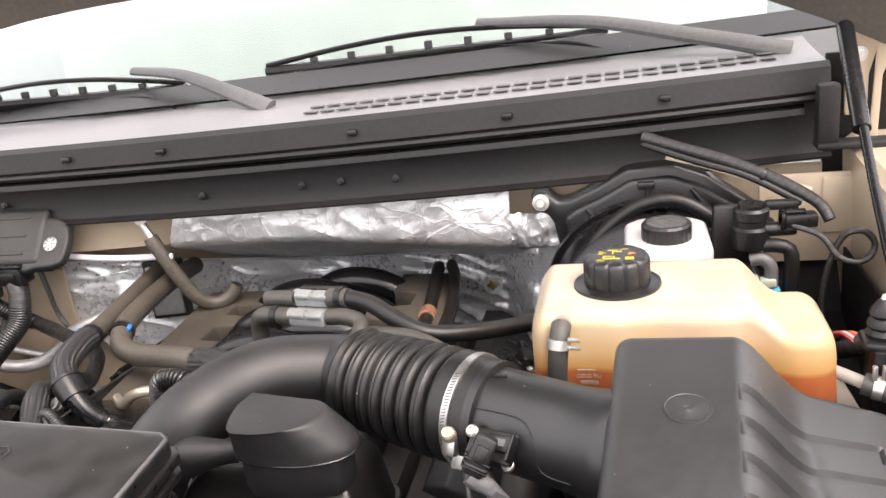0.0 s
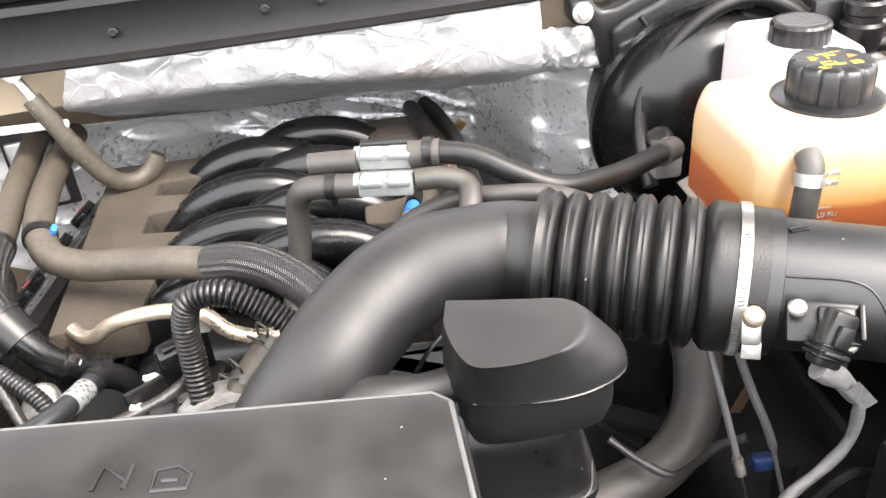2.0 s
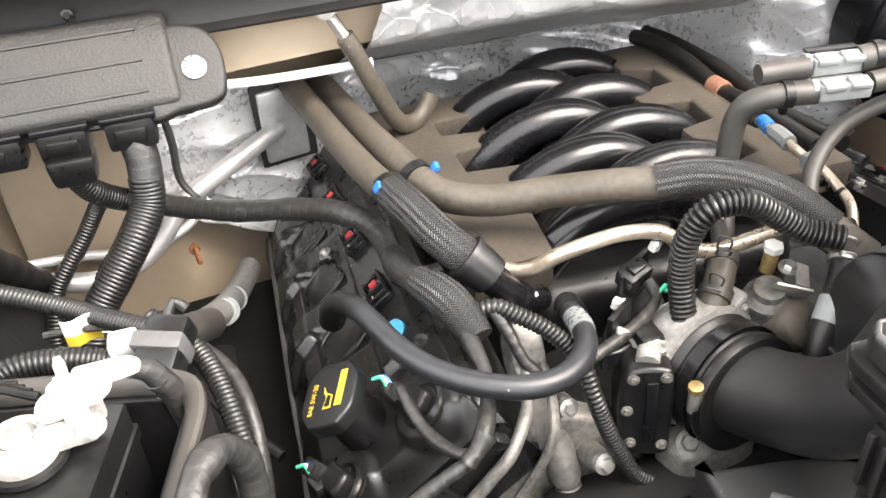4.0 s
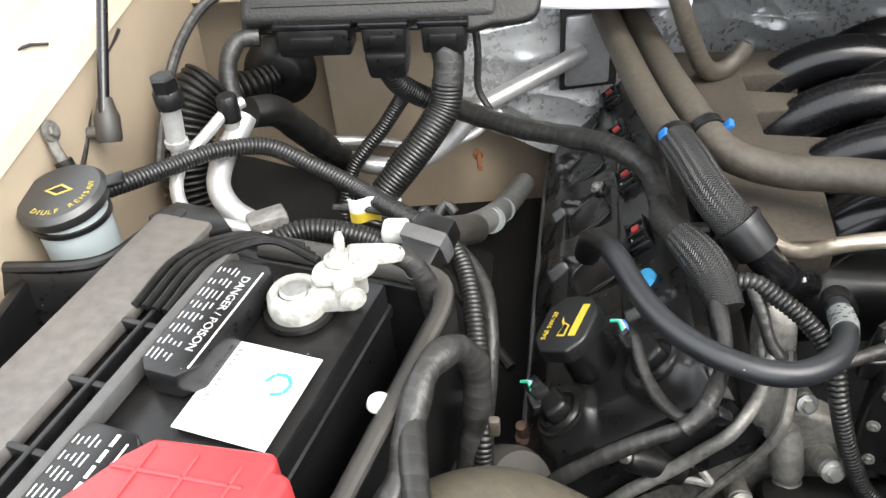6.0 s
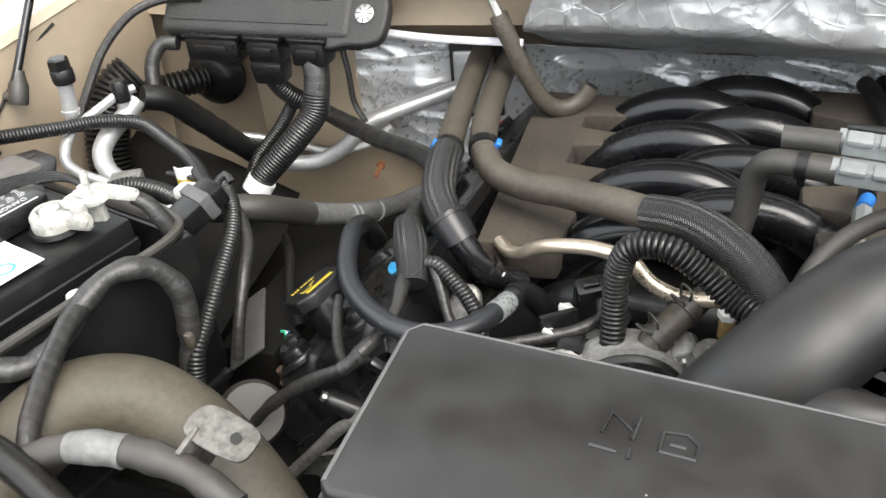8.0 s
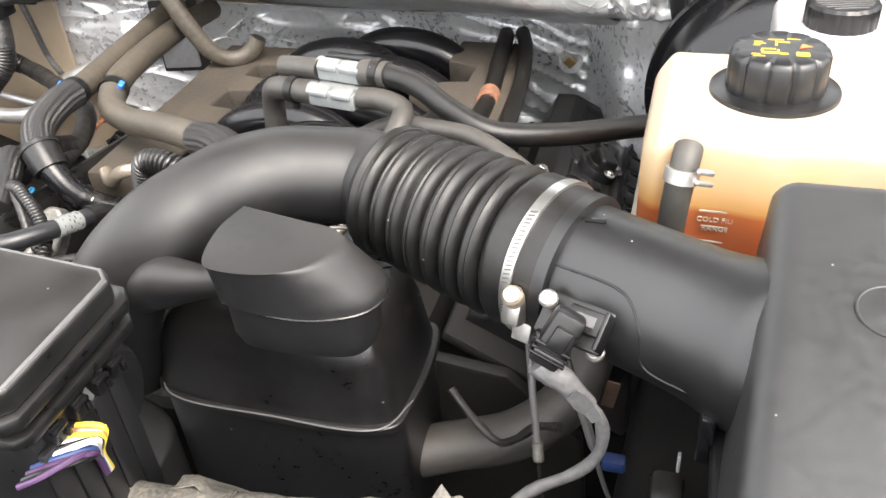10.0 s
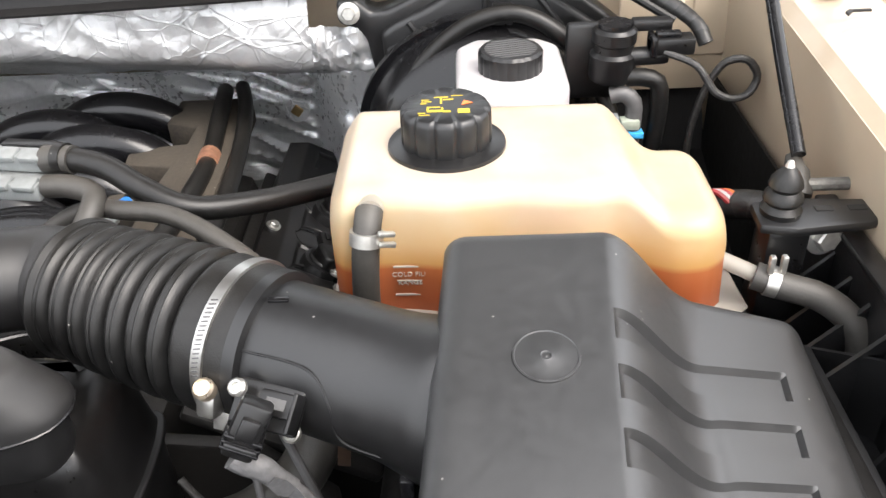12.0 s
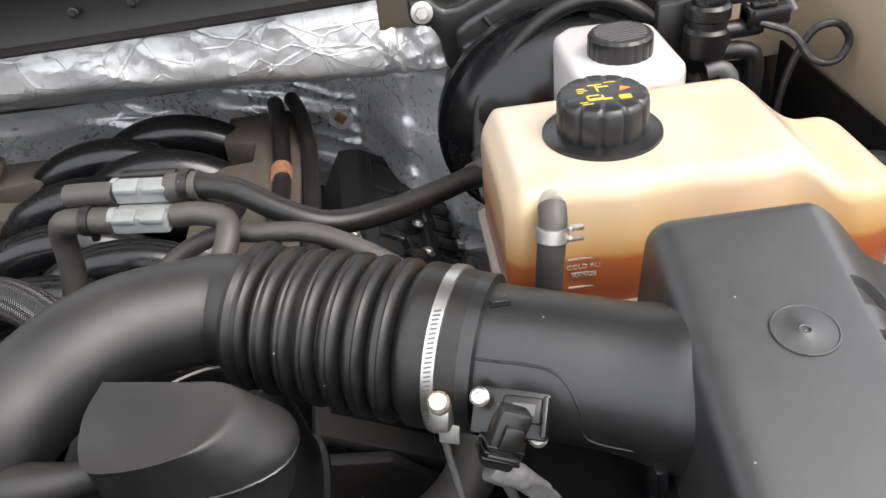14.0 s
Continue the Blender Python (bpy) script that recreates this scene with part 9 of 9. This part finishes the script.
bh2 = thing("battery_harness", (-0.6, 0.55, 0.95), "black corrugated harness arching behind the battery", "harness")
part("loom", tube([(-0.735, 0.46, 1.03), (-0.712, 0.485, 1.026), (-0.69, 0.515, 1.02), (-0.66, 0.545, 1.016), (-0.62, 0.56, 1.01), (-0.575, 0.545, 0.998), (-0.53, 0.52, 0.99), (-0.49, 0.48, 0.995), (-0.465, 0.455, 1.0)], 0.0078, 14, ribs=0.0036, rib_depth=0.0009), loom, bh2)
part("drop", tube([(-0.472, 0.486, 0.990), (-0.4619, 0.4775, 0.9856), (-0.4461, 0.4578, 0.980), (-0.4344, 0.4357, 0.9732), (-0.4272, 0.4113, 0.9651), (-0.4226, 0.3863, 0.9554), (-0.4191, 0.3618, 0.9437), (-0.4167, 0.3376, 0.9305), (-0.4149, 0.3135, 0.9167), (-0.416, 0.30, 0.88)], 0.0080, 14, ribs=0.0038, rib_depth=0.0009), loom, bh2)
part("second_drop", tube([(-0.455, 0.470, 0.978), (-0.434, 0.452, 0.970), (-0.418, 0.430, 0.958), (-0.412, 0.405, 0.94), (-0.413, 0.38, 0.90), (-0.418, 0.37, 0.86)], 0.0060, 12), tape, bh2)
part("low_run", tube([(-0.60, 0.44, 0.985), (-0.57, 0.46, 0.99), (-0.54, 0.462, 0.988), (-0.51, 0.455, 0.985), (-0.48, 0.44, 0.985)], 0.0095, 14, ribs=0.0042, rib_depth=0.0014), loom, bh2)
sen = thing("battery_sensor_connector", (-0.465, 0.42, 0.985), "dark grey rectangular harness connector", "connector")
part("shell", box((0.032, 0.054, 0.024), (0, 0, 0), 0.004, m=pose(-0.460, 0.425, 1.0, 20, 0, -25)), plastic, sen)
part("collar", box((0.038, 0.014, 0.028), (0, 0, 0), 0.003, m=pose(-0.460, 0.430, 1.002, 20, 0, -25)), grey_dark, sen)
part("wire_tail", tube([(-0.455, 0.452, 1.008), (-0.448, 0.462, 1.016), (-0.44, 0.458, 1.01)], 0.004, 8), tape, sen)
lone("white_fuse_clip", box((0.022, 0.02, 0.014), (-0.487, 0.448, 1.0), 0.004), white_plastic, "small white plastic clip beside the connector", "clip")
lone("white_fuse_clip", box((0.018, 0.022, 0.014), (-0.487, 0.415, 0.992), 0.004), white_plastic, "small white plastic clip beside the connector", "clip")
lone("aluminium_elbow", tube([(-0.52, 0.43, 0.985), (-0.495, 0.42, 0.985), (-0.475, 0.405, 0.975), (-0.468, 0.39, 0.95)], 0.009, 14), alu_pipe, "short aluminium elbow behind the battery", "pipe")

rh = thing("positive_cable_harness", (-0.45, 0.25, 0.95), "taped black cable harness from the positive terminal", "harness")
part("cable", tube([bt(0.030, -0.183, -0.013).translation, (-0.478, 0.175, 1.008), (-0.462, 0.192, 1.0), (-0.452, 0.215, 1.005), (-0.449, 0.245, 1.018), (-0.442, 0.278, 1.026), (-0.428, 0.305, 1.016), (-0.418, 0.32, 0.985), (-0.418, 0.318, 0.945), (-0.424, 0.31, 0.90), (-0.43, 0.30, 0.84)], 0.0098, 16, wobble=0.3), tape, rh)
part("branch", tube([(-0.448, 0.25, 1.018), (-0.446, 0.225, 1.016), (-0.440, 0.195, 1.008), (-0.432, 0.165, 0.998), (-0.424, 0.14, 0.985), (-0.412, 0.12, 0.962), (-0.40, 0.105, 0.93)], 0.0080, 14, wobble=0.14), tape, rh)
part("beige_clip", box((0.008, 0.007, 0.016), (-0.405, 0.30, 0.945), 0.002), hose_tan, rh, "beige plastic tree clip")
urh = thing("upper_radiator_hose", (-0.44, 0.18, 0.93), "thick dusty brown radiator hose bending in the front corner", "hose")
urp = spline([(-0.49, 0.02, 0.87), (-0.478, 0.09, 0.92), (-0.462, 0.15, 0.948), (-0.44, 0.195, 0.96), (-0.405, 0.22, 0.952), (-0.36, 0.225, 0.922), (-0.31, 0.21, 0.882), (-0.26, 0.18, 0.84)], 0.006)
part("hose", tube(urp, 0.0345, 28, smooth_line=False), hose_olive, urh)
rng = random.Random(4)
for i in range(22, 36):      # a worn line of print along the crown of the bend
    c, d = urp[i], (urp[i + 1] - urp[i]).normalized()
    up = (Vector((-0.25, 0.15, 1)) - d * Vector((-0.25, 0.15, 1)).dot(d)).normalized()
    mm = Matrix((d, up.cross(d), up)).transposed().to_4x4()
    mm.translation = c + up * 0.0346
    part("print_bar", box((0.0020 + 0.0014 * rng.random(), 0.0050, 0.0003), (0, 0, 0), 0, m=mm), hose_tan, urh, smooth=False)

# ---- rear left corner ----
grom = thing("firewall_grommet", (-0.68, 0.80, 0.93), "round black rubber firewall grommet", "grommet")
part("disc", lathe([(0, -0.005), (0.042, -0.005), (0.042, 0.004), (0.03, 0.018), (0.022, 0.022), (0, 0.022)], axis_frame((-0.675, 0.80, 0.965), (0.1, -1, 0.1)), 36), rubber, grom)
part("trunk", tube([(-0.68, 0.785, 0.965), (-0.70, 0.76, 0.968), (-0.73, 0.74, 0.965), (-0.76, 0.72, 0.955)], 0.017, 16, ribs=0.007, rib_depth=0.003), rubber, grom)
hose("ribbed_drain_hose", [(-0.708, 0.675, 1.018), (-0.722, 0.655, 1.005), (-0.729, 0.63, 0.975), (-0.728, 0.61, 0.93), (-0.71, 0.59, 0.86)], 0.0265, rubber, "large ribbed black rubber hose in the corner", n=24, ribs=0.0065, rib_depth=0.0035)
hose("corner_harness", [(-0.66, 0.715, 1.045), (-0.68, 0.71, 1.045), (-0.692, 0.70, 1.03), (-0.695, 0.69, 1.0), (-0.685, 0.68, 0.97)], 0.0095, tape, "taped harness leaving the control module", "harness", n=12, wobble=0.12)
hose("cowl_wire", [(-0.62, 0.73, 1.10), (-0.66, 0.725, 1.10), (-0.70, 0.70, 1.09), (-0.725, 0.66, 1.06), (-0.735, 0.62, 1.02), (-0.738, 0.58, 0.98)], 0.0055, tape, "thin black wire running along the corner", "wire", n=10)
hose("thin_wire", [(-0.756, 0.62, 1.10), (-0.76, 0.56, 1.08), (-0.757, 0.50, 1.04), (-0.755, 0.47, 1.03)], 0.0022, tape, "thin black wire along the inner fender", "wire", n=8)
hose("drop_wire", [(-0.44, 0.735, 1.05), (-0.438, 0.74, 1.01), (-0.44, 0.75, 0.96), (-0.428, 0.75, 0.935)], 0.004, tape, "thin black wire hanging from the module", "wire", n=8)
hose("thin_loom", [(-0.485, 0.72, 0.96), (-0.51, 0.70, 0.93), (-0.535, 0.68, 0.905), (-0.545, 0.66, 0.87), (-0.55, 0.64, 0.84)], 0.0065, loom, "thin corrugated loom beside the main harness", "loom", n=12, ribs=0.004, rib_depth=0.0012)
lone("firewall_emboss", box((0.16, 0.006, 0.16), (-0.55, 0.828, 0.93), 0.02, 3), paint, "pressed beige panel on the firewall", "panel", kind="structure")
# Sheet added to paint the gap beside the engine as deep shade.
lone("wall_apron", thick(sheet([[(x, 0.835 + 0.1 * (x + 0.62), 0.735) for x in (-0.78, -0.6, -0.45, -0.3)], [(x, 0.78, 0.73) for x in (-0.78, -0.6, -0.45, -0.3)], [(x, 0.66, 0.735) for x in (-0.78, -0.6, -0.45, -0.34)], [(x, 0.50, 0.74) for x in (-0.78, -0.6, -0.45, -0.36)], [(x, 0.30, 0.72) for x in (-0.78, -0.6, -0.45, -0.37)]]), 0.01), shade_black, "added black sheet standing in for deep shade beside the engine", "apron", kind="structure")
blk = thing("exhaust_side_clutter", (-0.42, 0.5, 0.6), "added black filler block with small fittings beside the engine", "bracket")
# This block is filler that keeps the shaded gap black.
part("bracket", box((0.08, 0.24, 0.10), (-0.46, 0.55, 0.76), 0.02), shade_black, blk)
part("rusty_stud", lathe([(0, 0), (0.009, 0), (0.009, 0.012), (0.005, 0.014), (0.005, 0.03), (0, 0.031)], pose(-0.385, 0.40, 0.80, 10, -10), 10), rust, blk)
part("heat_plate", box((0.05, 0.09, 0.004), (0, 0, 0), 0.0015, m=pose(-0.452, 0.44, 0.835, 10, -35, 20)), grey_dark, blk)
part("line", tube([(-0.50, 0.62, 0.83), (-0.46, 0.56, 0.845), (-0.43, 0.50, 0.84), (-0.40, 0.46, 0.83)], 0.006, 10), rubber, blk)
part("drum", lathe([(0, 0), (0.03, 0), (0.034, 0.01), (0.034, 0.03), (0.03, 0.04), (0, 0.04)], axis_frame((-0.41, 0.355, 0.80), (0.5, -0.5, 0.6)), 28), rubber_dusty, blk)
# Added sheet: the darkness under the pipes is put into its colour.
lone("wall_corner_shield", thick(sheet([[(-0.755, 0.70, 0.92), (-0.70, 0.715, 0.90), (-0.64, 0.735, 0.865), (-0.56, 0.77, 0.80)], [(-0.755, 0.64, 0.90), (-0.70, 0.64, 0.885), (-0.62, 0.66, 0.85), (-0.54, 0.68, 0.79)], [(-0.76, 0.48, 0.90), (-0.69, 0.48, 0.89), (-0.60, 0.50, 0.86), (-0.52, 0.50, 0.79)], [(-0.76, 0.40, 0.88), (-0.68, 0.40, 0.86), (-0.60, 0.40, 0.82), (-0.52, 0.40, 0.77)]]), 0.005), shade_black, "added black sheet standing in for shade below the pipes", "shield", kind="structure")

tag = thing("wire_tag", (-0.522, 0.485, 0.98), "white and yellow paper tag wrapped round a wire", "tag")
part("white_half", thick(sheet([[(-0.535 + 0.026 * i / 6, 0.494 - 0.003 * math.sin(i), z) for i in range(7)] for z in (0.998, 0.990, 0.984)]), 0.001), label_white, tag)
part("yellow_half", thick(sheet([[(-0.535 + 0.026 * i / 6, 0.494 - 0.003 * math.sin(i), z) for i in range(7)] for z in (0.984, 0.979, 0.974)]), 0.001), yellow, tag, "bright yellow lower half")
part("wire", tube([(-0.55, 0.50, 0.985), (-0.522, 0.4965, 0.986), (-0.49, 0.488, 0.985)], 0.003, 8), tape, tag)

hose("side_loom", [(-0.515, 0.728, 0.972), (-0.526, 0.735, 0.956), (-0.548, 0.733, 0.925), (-0.57, 0.727, 0.90), (-0.587, 0.72, 0.878), (-0.598, 0.70, 0.84), (-0.602, 0.68, 0.80)], 0.0082, loom, "thin black corrugated wiring loom branching off downwards", "loom", ribs=0.004, rib_depth=0.0012)
stud = thing("rusty_stud", (-0.450, 0.82, 0.82), "short rusty stud on the bulkhead", "stud")
part("shank", tube([(-0.452, 0.835, 0.827), (-0.450, 0.82, 0.827), (-0.447, 0.795, 0.826)], 0.0032, 8), copper_rust, stud)
part("washer", lathe([(0, 0), (0.007, 0), (0.007, 0.0015), (0, 0.0015)], axis_frame((-0.4515, 0.826, 0.827), (0.1, -1, 0)), 14), copper_rust, stud)
